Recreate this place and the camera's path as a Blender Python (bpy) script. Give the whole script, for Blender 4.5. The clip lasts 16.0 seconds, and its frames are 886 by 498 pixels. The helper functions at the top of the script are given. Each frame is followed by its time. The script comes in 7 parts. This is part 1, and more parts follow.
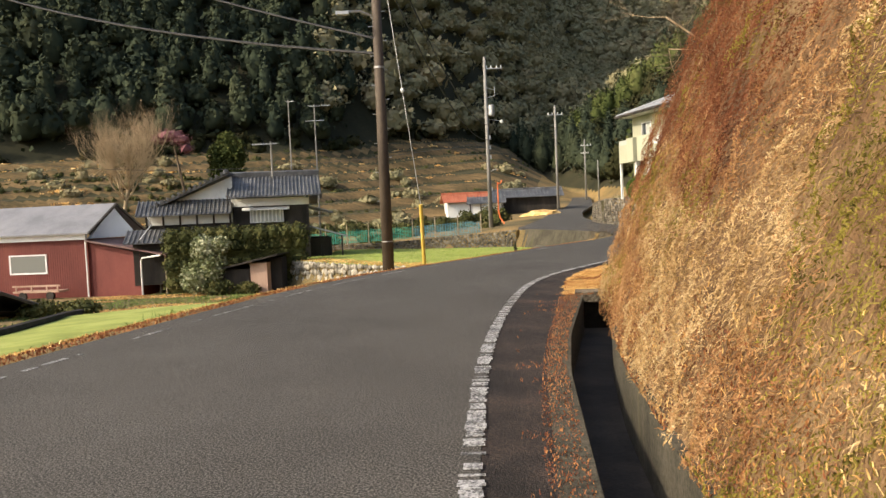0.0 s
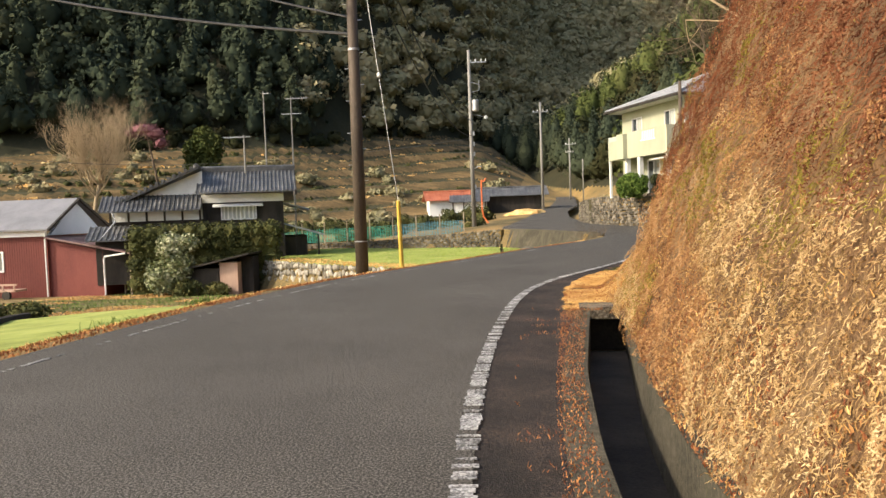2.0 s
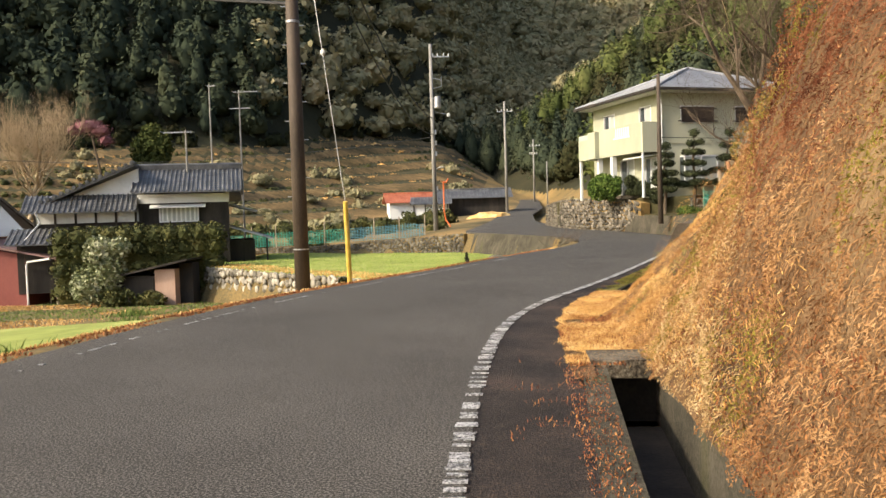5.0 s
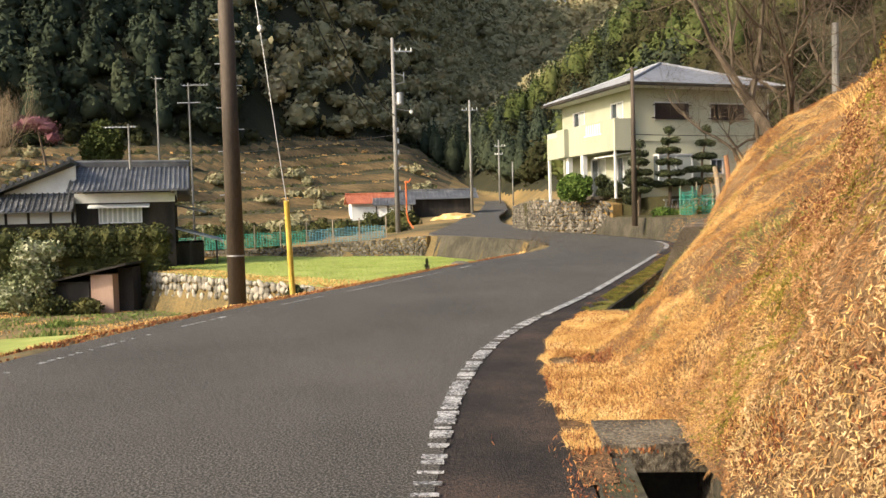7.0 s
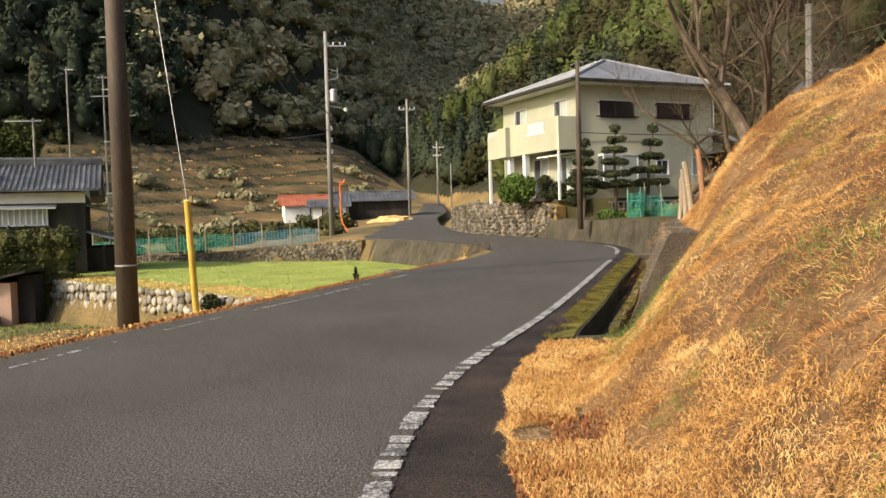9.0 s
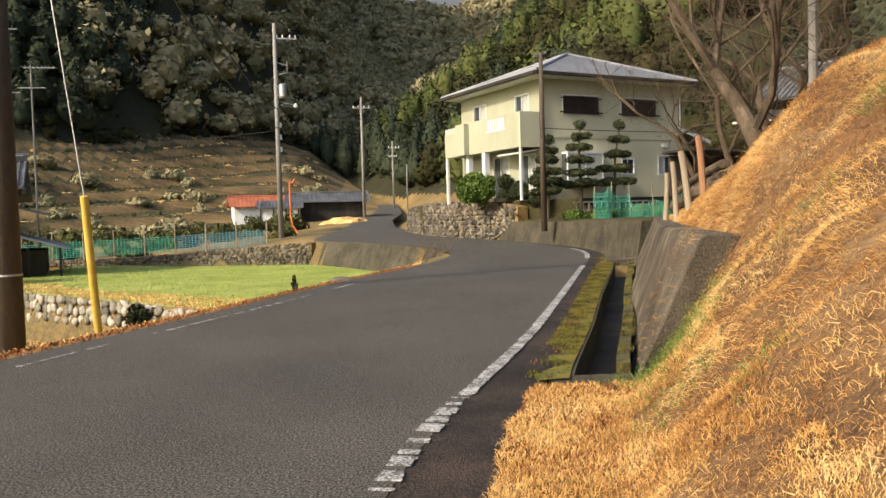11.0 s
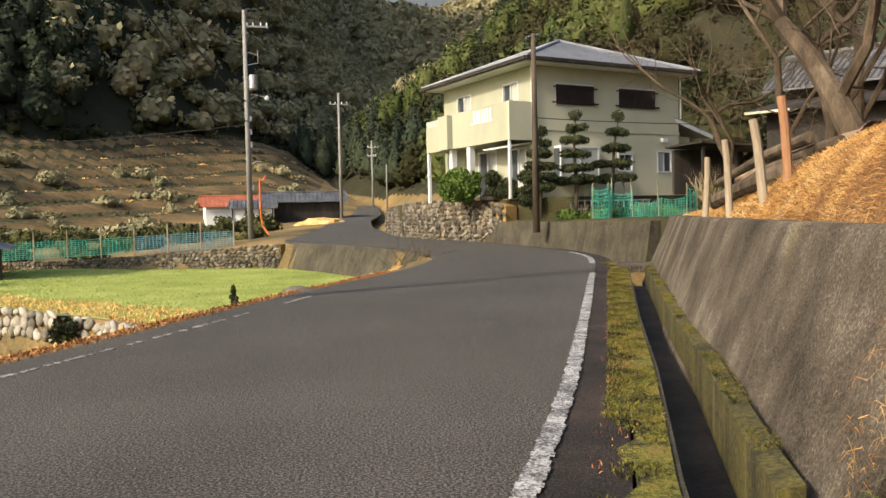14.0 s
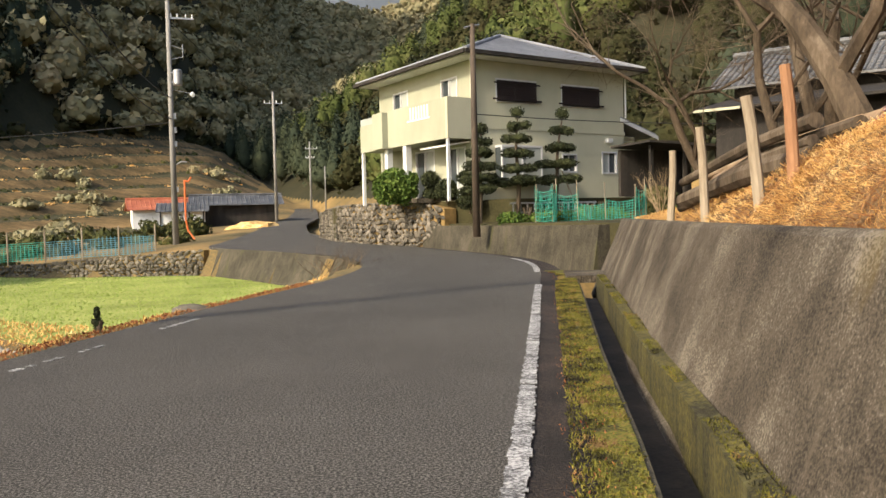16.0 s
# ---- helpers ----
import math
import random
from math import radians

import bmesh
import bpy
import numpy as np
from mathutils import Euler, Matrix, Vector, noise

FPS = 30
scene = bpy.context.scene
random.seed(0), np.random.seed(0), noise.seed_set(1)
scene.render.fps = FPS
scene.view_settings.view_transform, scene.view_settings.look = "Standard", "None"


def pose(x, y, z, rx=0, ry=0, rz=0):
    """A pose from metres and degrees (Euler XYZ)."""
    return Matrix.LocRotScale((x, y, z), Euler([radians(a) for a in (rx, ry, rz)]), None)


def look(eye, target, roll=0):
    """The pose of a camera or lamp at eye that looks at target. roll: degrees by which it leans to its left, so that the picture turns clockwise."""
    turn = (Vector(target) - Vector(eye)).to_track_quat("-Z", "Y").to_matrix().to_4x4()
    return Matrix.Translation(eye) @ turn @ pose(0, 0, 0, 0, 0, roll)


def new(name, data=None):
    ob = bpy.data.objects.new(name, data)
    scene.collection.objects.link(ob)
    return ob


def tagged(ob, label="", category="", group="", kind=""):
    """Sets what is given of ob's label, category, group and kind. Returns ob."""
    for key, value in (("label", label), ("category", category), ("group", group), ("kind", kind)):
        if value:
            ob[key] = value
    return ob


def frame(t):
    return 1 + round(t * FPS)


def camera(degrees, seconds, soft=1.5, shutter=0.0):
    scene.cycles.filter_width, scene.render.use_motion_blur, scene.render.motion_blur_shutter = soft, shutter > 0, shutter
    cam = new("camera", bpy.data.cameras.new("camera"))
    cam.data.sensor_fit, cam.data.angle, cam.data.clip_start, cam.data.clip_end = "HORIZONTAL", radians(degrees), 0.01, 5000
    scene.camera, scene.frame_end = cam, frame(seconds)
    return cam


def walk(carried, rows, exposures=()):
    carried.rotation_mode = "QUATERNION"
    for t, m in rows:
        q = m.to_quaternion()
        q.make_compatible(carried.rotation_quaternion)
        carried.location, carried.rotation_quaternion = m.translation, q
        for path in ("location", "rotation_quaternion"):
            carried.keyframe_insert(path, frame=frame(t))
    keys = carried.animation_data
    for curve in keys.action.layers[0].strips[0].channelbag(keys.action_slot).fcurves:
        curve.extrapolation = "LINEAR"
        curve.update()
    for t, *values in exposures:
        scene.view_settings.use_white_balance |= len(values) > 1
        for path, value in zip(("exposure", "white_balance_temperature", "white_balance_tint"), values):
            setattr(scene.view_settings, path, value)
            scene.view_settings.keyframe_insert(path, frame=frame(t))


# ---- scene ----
cam = camera(58.0, 16.0)
PATH = [
    (0, look((0.509, 0.527, 1.299), (0.1795, 2.4977, 1.2112), -2.53)),
    (0.5, look((0.435, 1.050, 1.236), (0.1079, 3.0210, 1.1447), -2.34)),
    (1, look((0.390, 1.639, 1.221), (0.0714, 3.6116, 1.1268), -2.27)),
    (1.5, look((0.302, 2.172, 1.244), (-0.0010, 4.1463, 1.1522), -2.17)),
    (2, look((0.228, 2.750, 1.261), (-0.0583, 4.7271, 1.1686), -2.08)),
    (2.5, look((0.155, 3.244, 1.267), (-0.1204, 5.2233, 1.1745), -2.05)),
    (3, look((0.115, 3.830, 1.257), (-0.1496, 5.8102, 1.1619), -2.04)),
    (3.5, look((0.044, 4.381, 1.234), (-0.2076, 6.3632, 1.1430), -1.98)),
    (4, look((-0.009, 4.951, 1.256), (-0.2437, 6.9351, 1.1676), -1.90)),
    (6.5, look((-0.149, 7.902, 1.273), (-0.2720, 9.8957, 1.1817), -1.74)),
    (7, look((-0.132, 8.507, 1.265), (-0.2367, 10.5027, 1.1761), -1.69)),
    (7.5, look((-0.159, 9.074, 1.244), (-0.2493, 11.0704, 1.1559), -1.66)),
    (8, look((-0.138, 9.678, 1.231), (-0.2029, 11.6750, 1.1410), -1.68)),
    (8.5, look((-0.123, 10.228, 1.232), (-0.1319, 12.2265, 1.1445), -1.66)),
    (9, look((-0.096, 10.751, 1.251), (-0.0468, 12.7484, 1.1640), -1.65)),
    (9.5, look((-0.057, 11.293, 1.255), (0.0303, 13.2888, 1.1679), -1.70)),
    (10, look((0.010, 11.868, 1.252), (0.1247, 13.8629, 1.1637), -1.78)),
    (12.5, look((0.025, 14.453, 1.134), (0.2152, 16.4423, 1.0557), -1.23)),
    (13, look((0.063, 14.969, 1.132), (0.2532, 16.9587, 1.0526), -1.31)),
    (13.5, look((0.121, 15.446, 1.105), (0.3129, 17.4348, 1.0255), -1.34)),
    (14, look((0.242, 15.980, 1.092), (0.4497, 17.9672, 1.0118), -1.34)),
    (14.5, look((0.332, 16.459, 1.103), (0.5964, 18.4402, 1.0246), -1.35)),
    (15, look((0.457, 16.965, 1.124), (0.7708, 18.9384, 1.0492), -1.31)),
    (15.5, look((0.576, 17.399, 1.112), (0.9143, 19.3688, 1.0378), -1.37)),
    (16, look((0.738, 17.875, 1.098), (1.0878, 19.8430, 1.0222), -1.40)),
]
walk(cam, PATH, [(0, 0.96, 6720, 10), (1, 1.06, 6720, 10), (4, 1.12, 6720, 10), (7.5, 1.15, 6720, 10), (9, 0.93, 6800, 10), (10, 0.93, 6800, 10), (12.5, 0.9, 6700, 10), (14, 0.95, 6680, 10), (16, 1.03, 6680, 10)])

# ---- world and light ----
world = bpy.data.worlds.new("world")
scene.world = world
world.use_nodes = True
wn = world.node_tree.nodes
sky = wn.new("ShaderNodeTexSky")
sky.sky_type, sky.sun_disc = "NISHITA", False
SUN_EL, SUN_AZ = 33.0, 239.0  # elevation; compass bearing from +y, clockwise
sky.sun_elevation, sky.sun_rotation = radians(SUN_EL), radians(SUN_AZ)
sky.air_density, sky.dust_density, sky.ozone_density = 1.0, 3.0, 1.0
wn["Background"].inputs["Strength"].default_value = 0.15
world.node_tree.links.new(sky.outputs["Color"], wn["Background"].inputs["Color"])
sun_data = bpy.data.lights.new("sun", "SUN")
sun_data.energy, sun_data.angle, sun_data.color = 2.5, radians(3.0), (1.0, 0.88, 0.69)
sun = new("sun", sun_data)
sun_dir = Vector((math.sin(radians(SUN_AZ)) * math.cos(radians(SUN_EL)),
                  math.cos(radians(SUN_AZ)) * math.cos(radians(SUN_EL)), math.sin(radians(SUN_EL))))
sun.matrix_world = look(sun_dir * 60, (0, 0, 0))

# ---- materials ----


def mat(name, colors, scale=1.0, fine=30.0, rough=0.85, bump=0.3, metal=0.0, stretch=(1, 1, 1), island=0.0,
        coord="Object", detail=6.0, dist=0.02, spec=0.3, obj_rand=0.0, fine_mix=0.6, fine_rough=0.6, big_mix=1.5):
    """Noise at two scales over a ramp of colours, with fine relief. island/obj_rand: share of random shift per piece."""
    m = bpy.data.materials.new(name)
    m.use_nodes = True
    nt = m.node_tree
    n, l = nt.nodes, nt.links
    bsdf = n["Principled BSDF"]
    tc = n.new("ShaderNodeTexCoord")
    mp = n.new("ShaderNodeMapping")
    mp.inputs["Scale"].default_value = stretch
    if coord == "World":
        geo = n.new("ShaderNodeNewGeometry")
        l.new(geo.outputs["Position"], mp.inputs["Vector"])
    else:
        l.new(tc.outputs[coord], mp.inputs["Vector"])
    big = n.new("ShaderNodeTexNoise")
    big.inputs["Scale"].default_value, big.inputs["Detail"].default_value = scale, detail
    big.inputs["Roughness"].default_value = 0.62
    small = n.new("ShaderNodeTexNoise")
    small.inputs["Scale"].default_value, small.inputs["Detail"].default_value = fine, 4.0
    small.inputs["Roughness"].default_value = fine_rough
    l.new(mp.outputs["Vector"], big.inputs["Vector"])
    l.new(mp.outputs["Vector"], small.inputs["Vector"])
    mix = n.new("ShaderNodeMath")
    mix.operation = "MULTIPLY_ADD"
    l.new(small.outputs["Fac"], mix.inputs[0])
    mix.inputs[1].default_value = fine_mix
    add = n.new("ShaderNodeMath")
    add.operation = "MULTIPLY_ADD"
    l.new(big.outputs["Fac"], add.inputs[0])
    add.inputs[1].default_value, add.inputs[2].default_value = big_mix, 0.5 - big_mix / 2 - fine_mix / 2
    l.new(add.outputs[0], mix.inputs[2])
    fac = mix.outputs[0]
    if island or obj_rand:
        if island:
            geo2 = n.new("ShaderNodeNewGeometry")
            rnd = geo2.outputs["Random Per Island"]
        else:
            rnd = n.new("ShaderNodeObjectInfo").outputs["Random"]
        sh = n.new("ShaderNodeMath")
        sh.operation = "MULTIPLY_ADD"
        k = island or obj_rand
        l.new(rnd, sh.inputs[0])
        sh.inputs[1].default_value = k
        off = n.new("ShaderNodeMath")
        off.operation = "MULTIPLY_ADD"
        l.new(fac, off.inputs[0])
        off.inputs[1].default_value, off.inputs[2].default_value = 1.0 - 0.3 * k, -0.35 * k
        l.new(off.outputs[0], sh.inputs[2])
        fac = sh.outputs[0]
    ramp = n.new("ShaderNodeValToRGB")
    el = ramp.color_ramp.elements
    cols = [c if isinstance(c, tuple) else (c, c, c) for c in colors]
    for i, c in enumerate(cols):
        p = 0.15 + 0.7 * i / max(1, len(cols) - 1)
        e = el[i] if i < 2 else el.new(p)
        e.position = p
        e.color = (*c, 1)
    l.new(fac, ramp.inputs["Fac"])
    l.new(ramp.outputs["Color"], bsdf.inputs["Base Color"])
    bsdf.inputs["Roughness"].default_value, bsdf.inputs["Metallic"].default_value = rough, metal
    bsdf.inputs["Specular IOR Level"].default_value = spec
    if bump:
        b = n.new("ShaderNodeBump")
        b.inputs["Strength"].default_value, b.inputs["Distance"].default_value = bump, dist
        l.new(mix.outputs[0], b.inputs["Height"])
        l.new(b.outputs["Normal"], bsdf.inputs["Normal"])
    return m


ASPHALT = mat("asphalt", [(0.013, 0.012, 0.0103), (0.043, 0.0397, 0.0343), (0.072, 0.0665, 0.0575), (0.19, 0.176, 0.153)], 0.45, 72, 0.85, 0.3, coord="World", dist=0.006, spec=0.25, fine_mix=4.6, fine_rough=0.8, big_mix=0.4)
ASPHALT_OLD = mat("old_asphalt", [(0.012, 0.010, 0.009), (0.034, 0.028, 0.024), (0.085, 0.058, 0.045)], 1.3, 70, 0.9, 0.8, coord="World", fine_mix=2.0)
PAINT_FADED = mat("faded_paint", [0.07, 0.12, 0.25, 0.42], 4.0, 60, 0.8, 0.3, coord="World", fine_mix=1.6)
PAINT = mat("road_paint", [0.06, 0.16, 0.36, 0.55], 5.0, 60, 0.75, 0.5, coord="World", fine_mix=2.2)
CONC = mat("concrete", [(0.028, 0.022, 0.015), (0.085, 0.068, 0.047), (0.15, 0.125, 0.09), (0.27, 0.235, 0.175)], 1.3, 42, 0.95, 0.8, coord="World", stretch=(1, 1, 0.7), fine_mix=2.3, fine_rough=0.8, dist=0.012, big_mix=1.8)
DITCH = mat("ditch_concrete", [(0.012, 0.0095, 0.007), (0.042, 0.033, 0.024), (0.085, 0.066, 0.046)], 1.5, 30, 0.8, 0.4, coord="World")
MOSS = mat("moss", [(0.018, 0.018, 0.008), (0.07, 0.06, 0.018), (0.13, 0.13, 0.02), (0.21, 0.18, 0.03), (0.20, 0.12, 0.05)], 3.5, 45, 1.0, 1.0, coord="World", dist=0.03, fine_mix=1.3, big_mix=2.2)
EARTH = mat("earth", [(0.05, 0.045, 0.02), (0.13, 0.10, 0.045), (0.24, 0.16, 0.06), (0.33, 0.21, 0.08)], 0.12, 9, 1.0, 0.6, coord="World", dist=0.1)
BANK = mat("bank_soil", [(0.06, 0.035, 0.02), (0.16, 0.09, 0.04), (0.27, 0.18, 0.09)], 0.9, 14, 1.0, 0.9, coord="World", dist=0.15)
GRASS_GREEN = mat("field_grass", [(0.16, 0.19, 0.04), (0.29, 0.33, 0.08), (0.40, 0.40, 0.13)], 0.5, 40, 1.0, 0.6, coord="World", dist=0.05)
STRAW = mat("dry_grass", [(0.28, 0.13, 0.045), (0.52, 0.29, 0.095), (0.68, 0.43, 0.16), (0.74, 0.55, 0.26)], 1.6, 12, 0.95, 0.0, coord="World", island=0.35, spec=0.1, big_mix=1.9)
FERN = mat("dead_fern", [(0.12, 0.058, 0.026), (0.26, 0.132, 0.057), (0.38, 0.215, 0.095), (0.48, 0.30, 0.15)], 3.0, 10, 1.0, 0.0, coord="World", island=0.14, spec=0.05, big_mix=2.0)
FERN_RED = mat("dead_red_fern", [(0.06, 0.021, 0.012), (0.135, 0.05, 0.025), (0.21, 0.085, 0.042), (0.28, 0.135, 0.065)], 3.0, 10, 1.0, 0.0, coord="World", island=0.14, spec=0.05, big_mix=2.0)
FERN_PALE = mat("pale_fern", [(0.18, 0.105, 0.042), (0.35, 0.225, 0.10), (0.50, 0.355, 0.175), (0.62, 0.48, 0.27)], 3.0, 10, 1.0, 0.0, coord="World", island=0.14, spec=0.05, big_mix=2.0)
FERN_GREEN = mat("yellow_green_fern", [(0.06, 0.052, 0.014), (0.15, 0.122, 0.024), (0.24, 0.20, 0.04), (0.28, 0.205, 0.07)], 3.0, 10, 1.0, 0.0, coord="World", island=0.14, spec=0.05, big_mix=2.0)
STRAW_BROWN = mat("brown_grass", [(0.12, 0.05, 0.022), (0.24, 0.105, 0.04), (0.36, 0.18, 0.07), (0.46, 0.26, 0.11)], 1.6, 12, 0.95, 0.0, coord="World", island=0.35, spec=0.1)
REDLEAF = mat("fallen_leaves", [(0.12, 0.035, 0.016), (0.25, 0.09, 0.035), (0.38, 0.18, 0.06)], 1.0, 12, 0.9, 0.2, coord="World", island=0.8)
GREENBLADE = mat("green_grass", [(0.06, 0.10, 0.02), (0.13, 0.20, 0.035), (0.22, 0.26, 0.07)], 0.8, 12, 0.8, 0.1, coord="World", island=0.7)
CONIFER = mat("conifer_leaves", [(0.026, 0.036, 0.026), (0.037, 0.048, 0.031), (0.050, 0.060, 0.035), (0.068, 0.073, 0.041)], 0.07, 1.0, 1.0, 0.0, coord="World", island=0.25, spec=0.03)
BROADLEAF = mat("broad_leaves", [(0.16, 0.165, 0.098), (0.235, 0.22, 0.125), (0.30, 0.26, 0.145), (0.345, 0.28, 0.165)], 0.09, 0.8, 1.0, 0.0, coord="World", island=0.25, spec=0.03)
BAMBOO = mat("bamboo_leaves", [(0.030, 0.042, 0.014), (0.055, 0.070, 0.022), (0.09, 0.102, 0.034), (0.115, 0.115, 0.045)], 0.10, 1.0, 0.9, 0.0, coord="World", island=0.25, spec=0.04)
WINTER_WOOD = mat("winter_wood_leaves", [(0.018, 0.022, 0.010), (0.030, 0.033, 0.015), (0.045, 0.042, 0.019), (0.062, 0.048, 0.025)], 0.10, 1.0, 1.0, 0.0, coord="World", island=0.25, spec=0.03)
GARDEN_LEAF = mat("garden_leaves", [(0.014, 0.018, 0.007), (0.032, 0.04, 0.014), (0.062, 0.07, 0.026)], 1.5, 10, 0.9, 0.0, coord="World", island=0.6)
HEDGE_LEAF = mat("hedge_leaves", [(0.025, 0.032, 0.008), (0.06, 0.065, 0.016), (0.11, 0.10, 0.03)], 1.0, 10, 0.9, 0.0, coord="World", island=0.6)
BRIGHT_LEAF = mat("bright_shrub_leaves", [(0.03, 0.06, 0.008), (0.075, 0.13, 0.018), (0.14, 0.19, 0.035)], 1.5, 10, 0.8, 0.0, coord="World", island=0.6)
PALE_LEAF = mat("pale_shrub_leaves", [(0.09, 0.11, 0.04), (0.22, 0.24, 0.12), (0.40, 0.40, 0.26)], 1.5, 10, 0.8, 0.0, coord="World", island=0.8)
BARK = mat("bark", [(0.035, 0.026, 0.017), (0.095, 0.070, 0.046), (0.19, 0.148, 0.105)], 3.0, 35, 0.95, 0.8, stretch=(1, 1, 0.3))
TWIG = mat("twig_bark", [(0.16, 0.11, 0.065), (0.30, 0.22, 0.13), (0.42, 0.32, 0.20)], 2.0, 20, 0.9, 0.2)
BLOSSOM = mat("plum_blossom", [(0.10, 0.04, 0.045), (0.17, 0.065, 0.075), (0.24, 0.12, 0.125)], 1.0, 8, 0.9, 0.0, coord="World", island=0.6)
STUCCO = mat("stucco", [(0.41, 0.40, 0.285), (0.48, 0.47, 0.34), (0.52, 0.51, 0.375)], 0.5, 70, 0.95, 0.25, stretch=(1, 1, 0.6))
# same stucco toned darker for the sunlit side, to hold down direct sun
STUCCO_SUN_SIDE = mat("sun_side_stucco", [(0.30, 0.305, 0.22), (0.355, 0.36, 0.265), (0.40, 0.40, 0.30)], 0.5, 70, 0.95, 0.2, stretch=(1, 1, 0.5))
WHITE = mat("white_plaster", [(0.58, 0.58, 0.55), (0.72, 0.72, 0.69), (0.78, 0.78, 0.76)], 0.9, 30, 0.8, 0.15)
TILE_GREY = mat("roof_slate", [(0.17, 0.18, 0.20), (0.25, 0.26, 0.285), (0.32, 0.33, 0.35)], 0.7, 25, 0.55, 0.3, spec=0.5)
TILE_DARK = mat("dark_roof_tile", [(0.032, 0.033, 0.034), (0.085, 0.086, 0.087), (0.17, 0.168, 0.165)], 1.1, 14, 0.42, 0.3, spec=0.5)
TILE_RED = mat("red_roof_tile", [(0.25, 0.075, 0.04), (0.38, 0.12, 0.065), (0.44, 0.17, 0.09)], 1.0, 15, 0.7, 0.3)
SHEET_GREY = mat("grey_sheet_roof", [(0.13, 0.13, 0.14), (0.19, 0.19, 0.20), (0.24, 0.24, 0.25)], 0.6, 12, 0.45, 0.15)
SHEET_RED = mat("red_sheet_wall", [(0.115, 0.028, 0.022), (0.16, 0.04, 0.032), (0.20, 0.055, 0.042)], 0.5, 15, 0.6, 0.2, stretch=(1, 1, 0.4))
ROOF_BROWN = mat("brown_sheet_roof", [(0.10, 0.055, 0.05), (0.155, 0.09, 0.085), (0.2, 0.13, 0.12)], 0.8, 12, 0.5, 0.15)
PALE_BLUE = mat("pale_blue_board", [(0.38, 0.45, 0.56), (0.46, 0.53, 0.64)], 0.8, 15, 0.8, 0.1)
WOOD_DARK = mat("dark_wood", [(0.012, 0.011, 0.010), (0.03, 0.026, 0.022), (0.055, 0.045, 0.036)], 1.5, 30, 0.85, 0.4, stretch=(1, 1, 0.2))
WOOD_PINK = mat("faded_board", [(0.30, 0.18, 0.13), (0.42, 0.28, 0.21), (0.48, 0.34, 0.26)], 1.2, 25, 0.9, 0.3, stretch=(1, 1, 0.2))
WOOD_LOG = mat("log_wood", [(0.12, 0.08, 0.05), (0.26, 0.18, 0.11), (0.40, 0.29, 0.19)], 2.0, 30, 0.9, 0.5)
WOOD_POST = mat("post_wood", [(0.17, 0.13, 0.085), (0.29, 0.235, 0.165), (0.40, 0.335, 0.25)], 3.0, 30, 0.9, 0.5, stretch=(1, 1, 0.2))
WOOD_ORANGE = mat("orange_post_wood", [(0.20, 0.10, 0.055), (0.30, 0.155, 0.08), (0.38, 0.21, 0.115)], 3.0, 30, 0.9, 0.5, stretch=(1, 1, 0.2))
POLE_BROWN = mat("brown_pole", [(0.035, 0.026, 0.018), (0.075, 0.056, 0.04), (0.12, 0.09, 0.065)], 2.0, 40, 0.7, 0.3, stretch=(1, 1, 0.2))
POLE_GREY = mat("grey_pole", [(0.16, 0.155, 0.14), (0.24, 0.23, 0.21), (0.3, 0.29, 0.27)], 2.0, 30, 0.8, 0.2, stretch=(1, 1, 0.2))
STEEL = mat("galvanised_steel", [0.30, 0.40, 0.48], 4.0, 40, 0.45, 0.1, metal=0.7)
CABLE = mat("cable", [0.012, 0.02, 0.03], 4.0, 40, 0.6, 0.0)
YELLOW = mat("yellow_guard", [(0.50, 0.33, 0.05), (0.66, 0.46, 0.09), (0.70, 0.53, 0.16)], 2.5, 25, 0.55, 0.1)
ORANGE = mat("orange_paint", [(0.55, 0.12, 0.03), (0.68, 0.18, 0.05)], 2.0, 25, 0.5, 0.1)
SHUTTER = mat("brown_shutter", [(0.016, 0.011, 0.011), (0.028, 0.020, 0.019), (0.042, 0.031, 0.029)], 2.0, 20, 0.6, 0.1)
ALU = mat("pale_aluminium", [0.55, 0.66, 0.72], 3.0, 30, 0.5, 0.05, metal=0.2)
NET_GREEN = mat("green_net", [(0.02, 0.16, 0.12), (0.035, 0.27, 0.20), (0.07, 0.36, 0.28)], 2.0, 20, 0.8, 0.1)
NET_BLUE = mat("blue_net", [(0.05, 0.15, 0.20), (0.09, 0.24, 0.30), (0.14, 0.32, 0.36)], 2.0, 20, 0.8, 0.1)
STONE = mat("field_stone", [(0.10, 0.09, 0.07), (0.22, 0.20, 0.155), (0.34, 0.31, 0.25), (0.44, 0.41, 0.33)], 1.5, 20, 0.95, 0.6, coord="World", obj_rand=0.6)
STONE_DARK = mat("dark_stone", [(0.05, 0.045, 0.035), (0.12, 0.105, 0.08), (0.21, 0.185, 0.14)], 1.5, 20, 0.95, 0.6, coord="World", obj_rand=0.5)
STONE_ISLE = mat("far_stone", [(0.05, 0.045, 0.035), (0.12, 0.105, 0.08), (0.24, 0.21, 0.165)], 1.5, 20, 0.95, 0.6, coord="World", island=0.6)
TARP = mat("striped_tarp", [(0.055, 0.018, 0.018), (0.095, 0.032, 0.03)], 2.0, 20, 0.6, 0.2)
TARP_PALE = mat("tarp_stripe", [(0.25, 0.165, 0.155), (0.34, 0.24, 0.225)], 2.0, 20, 0.6, 0.2)
MIST = mat("painted_mist", [(0.04, 0.045, 0.05), (0.06, 0.065, 0.07), (0.09, 0.095, 0.10)], 0.02, 0.3, 1.0, 0.0, coord="World")


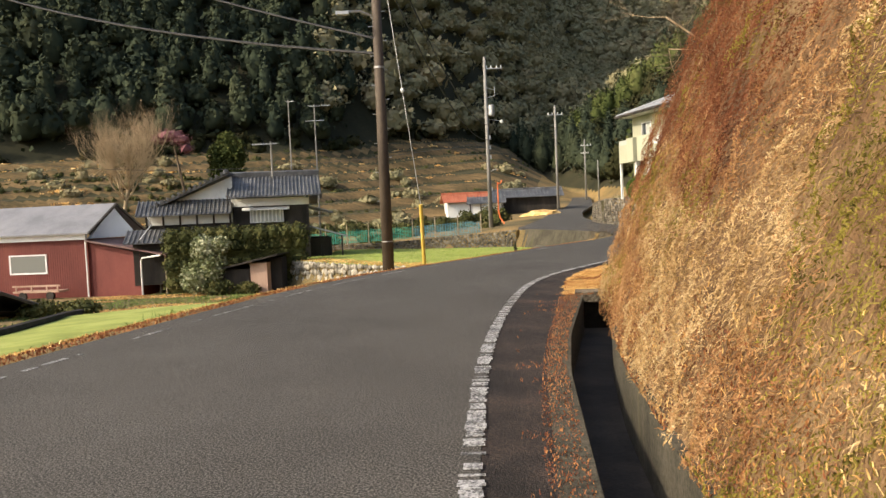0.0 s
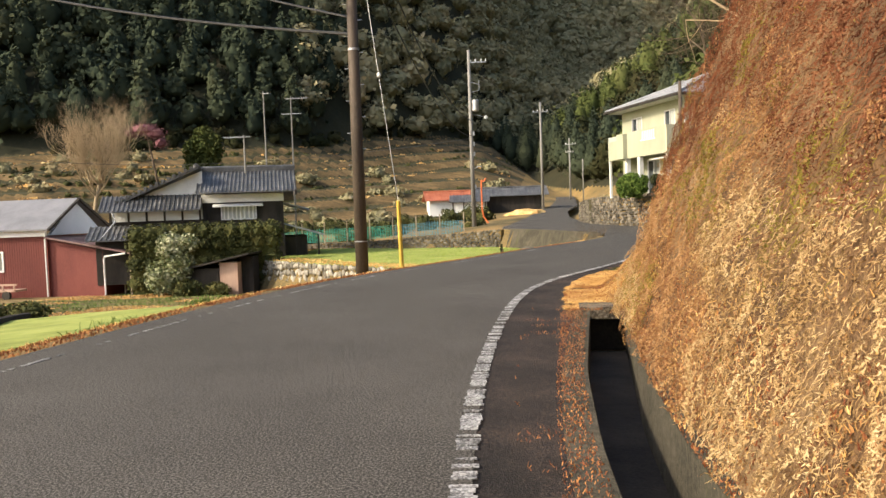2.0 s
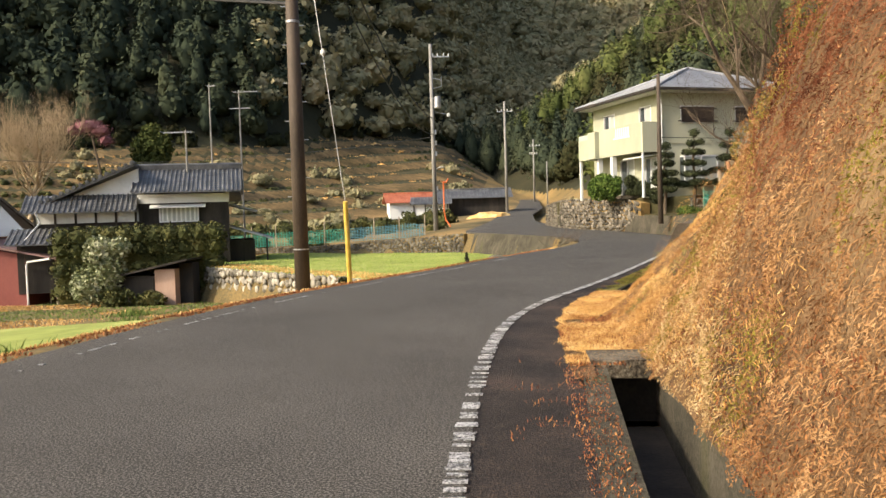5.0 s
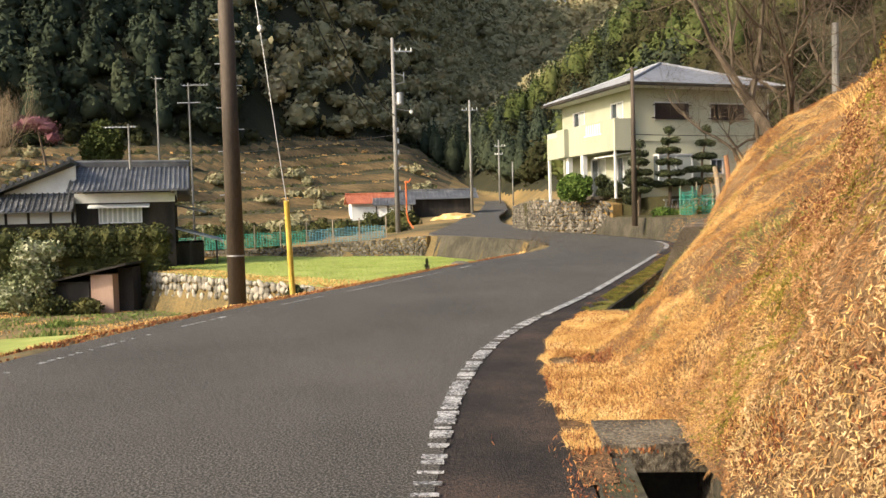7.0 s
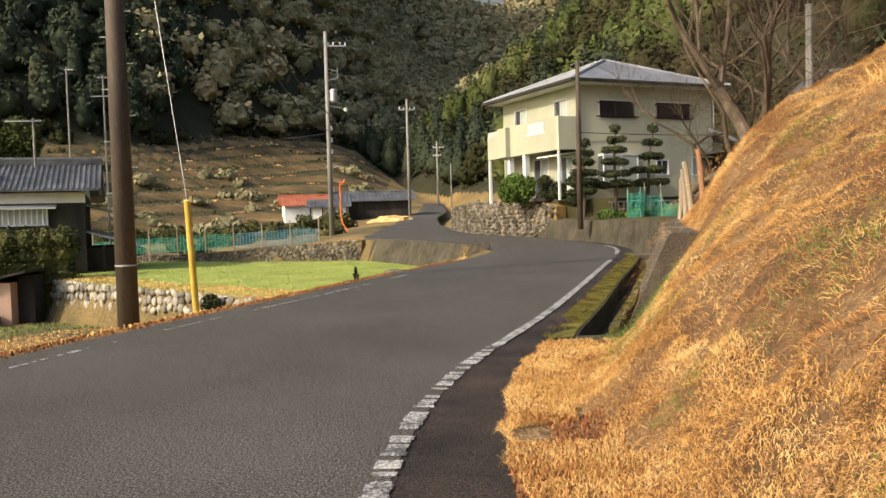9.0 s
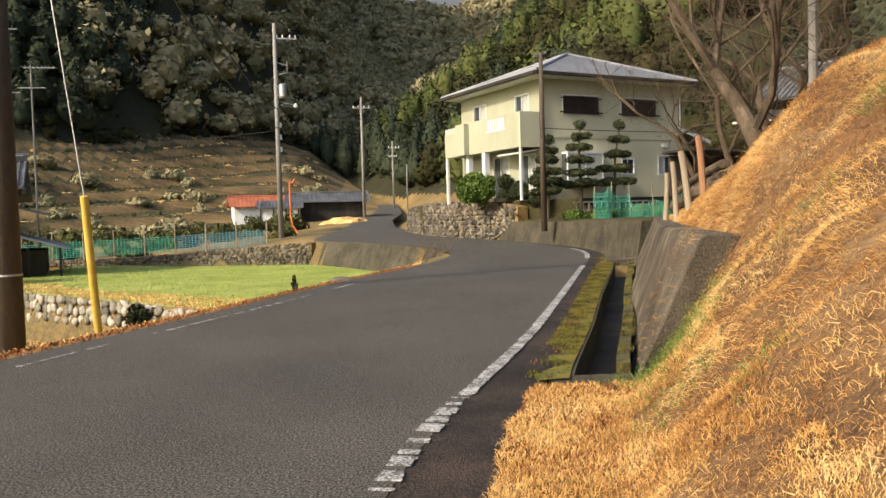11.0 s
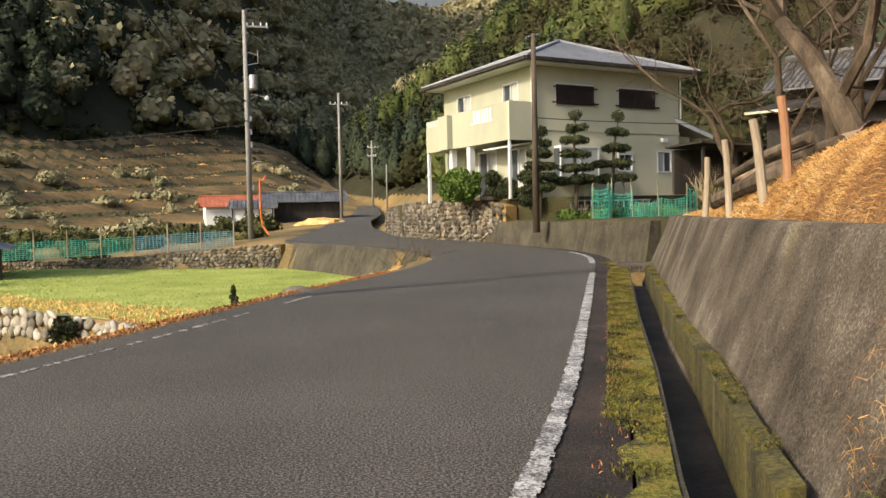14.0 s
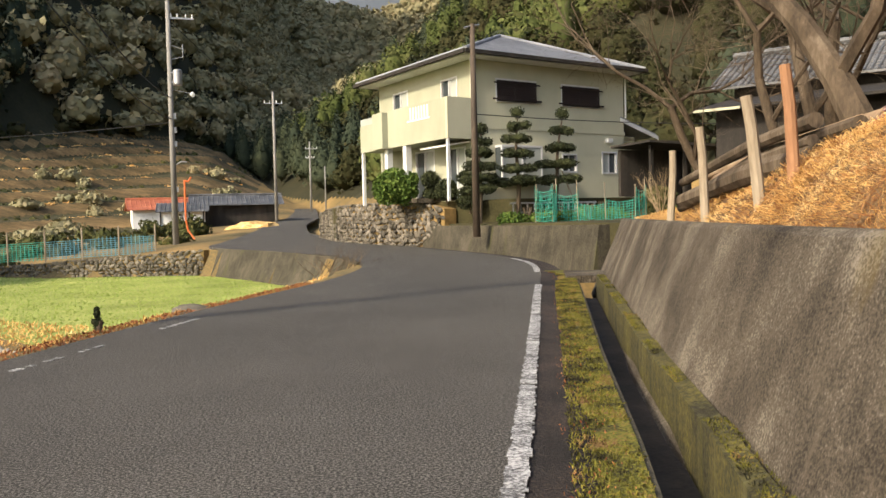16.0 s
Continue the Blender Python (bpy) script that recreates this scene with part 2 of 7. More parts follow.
# faint blue-white emission stands in for mist over the ridge
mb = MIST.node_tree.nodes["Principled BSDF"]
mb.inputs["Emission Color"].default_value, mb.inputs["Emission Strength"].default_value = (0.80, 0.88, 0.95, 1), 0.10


def glass(name, tint=(0.05, 0.06, 0.065), rough=0.08):
    m = bpy.data.materials.new(name)
    m.use_nodes = True
    b = m.node_tree.nodes["Principled BSDF"]
    b.inputs["Base Color"].default_value, b.inputs["Roughness"].default_value = (*tint, 1), rough
    b.inputs["Specular IOR Level"].default_value = 0.6
    return m


def streaked(name, colors, streak, amount, moss=None, speck=60.0):
    """Weathered concrete: cloudy base, pale and dark runs of water down the face, speckled grit."""
    m = mat(name, colors, 1.1, speck, 0.95, 0.8, coord="World", fine_mix=1.7, fine_rough=0.75, dist=0.012, big_mix=1.5)
    n, l = m.node_tree.nodes, m.node_tree.links
    bsdf, ramp = n["Principled BSDF"], n["Color Ramp"]
    geo = n.new("ShaderNodeNewGeometry")
    out = ramp.outputs["Color"]
    for i, (tint, scale, lo, hi, am) in enumerate([(streak[0], 6.5, 0.55, 0.70, amount), (streak[1], 3.2, 0.52, 0.70, amount)] + ([(moss, 1.3, 0.60, 0.74, 0.7)] if moss else [])):
        mp = n.new("ShaderNodeMapping")
        mp.inputs["Scale"].default_value = (1, 1, 0.10)
        mp.inputs["Location"].default_value = (3.7 * i, 1.3 * i, 0)
        l.new(geo.outputs["Position"], mp.inputs["Vector"])
        no = n.new("ShaderNodeTexNoise")
        no.inputs["Scale"].default_value, no.inputs["Detail"].default_value, no.inputs["Roughness"].default_value = scale, 5, 0.6
        l.new(mp.outputs["Vector"], no.inputs["Vector"])
        rg = n.new("ShaderNodeMapRange")
        rg.inputs["From Min"].default_value, rg.inputs["From Max"].default_value, rg.inputs["To Max"].default_value = lo, hi, am
        l.new(no.outputs["Fac"], rg.inputs["Value"])
        mx = n.new("ShaderNodeMix")
        mx.data_type = "RGBA"
        l.new(rg.outputs["Result"], mx.inputs["Factor"])
        l.new(out, mx.inputs["A"])
        mx.inputs["B"].default_value = (*tint, 1)
        out = mx.outputs["Result"]
    l.new(out, bsdf.inputs["Base Color"])
    return m


WALL_CONC = streaked("stained_concrete", [(0.022, 0.017, 0.012), (0.070, 0.056, 0.039), (0.118, 0.097, 0.070), (0.26, 0.225, 0.175)], ((0.17, 0.14, 0.10), (0.032, 0.026, 0.018)), 0.40, (0.15, 0.105, 0.02))
CONC_DARK = streaked("weathered_concrete", [(0.025, 0.023, 0.016), (0.060, 0.053, 0.036), (0.105, 0.092, 0.066)], ((0.12, 0.102, 0.07), (0.022, 0.019, 0.012)), 0.45, (0.075, 0.075, 0.02), 30)
MOSSY = streaked("mossy_concrete", [(0.018, 0.016, 0.010), (0.045, 0.040, 0.018), (0.085, 0.074, 0.022), (0.15, 0.128, 0.03)], ((0.17, 0.155, 0.06), (0.022, 0.018, 0.010)), 0.6, (0.14, 0.13, 0.02), 30)
GLASS = glass("window_glass")
GLASS_FROST = glass("curtained_glass", (0.42, 0.44, 0.40), 0.25)

# ---- mesh helpers ----
ICO = {}
for sub in (1, 2, 3):
    ib = bmesh.new()
    bmesh.ops.create_icosphere(ib, subdivisions=sub, radius=1)
    ib.verts.ensure_lookup_table()
    ICO[sub] = (np.array([v.co[:] for v in ib.verts]), np.array([[v.index for v in fc.verts] for fc in ib.faces]))
    ib.free()
RNG = np.random.default_rng(7)


class Shape:
    """Collects faces of one mesh."""

    def __init__(self):
        self.v, self.f = [], []

    def add(self, verts, faces):
        k = len(self.v)
        self.v += [tuple(p) for p in verts]
        self.f += [tuple(i + k for i in fc) for fc in faces]
        return self

    def box(self, a, b, m=None):
        (x0, y0, z0), (x1, y1, z1) = a, b
        vs = [Vector(p) for p in ((x0, y0, z0), (x1, y0, z0), (x1, y1, z0), (x0, y1, z0), (x0, y0, z1), (x1, y0, z1), (x1, y1, z1), (x0, y1, z1))]
        if m is not None:
            vs = [m @ p for p in vs]
        return self.add(vs, [(3, 2, 1, 0), (4, 5, 6, 7), (0, 1, 5, 4), (1, 2, 6, 5), (2, 3, 7, 6), (3, 0, 4, 7)])

    def tube(self, pts, radii, n=8, cap=True):
        pts = [Vector(p) for p in pts]
        if not hasattr(radii, "__len__"):
            radii = [radii] * len(pts)
        vs, fs = [], []
        ref = None
        for i, p in enumerate(pts):
            d = (pts[min(i + 1, len(pts) - 1)] - pts[max(i - 1, 0)]).normalized()
            if ref is None:
                ref = d.orthogonal().normalized()
            ref = (ref - d * ref.dot(d)).normalized()
            s = d.cross(ref)
            for k in range(n):
                a = 2 * math.pi * k / n
                vs.append(p + (ref * math.cos(a) + s * math.sin(a)) * radii[i])
        for i in range(len(pts) - 1):
            for k in range(n):
                fs.append((i * n + k, i * n + (k + 1) % n, (i + 1) * n + (k + 1) % n, (i + 1) * n + k))
        if cap:
            fs += [tuple(range(n))[::-1], tuple(range((len(pts) - 1) * n, len(pts) * n))]
        return self.add(vs, fs)

    def slab(self, poly, z0, z1):
        """A prism over a polygon given counter-clockwise; z0, z1: numbers or one for each corner."""
        n = len(poly)
        a = z0 if hasattr(z0, "__len__") else [z0] * n
        b = z1 if hasattr(z1, "__len__") else [z1] * n
        vs = [(x, y, a[i]) for i, (x, y) in enumerate(poly)] + [(x, y, b[i]) for i, (x, y) in enumerate(poly)]
        return self.add(vs, [tuple(range(n))[::-1], tuple(range(n, 2 * n))] + [(i, (i + 1) % n, n + (i + 1) % n, n + i) for i in range(n)])

    def sheet(self, corners, thick):
        """A plate over a planar polygon in space, thickened downwards."""
        n = len(corners)
        vs = [tuple(c) for c in corners] + [(c[0], c[1], c[2] - thick) for c in corners]
        return self.add(vs, [tuple(range(n)), tuple(range(n, 2 * n))[::-1]] + [(i, n + i, n + (i + 1) % n, (i + 1) % n) for i in range(n)])

    def rock(self, c, size, rng, sub=1):
        v, fc = ICO[sub]
        w = v * (1 + rng.uniform(-0.16, 0.16, (len(v), 1))) * np.array(size) + np.array(c)
        return self.add(w, fc)


def put(name, shape, material, parent=None, label="", smooth=False, m=None, weld=False):
    me = bpy.data.meshes.new(name)
    me.from_pydata(shape.v, [], shape.f)
    if weld:
        wb = bmesh.new()
        wb.from_mesh(me)
        bmesh.ops.remove_doubles(wb, verts=wb.verts, dist=0.0005)
        wb.to_mesh(me)
        wb.free()
    me.materials.append(material)
    if smooth:
        me.polygons.foreach_set("use_smooth", [True] * len(me.polygons))
    ob = new(name, me)
    ob.parent = parent
    if m is not None:
        ob.matrix_basis = m
    if label:
        ob["label"] = label
    return ob


def fast(name, verts, tris, material, parent=None, smooth=False):
    me = bpy.data.meshes.new(name)
    nv, nf, k = len(verts), len(tris), tris.shape[1]
    me.vertices.add(nv)
    me.vertices.foreach_set("co", np.asarray(verts, np.float32).ravel())
    me.loops.add(nf * k)
    me.loops.foreach_set("vertex_index", np.asarray(tris, np.int32).ravel())
    me.polygons.add(nf)
    me.polygons.foreach_set("loop_start", np.arange(0, nf * k, k, dtype=np.int32))
    me.polygons.foreach_set("loop_total", np.full(nf, k, np.int32))
    me.polygons.foreach_set("use_smooth", np.full(nf, smooth))
    me.update(calc_edges=True)
    me.materials.append(material)
    ob = new(name, me)
    ob.parent = parent
    return ob


def empty(name, m):
    e = new(name)
    e.empty_display_size = 0.2
    e.matrix_basis = m
    return e


def cards(centres, size, rng, lean=None, ratio=1.0):
    """Small bent leaf clumps: two triangles each, turned at random. Returns verts and triangles."""
    n = len(centres)
    a = rng.normal(size=(n, 3))
    if lean is not None:
        a = a * 0.55 + lean
    a /= np.linalg.norm(a, axis=1, keepdims=True)
    b = np.cross(a, rng.normal(size=(n, 3)))
    b /= np.linalg.norm(b, axis=1, keepdims=True)
    c = np.cross(a, b)
    s = np.asarray(size).reshape(-1, 1) * rng.uniform(0.6, 1.35, (n, 1))
    bend = rng.uniform(-0.35, 0.35, (n, 1)) * s
    p = np.stack([centres - a * s, centres + b * s * 0.55 * ratio + c * bend, centres + a * s, centres - b * s * 0.55 * ratio + c * bend], 1).reshape(-1, 3)
    i = np.arange(n)[:, None] * 4
    return p, np.concatenate([i + [0, 1, 2], i + [0, 2, 3]], 1).reshape(-1, 3)


def scales(centres, normals, size, rng, jitter=0.45, ratio=1.3):
    """Small leaf clumps lying along a crown's skin. Returns verts and triangles."""
    n = len(centres)
    nn = normals + rng.normal(scale=jitter, size=(n, 3))
    nn /= np.linalg.norm(nn, axis=1, keepdims=True)
    a = np.cross(nn, rng.normal(size=(n, 3)))
    a /= np.linalg.norm(a, axis=1, keepdims=True)
    b = np.cross(nn, a)
    s = np.asarray(size).reshape(-1, 1) * rng.uniform(0.6, 1.35, (n, 1))
    bend = nn * s * rng.uniform(0.05, 0.35, (n, 1))
    p = np.stack([centres - a * s, centres + b * s * 0.55 * ratio - bend, centres + a * s, centres - b * s * 0.55 * ratio - bend], 1).reshape(-1, 3)
    i = np.arange(n)[:, None] * 4
    return p, np.concatenate([i + [0, 1, 2], i + [0, 2, 3]], 1).reshape(-1, 3)


def blades(roots, ups, length, width, rng, droop=0.4):
    """Grass blades of two quads, bent at the tip by gravity. Returns verts and quads."""
    n = len(roots)
    ups = ups + rng.normal(scale=0.38, size=(n, 3))
    ups /= np.linalg.norm(ups, axis=1, keepdims=True)
    side = np.cross(ups, rng.normal(size=(n, 3)))
    side /= np.linalg.norm(side, axis=1, keepdims=True)
    L = (np.asarray(length) * rng.uniform(0.5, 1.4, n))[:, None]
    w = (np.asarray(width) * rng.uniform(0.6, 1.3, n))[:, None]
    mid = roots + ups * L * 0.55 - np.array([0, 0, 1]) * L * droop * 0.25
    tip = roots + ups * L * 0.95 - np.array([0, 0, 1]) * L * droop
    p = np.stack([roots - side * w, roots + side * w, mid - side * w * 0.8, mid + side * w * 0.8, tip - side * w * 0.25, tip + side * w * 0.25], 1).reshape(-1, 3)
    i = np.arange(n)[:, None] * 6
    return p, np.concatenate([i + [0, 1, 3, 2], i + [2, 3, 5, 4]], 1).reshape(-1, 4)


# ---- plan of the road ----
def curve(*pairs):
    ys, xs = zip(*pairs)
    ys, xs = np.array(ys, float), np.array(xs, float)
    fine_y = np.linspace(ys[0], ys[-1], 400)
    k = np.interp(fine_y, ys, xs)
    ker = np.hanning(19)
    ker /= ker.sum()
    pad = np.r_[[k[0]] * 9, k, [k[-1]] * 9]
    pad[:9] = k[0] + (k[1] - k[0]) * np.arange(-9, 0)
    pad[-9:] = k[-1] + (k[-1] - k[-2]) * np.arange(1, 10)
    k = np.convolve(pad, ker, "valid")
    return lambda y: np.interp(y, fine_y, k)


LINE = curve((-14.06, 4.29), (-10.04, 2.84), (-5.02, 1.36), (-0.01, 0.47), (4.33, -0.02), (7.10, -0.31), (8.00, -0.37), (9.81, -0.42), (12.41, -0.43), (14.40, -0.37), (15.60, -0.27), (16.80, -0.02), (18.29, 0.53), (19.09, 0.97), (20.78, 1.52), (22.57, 2.06), (24.77, 2.78), (28.75, 4.00), (31.84, 5.00), (34.43, 5.81), (37.22, 6.35), (42, 6.1), (48.4, 5.05), (53, 4.2), (60, 2.6), (70, 1.2), (84, 1.2), (100, 2.6), (125, 3.0), (160, 3.0))
LEFT = curve((-13.98, -1.91), (-7.96, -3.53), (0.06, -4.83), (6.06, -5.10), (10.07, -5.08), (14.06, -4.90), (17.56, -4.40), (20.05, -3.62), (22.04, -2.80), (24.03, -2.08), (25.62, -1.54), (28.02, -0.80), (29.51, -0.22), (31.79, 0.85), (34.48, 1.76), (37.5, 2.35), (40, 2.3), (44.5, 1.3), (50, -0.9), (53.5, -3.2), (57, -3.6), (62, -3.2), (70, -2.6), (84, -2.0), (100, -0.6), (125, 0.0), (160, 0.0))
EDGE = curve((-14.06, 4.79), (-10.04, 3.34), (-5.03, 1.91), (-0.01, 0.87), (3.99, 0.44), (7.00, 0.29), (10.00, 0.30), (12.39, 0.41), (14.20, 0.27), (16.20, 0.32), (17.39, 0.75), (18.49, 1.16), (19.18, 1.32), (21.47, 2.13), (23.07, 2.62), (30.54, 4.98), (33.92, 6.16), (38, 6.85), (42, 6.5), (48.4, 5.45), (53, 4.6), (60, 2.9), (70, 1.45), (84, 1.4), (100, 2.8), (125, 3.2), (160, 3.2))


def road_z(y):
    return np.interp(y, [-14, 30, 45, 60, 75, 92, 125, 160], [0, 0.0, 0.02, 0.12, 0.55, 1.2, 2.4, 4.0])


def strip(name, ys, xa, xb, za, zb, material, parent=None, sub=4, thick=0.0, smooth=False):
    """A lofted band between two lines; with thickness it gets sides and an underside."""
    s = Shape()
    n = sub + 1
    for y, a, b, c, d in zip(ys, xa, xb, za, zb):
        for k in range(n):
            q = k / sub
            s.v.append((a + (b - a) * q, y, c + (d - c) * q))
        if thick:
            s.v += [(b, y, d - thick), (a, y, c - thick)]
    w = n + 2 if thick else n
    for i in range(len(ys) - 1):
        for k in range(w if thick else n - 1):
            j = (k + 1) % w
            s.f.append((i * w + k, i * w + j, (i + 1) * w + j, (i + 1) * w + k))
    if thick:
        s.f += [tuple(range(w))[::-1], tuple(range((len(ys) - 1) * w, len(ys) * w))]
    return put(name, s, material, parent, smooth=smooth)


# ---- lie of the land ----
def step_noise(x, y, s, seed=0):
    """Smooth value noise, for arrays."""
    x, y = np.asarray(x) / s + seed * 17.3, np.asarray(y) / s - seed * 9.1
    xi, yi = np.floor(x), np.floor(y)
    fx, fy = x - xi, y - yi
    fx, fy = fx * fx * (3 - 2 * fx), fy * fy * (3 - 2 * fy)

    def h(a, b):
        q = np.sin(a * 127.1 + b * 311.7 + seed) * 43758.5453
        return q - np.floor(q)
    return (h(xi, yi) * (1 - fx) + h(xi + 1, yi) * fx) * (1 - fy) + (h(xi, yi + 1) * (1 - fx) + h(xi + 1, yi + 1) * fx) * fy


BANK_FOOT = curve((-14.08, 5.89), (-10.06, 4.34), (-5.04, 2.71), (-0.02, 1.52), (3.99, 1.06), (6.99, 0.92), (9.5, 0.88), (11.5, 0.92), (12.6, 0.92), (13.99, 0.80), (15.99, 0.86), (17.2, 1.25), (18.0, 1.62), (18.58, 1.88), (19.97, 2.43), (35.89, 8.93))
WALL_TOP = curve((17.47, 2.05), (18.57, 2.31), (20.46, 2.83), (22.56, 3.45), (26.34, 4.73), (34.31, 7.56), (36.40, 8.34))
WALL_Y = 18.5
SLOPE_Y = [-14, 4, 7, 9.3, 11, 12.6, 14, 15.5, 17, 18.4, 18.6, 20, 22, 25, 30, 36]
SLOPE = [2.3, 2.45, 2.62, 2.88, 3.1, 2.0, 1.3, 0.95, 1.25, 1.9, 1.9, 1.1, 0.47, 0.2, 0.15, 0.15]
SLOPE_TOP = [9.0, 8.3, 7.4, 6.4, 5.3, 4.4, 3.6, 3.1, 2.75, 2.45, 0.66, 2.0, 1.29, 0.5, 0.25, 0.12]


def slope_foot(y):
    """Line from which the bank rises: the ditch side, or the back of the retaining wall."""
    return np.where(y > WALL_Y, WALL_TOP(y) + 0.35, BANK_FOOT(y))


def bank_z(x, y):
    """Height of the bank on the uphill side."""
    z0 = np.interp(y, [-14, 18.4, 18.6, 36], [0.0, 0.0, 0.98, 0.98])
    d = np.maximum(x - slope_foot(y), 0)
    top = np.interp(y, SLOPE_Y, SLOPE_TOP)
    k = np.interp(y, SLOPE_Y, SLOPE)
    soft = np.interp(y, [11.5, 13.5, 18.3, 18.6], [0.0, 0.30, 0.30, 0.0])
    rise = d - soft * (1 - np.exp(-d / np.maximum(soft, 0.01)))
    z = z0 + top * (1 - np.exp(-k * rise / top * 1.15)) + np.interp(y, [18, 26, 33], [0.12, 0.08, 0.02]) * d
    bump = (step_noise(x * 1.0, y, 1.1, 3) - 0.5) * 0.45 + (step_noise(x, y, 0.4, 5) - 0.5) * 0.24 + (step_noise(x * 1.6, y, 0.17, 6) - 0.5) * 0.12
    z = z + np.where(y > WALL_Y, np.interp(y, [18.5, 20, 26, 31], [0.1, 0.28, 0.26, 0.0]) * (1 - np.exp(-d / 0.22)), 0)
    return z + bump * np.clip(d * 1.5, 0, 1) * np.interp(y, [12, 15, 19, 22], [1, 0.8, 0.5, 0.35])


STEPS = 9


def terrace_step(x, y, ys, yb):
    """How many terraces lie below a spot, with their edges winding a little."""
    q = np.clip((y - ys) / np.maximum(yb - ys, 1), 0, 1) * STEPS
    wind = 0.9 * (step_noise(x, y, 19, 31) - 0.5) + 0.3 * (step_noise(x, y, 6, 32) - 0.5)
    return np.clip(q + wind * np.clip(q, 0, 1) * np.clip(STEPS - q, 0, 1), 0, STEPS)


def land(x, y):
    x, y = np.asarray(x, float), np.asarray(y, float)
    le, ri = LEFT(np.clip(y, -14, 160)), EDGE(np.clip(y, -14, 160))
    rz = road_z(y)
    # lower fields on the valley side
    d = le - x
    low = np.interp(y, [-20, 5, 20, 46, 60, 80, 100, 138], [-0.5, -1.1, -1.6, -2.8, -1.4, -0.2, 0.6, 2.93])
    z = rz - 0.05 + (low - rz) * np.clip((d - 0.5) / np.interp(y, [0, 15, 22, 27, 34, 40, 46], [5, 6, 8, 4, 3.5, 9, 15]), 0, 1)
    # terraces and the wooded mountain beyond
    yb = np.interp(x, [-400, -200, -140, -85, -45, -29, -14, 2, 40], [-150, 20, 60, 98, 126, 160, 195, 215, 230])
    ys = np.interp(x, [-400, -140, -60, -20, 0], [-190, 20, 70, 92, 108])
    st = terrace_step(x, y, ys, yb)
    st = np.floor(st) + np.clip((st - np.floor(st) - 0.55) / 0.45, 0, 1) * 0.82 + (st - np.floor(st)) * 0.18
    terr = st / STEPS * 11.5
    over = np.maximum(y - yb, 0)
    mount = 0.70 * over + 0.012 * np.minimum(over, 60) ** 1.5
    left = np.where(y > ys, terr * np.clip(d / 14, 0, 1) + mount, 0.0)
    z = np.where(d > 0, z + left, z)
    # uphill side
    xb = np.interp(y, [-60, 5, 18, 30, 36, 60, 72, 82, 100, 127, 150, 200, 250, 420], [5, 4.0, 7.5, 13, 21, 24, 20, 9, 7, 6, 0, -20, -42, -80])
    up = np.maximum(x - xb, 0)
    base = np.interp(y, [-60, 8, 14, 20, 26, 34, 46, 60, 72, 100, 200], [7, 7, 2.4, 2.6, 2.4, 1.9, 1.75, 1.9, 1.6, 2.0, 5])
    inner = np.clip((x - ri - 0.3) / np.maximum(xb - ri, 1), 0, 1)
    right = rz - 0.8 + (base - rz + 0.8) * inner ** 0.6 + 0.72 * up + 0.008 * np.minimum(up, 60) ** 1.5
    plot = (y > 36) & (y < 64) & (x > ri + 2.2) & (x < xb)
    right = np.where((y > 34) & (y < 64) & (x < xb), np.where(plot, np.interp(y, [45.5, 47.5], [0.6, 1.55]), -0.5), right)
    near = (y < 37) & (x < xb + 1)
    right = np.where(near, -0.9, right)
    z = np.where(x > ri - 0.9, right, z)
    z = np.where((x > le + 0.8) & (x <= ri), rz - 0.8, z)
    z = np.where((x > le - 0.2) & (x <= le + 0.8), rz - 0.12, z)
    ridge = np.maximum(low * 0 + rz - 0.05 + left, rz - 0.8 + 0.72 * up + 0.008 * np.minimum(up, 60) ** 1.5)
    saddle = 1 - 0.47 * np.exp(-((x / np.maximum(y, 1) - 0.055) / 0.15) ** 4) * np.clip((y - 160) / 90, 0, 1)
    z = np.where(y > 138, ridge * saddle, z)
    far = np.clip((np.hypot(x, y - 20) - 120) / 60, 0, 1)
    z = z + far * (step_noise(x, y, 60, 2) - 0.5) * 26 + far * (step_noise(x, y, 24, 4) - 0.5) * 7
    return np.minimum(z, 210)


# rice field beside the road, held by a low stone wall
FIELD = [(-16.9, 46.3), (-5.6, 35.0), (-3.2, 31.6), (-1.75, 29.2), (-0.7, 31.2), (1.0, 34.6), (1.9, 37.6), (1.2, 44.5), (-0.9, 50.0), (-3.6, 53.8), (-9.9, 55.4), (-13.4, 57.7), (-16.9, 58.6)]
FIELD_Z = -1.08


def inside(poly, x, y):
    x, y = np.asarray(x), np.asarray(y)
    r = np.zeros(x.shape, bool)
    for (ax, ay), (bx, by) in zip(poly, poly[1:] + poly[:1]):
        c = ((ay > y) != (by > y)) & (x < (bx - ax) * (y - ay) / (by - ay + 1e-12) + ax)
        r ^= c
    return r


gx = np.unique(np.r_[np.linspace(-420, -70, 50), np.linspace(-110, -34, 70), np.arange(-34, 26, 0.5), np.linspace(26, 90, 40), np.linspace(90, 420, 45)])
gy = np.unique(np.r_[np.linspace(-150, -16, 24), np.arange(-16, 66, 0.5), np.linspace(66, 150, 150), np.linspace(150, 236, 140), np.linspace(236, 620, 66)])
GX, GY = np.meshgrid(gx, gy)
GZ = land(GX, GY)
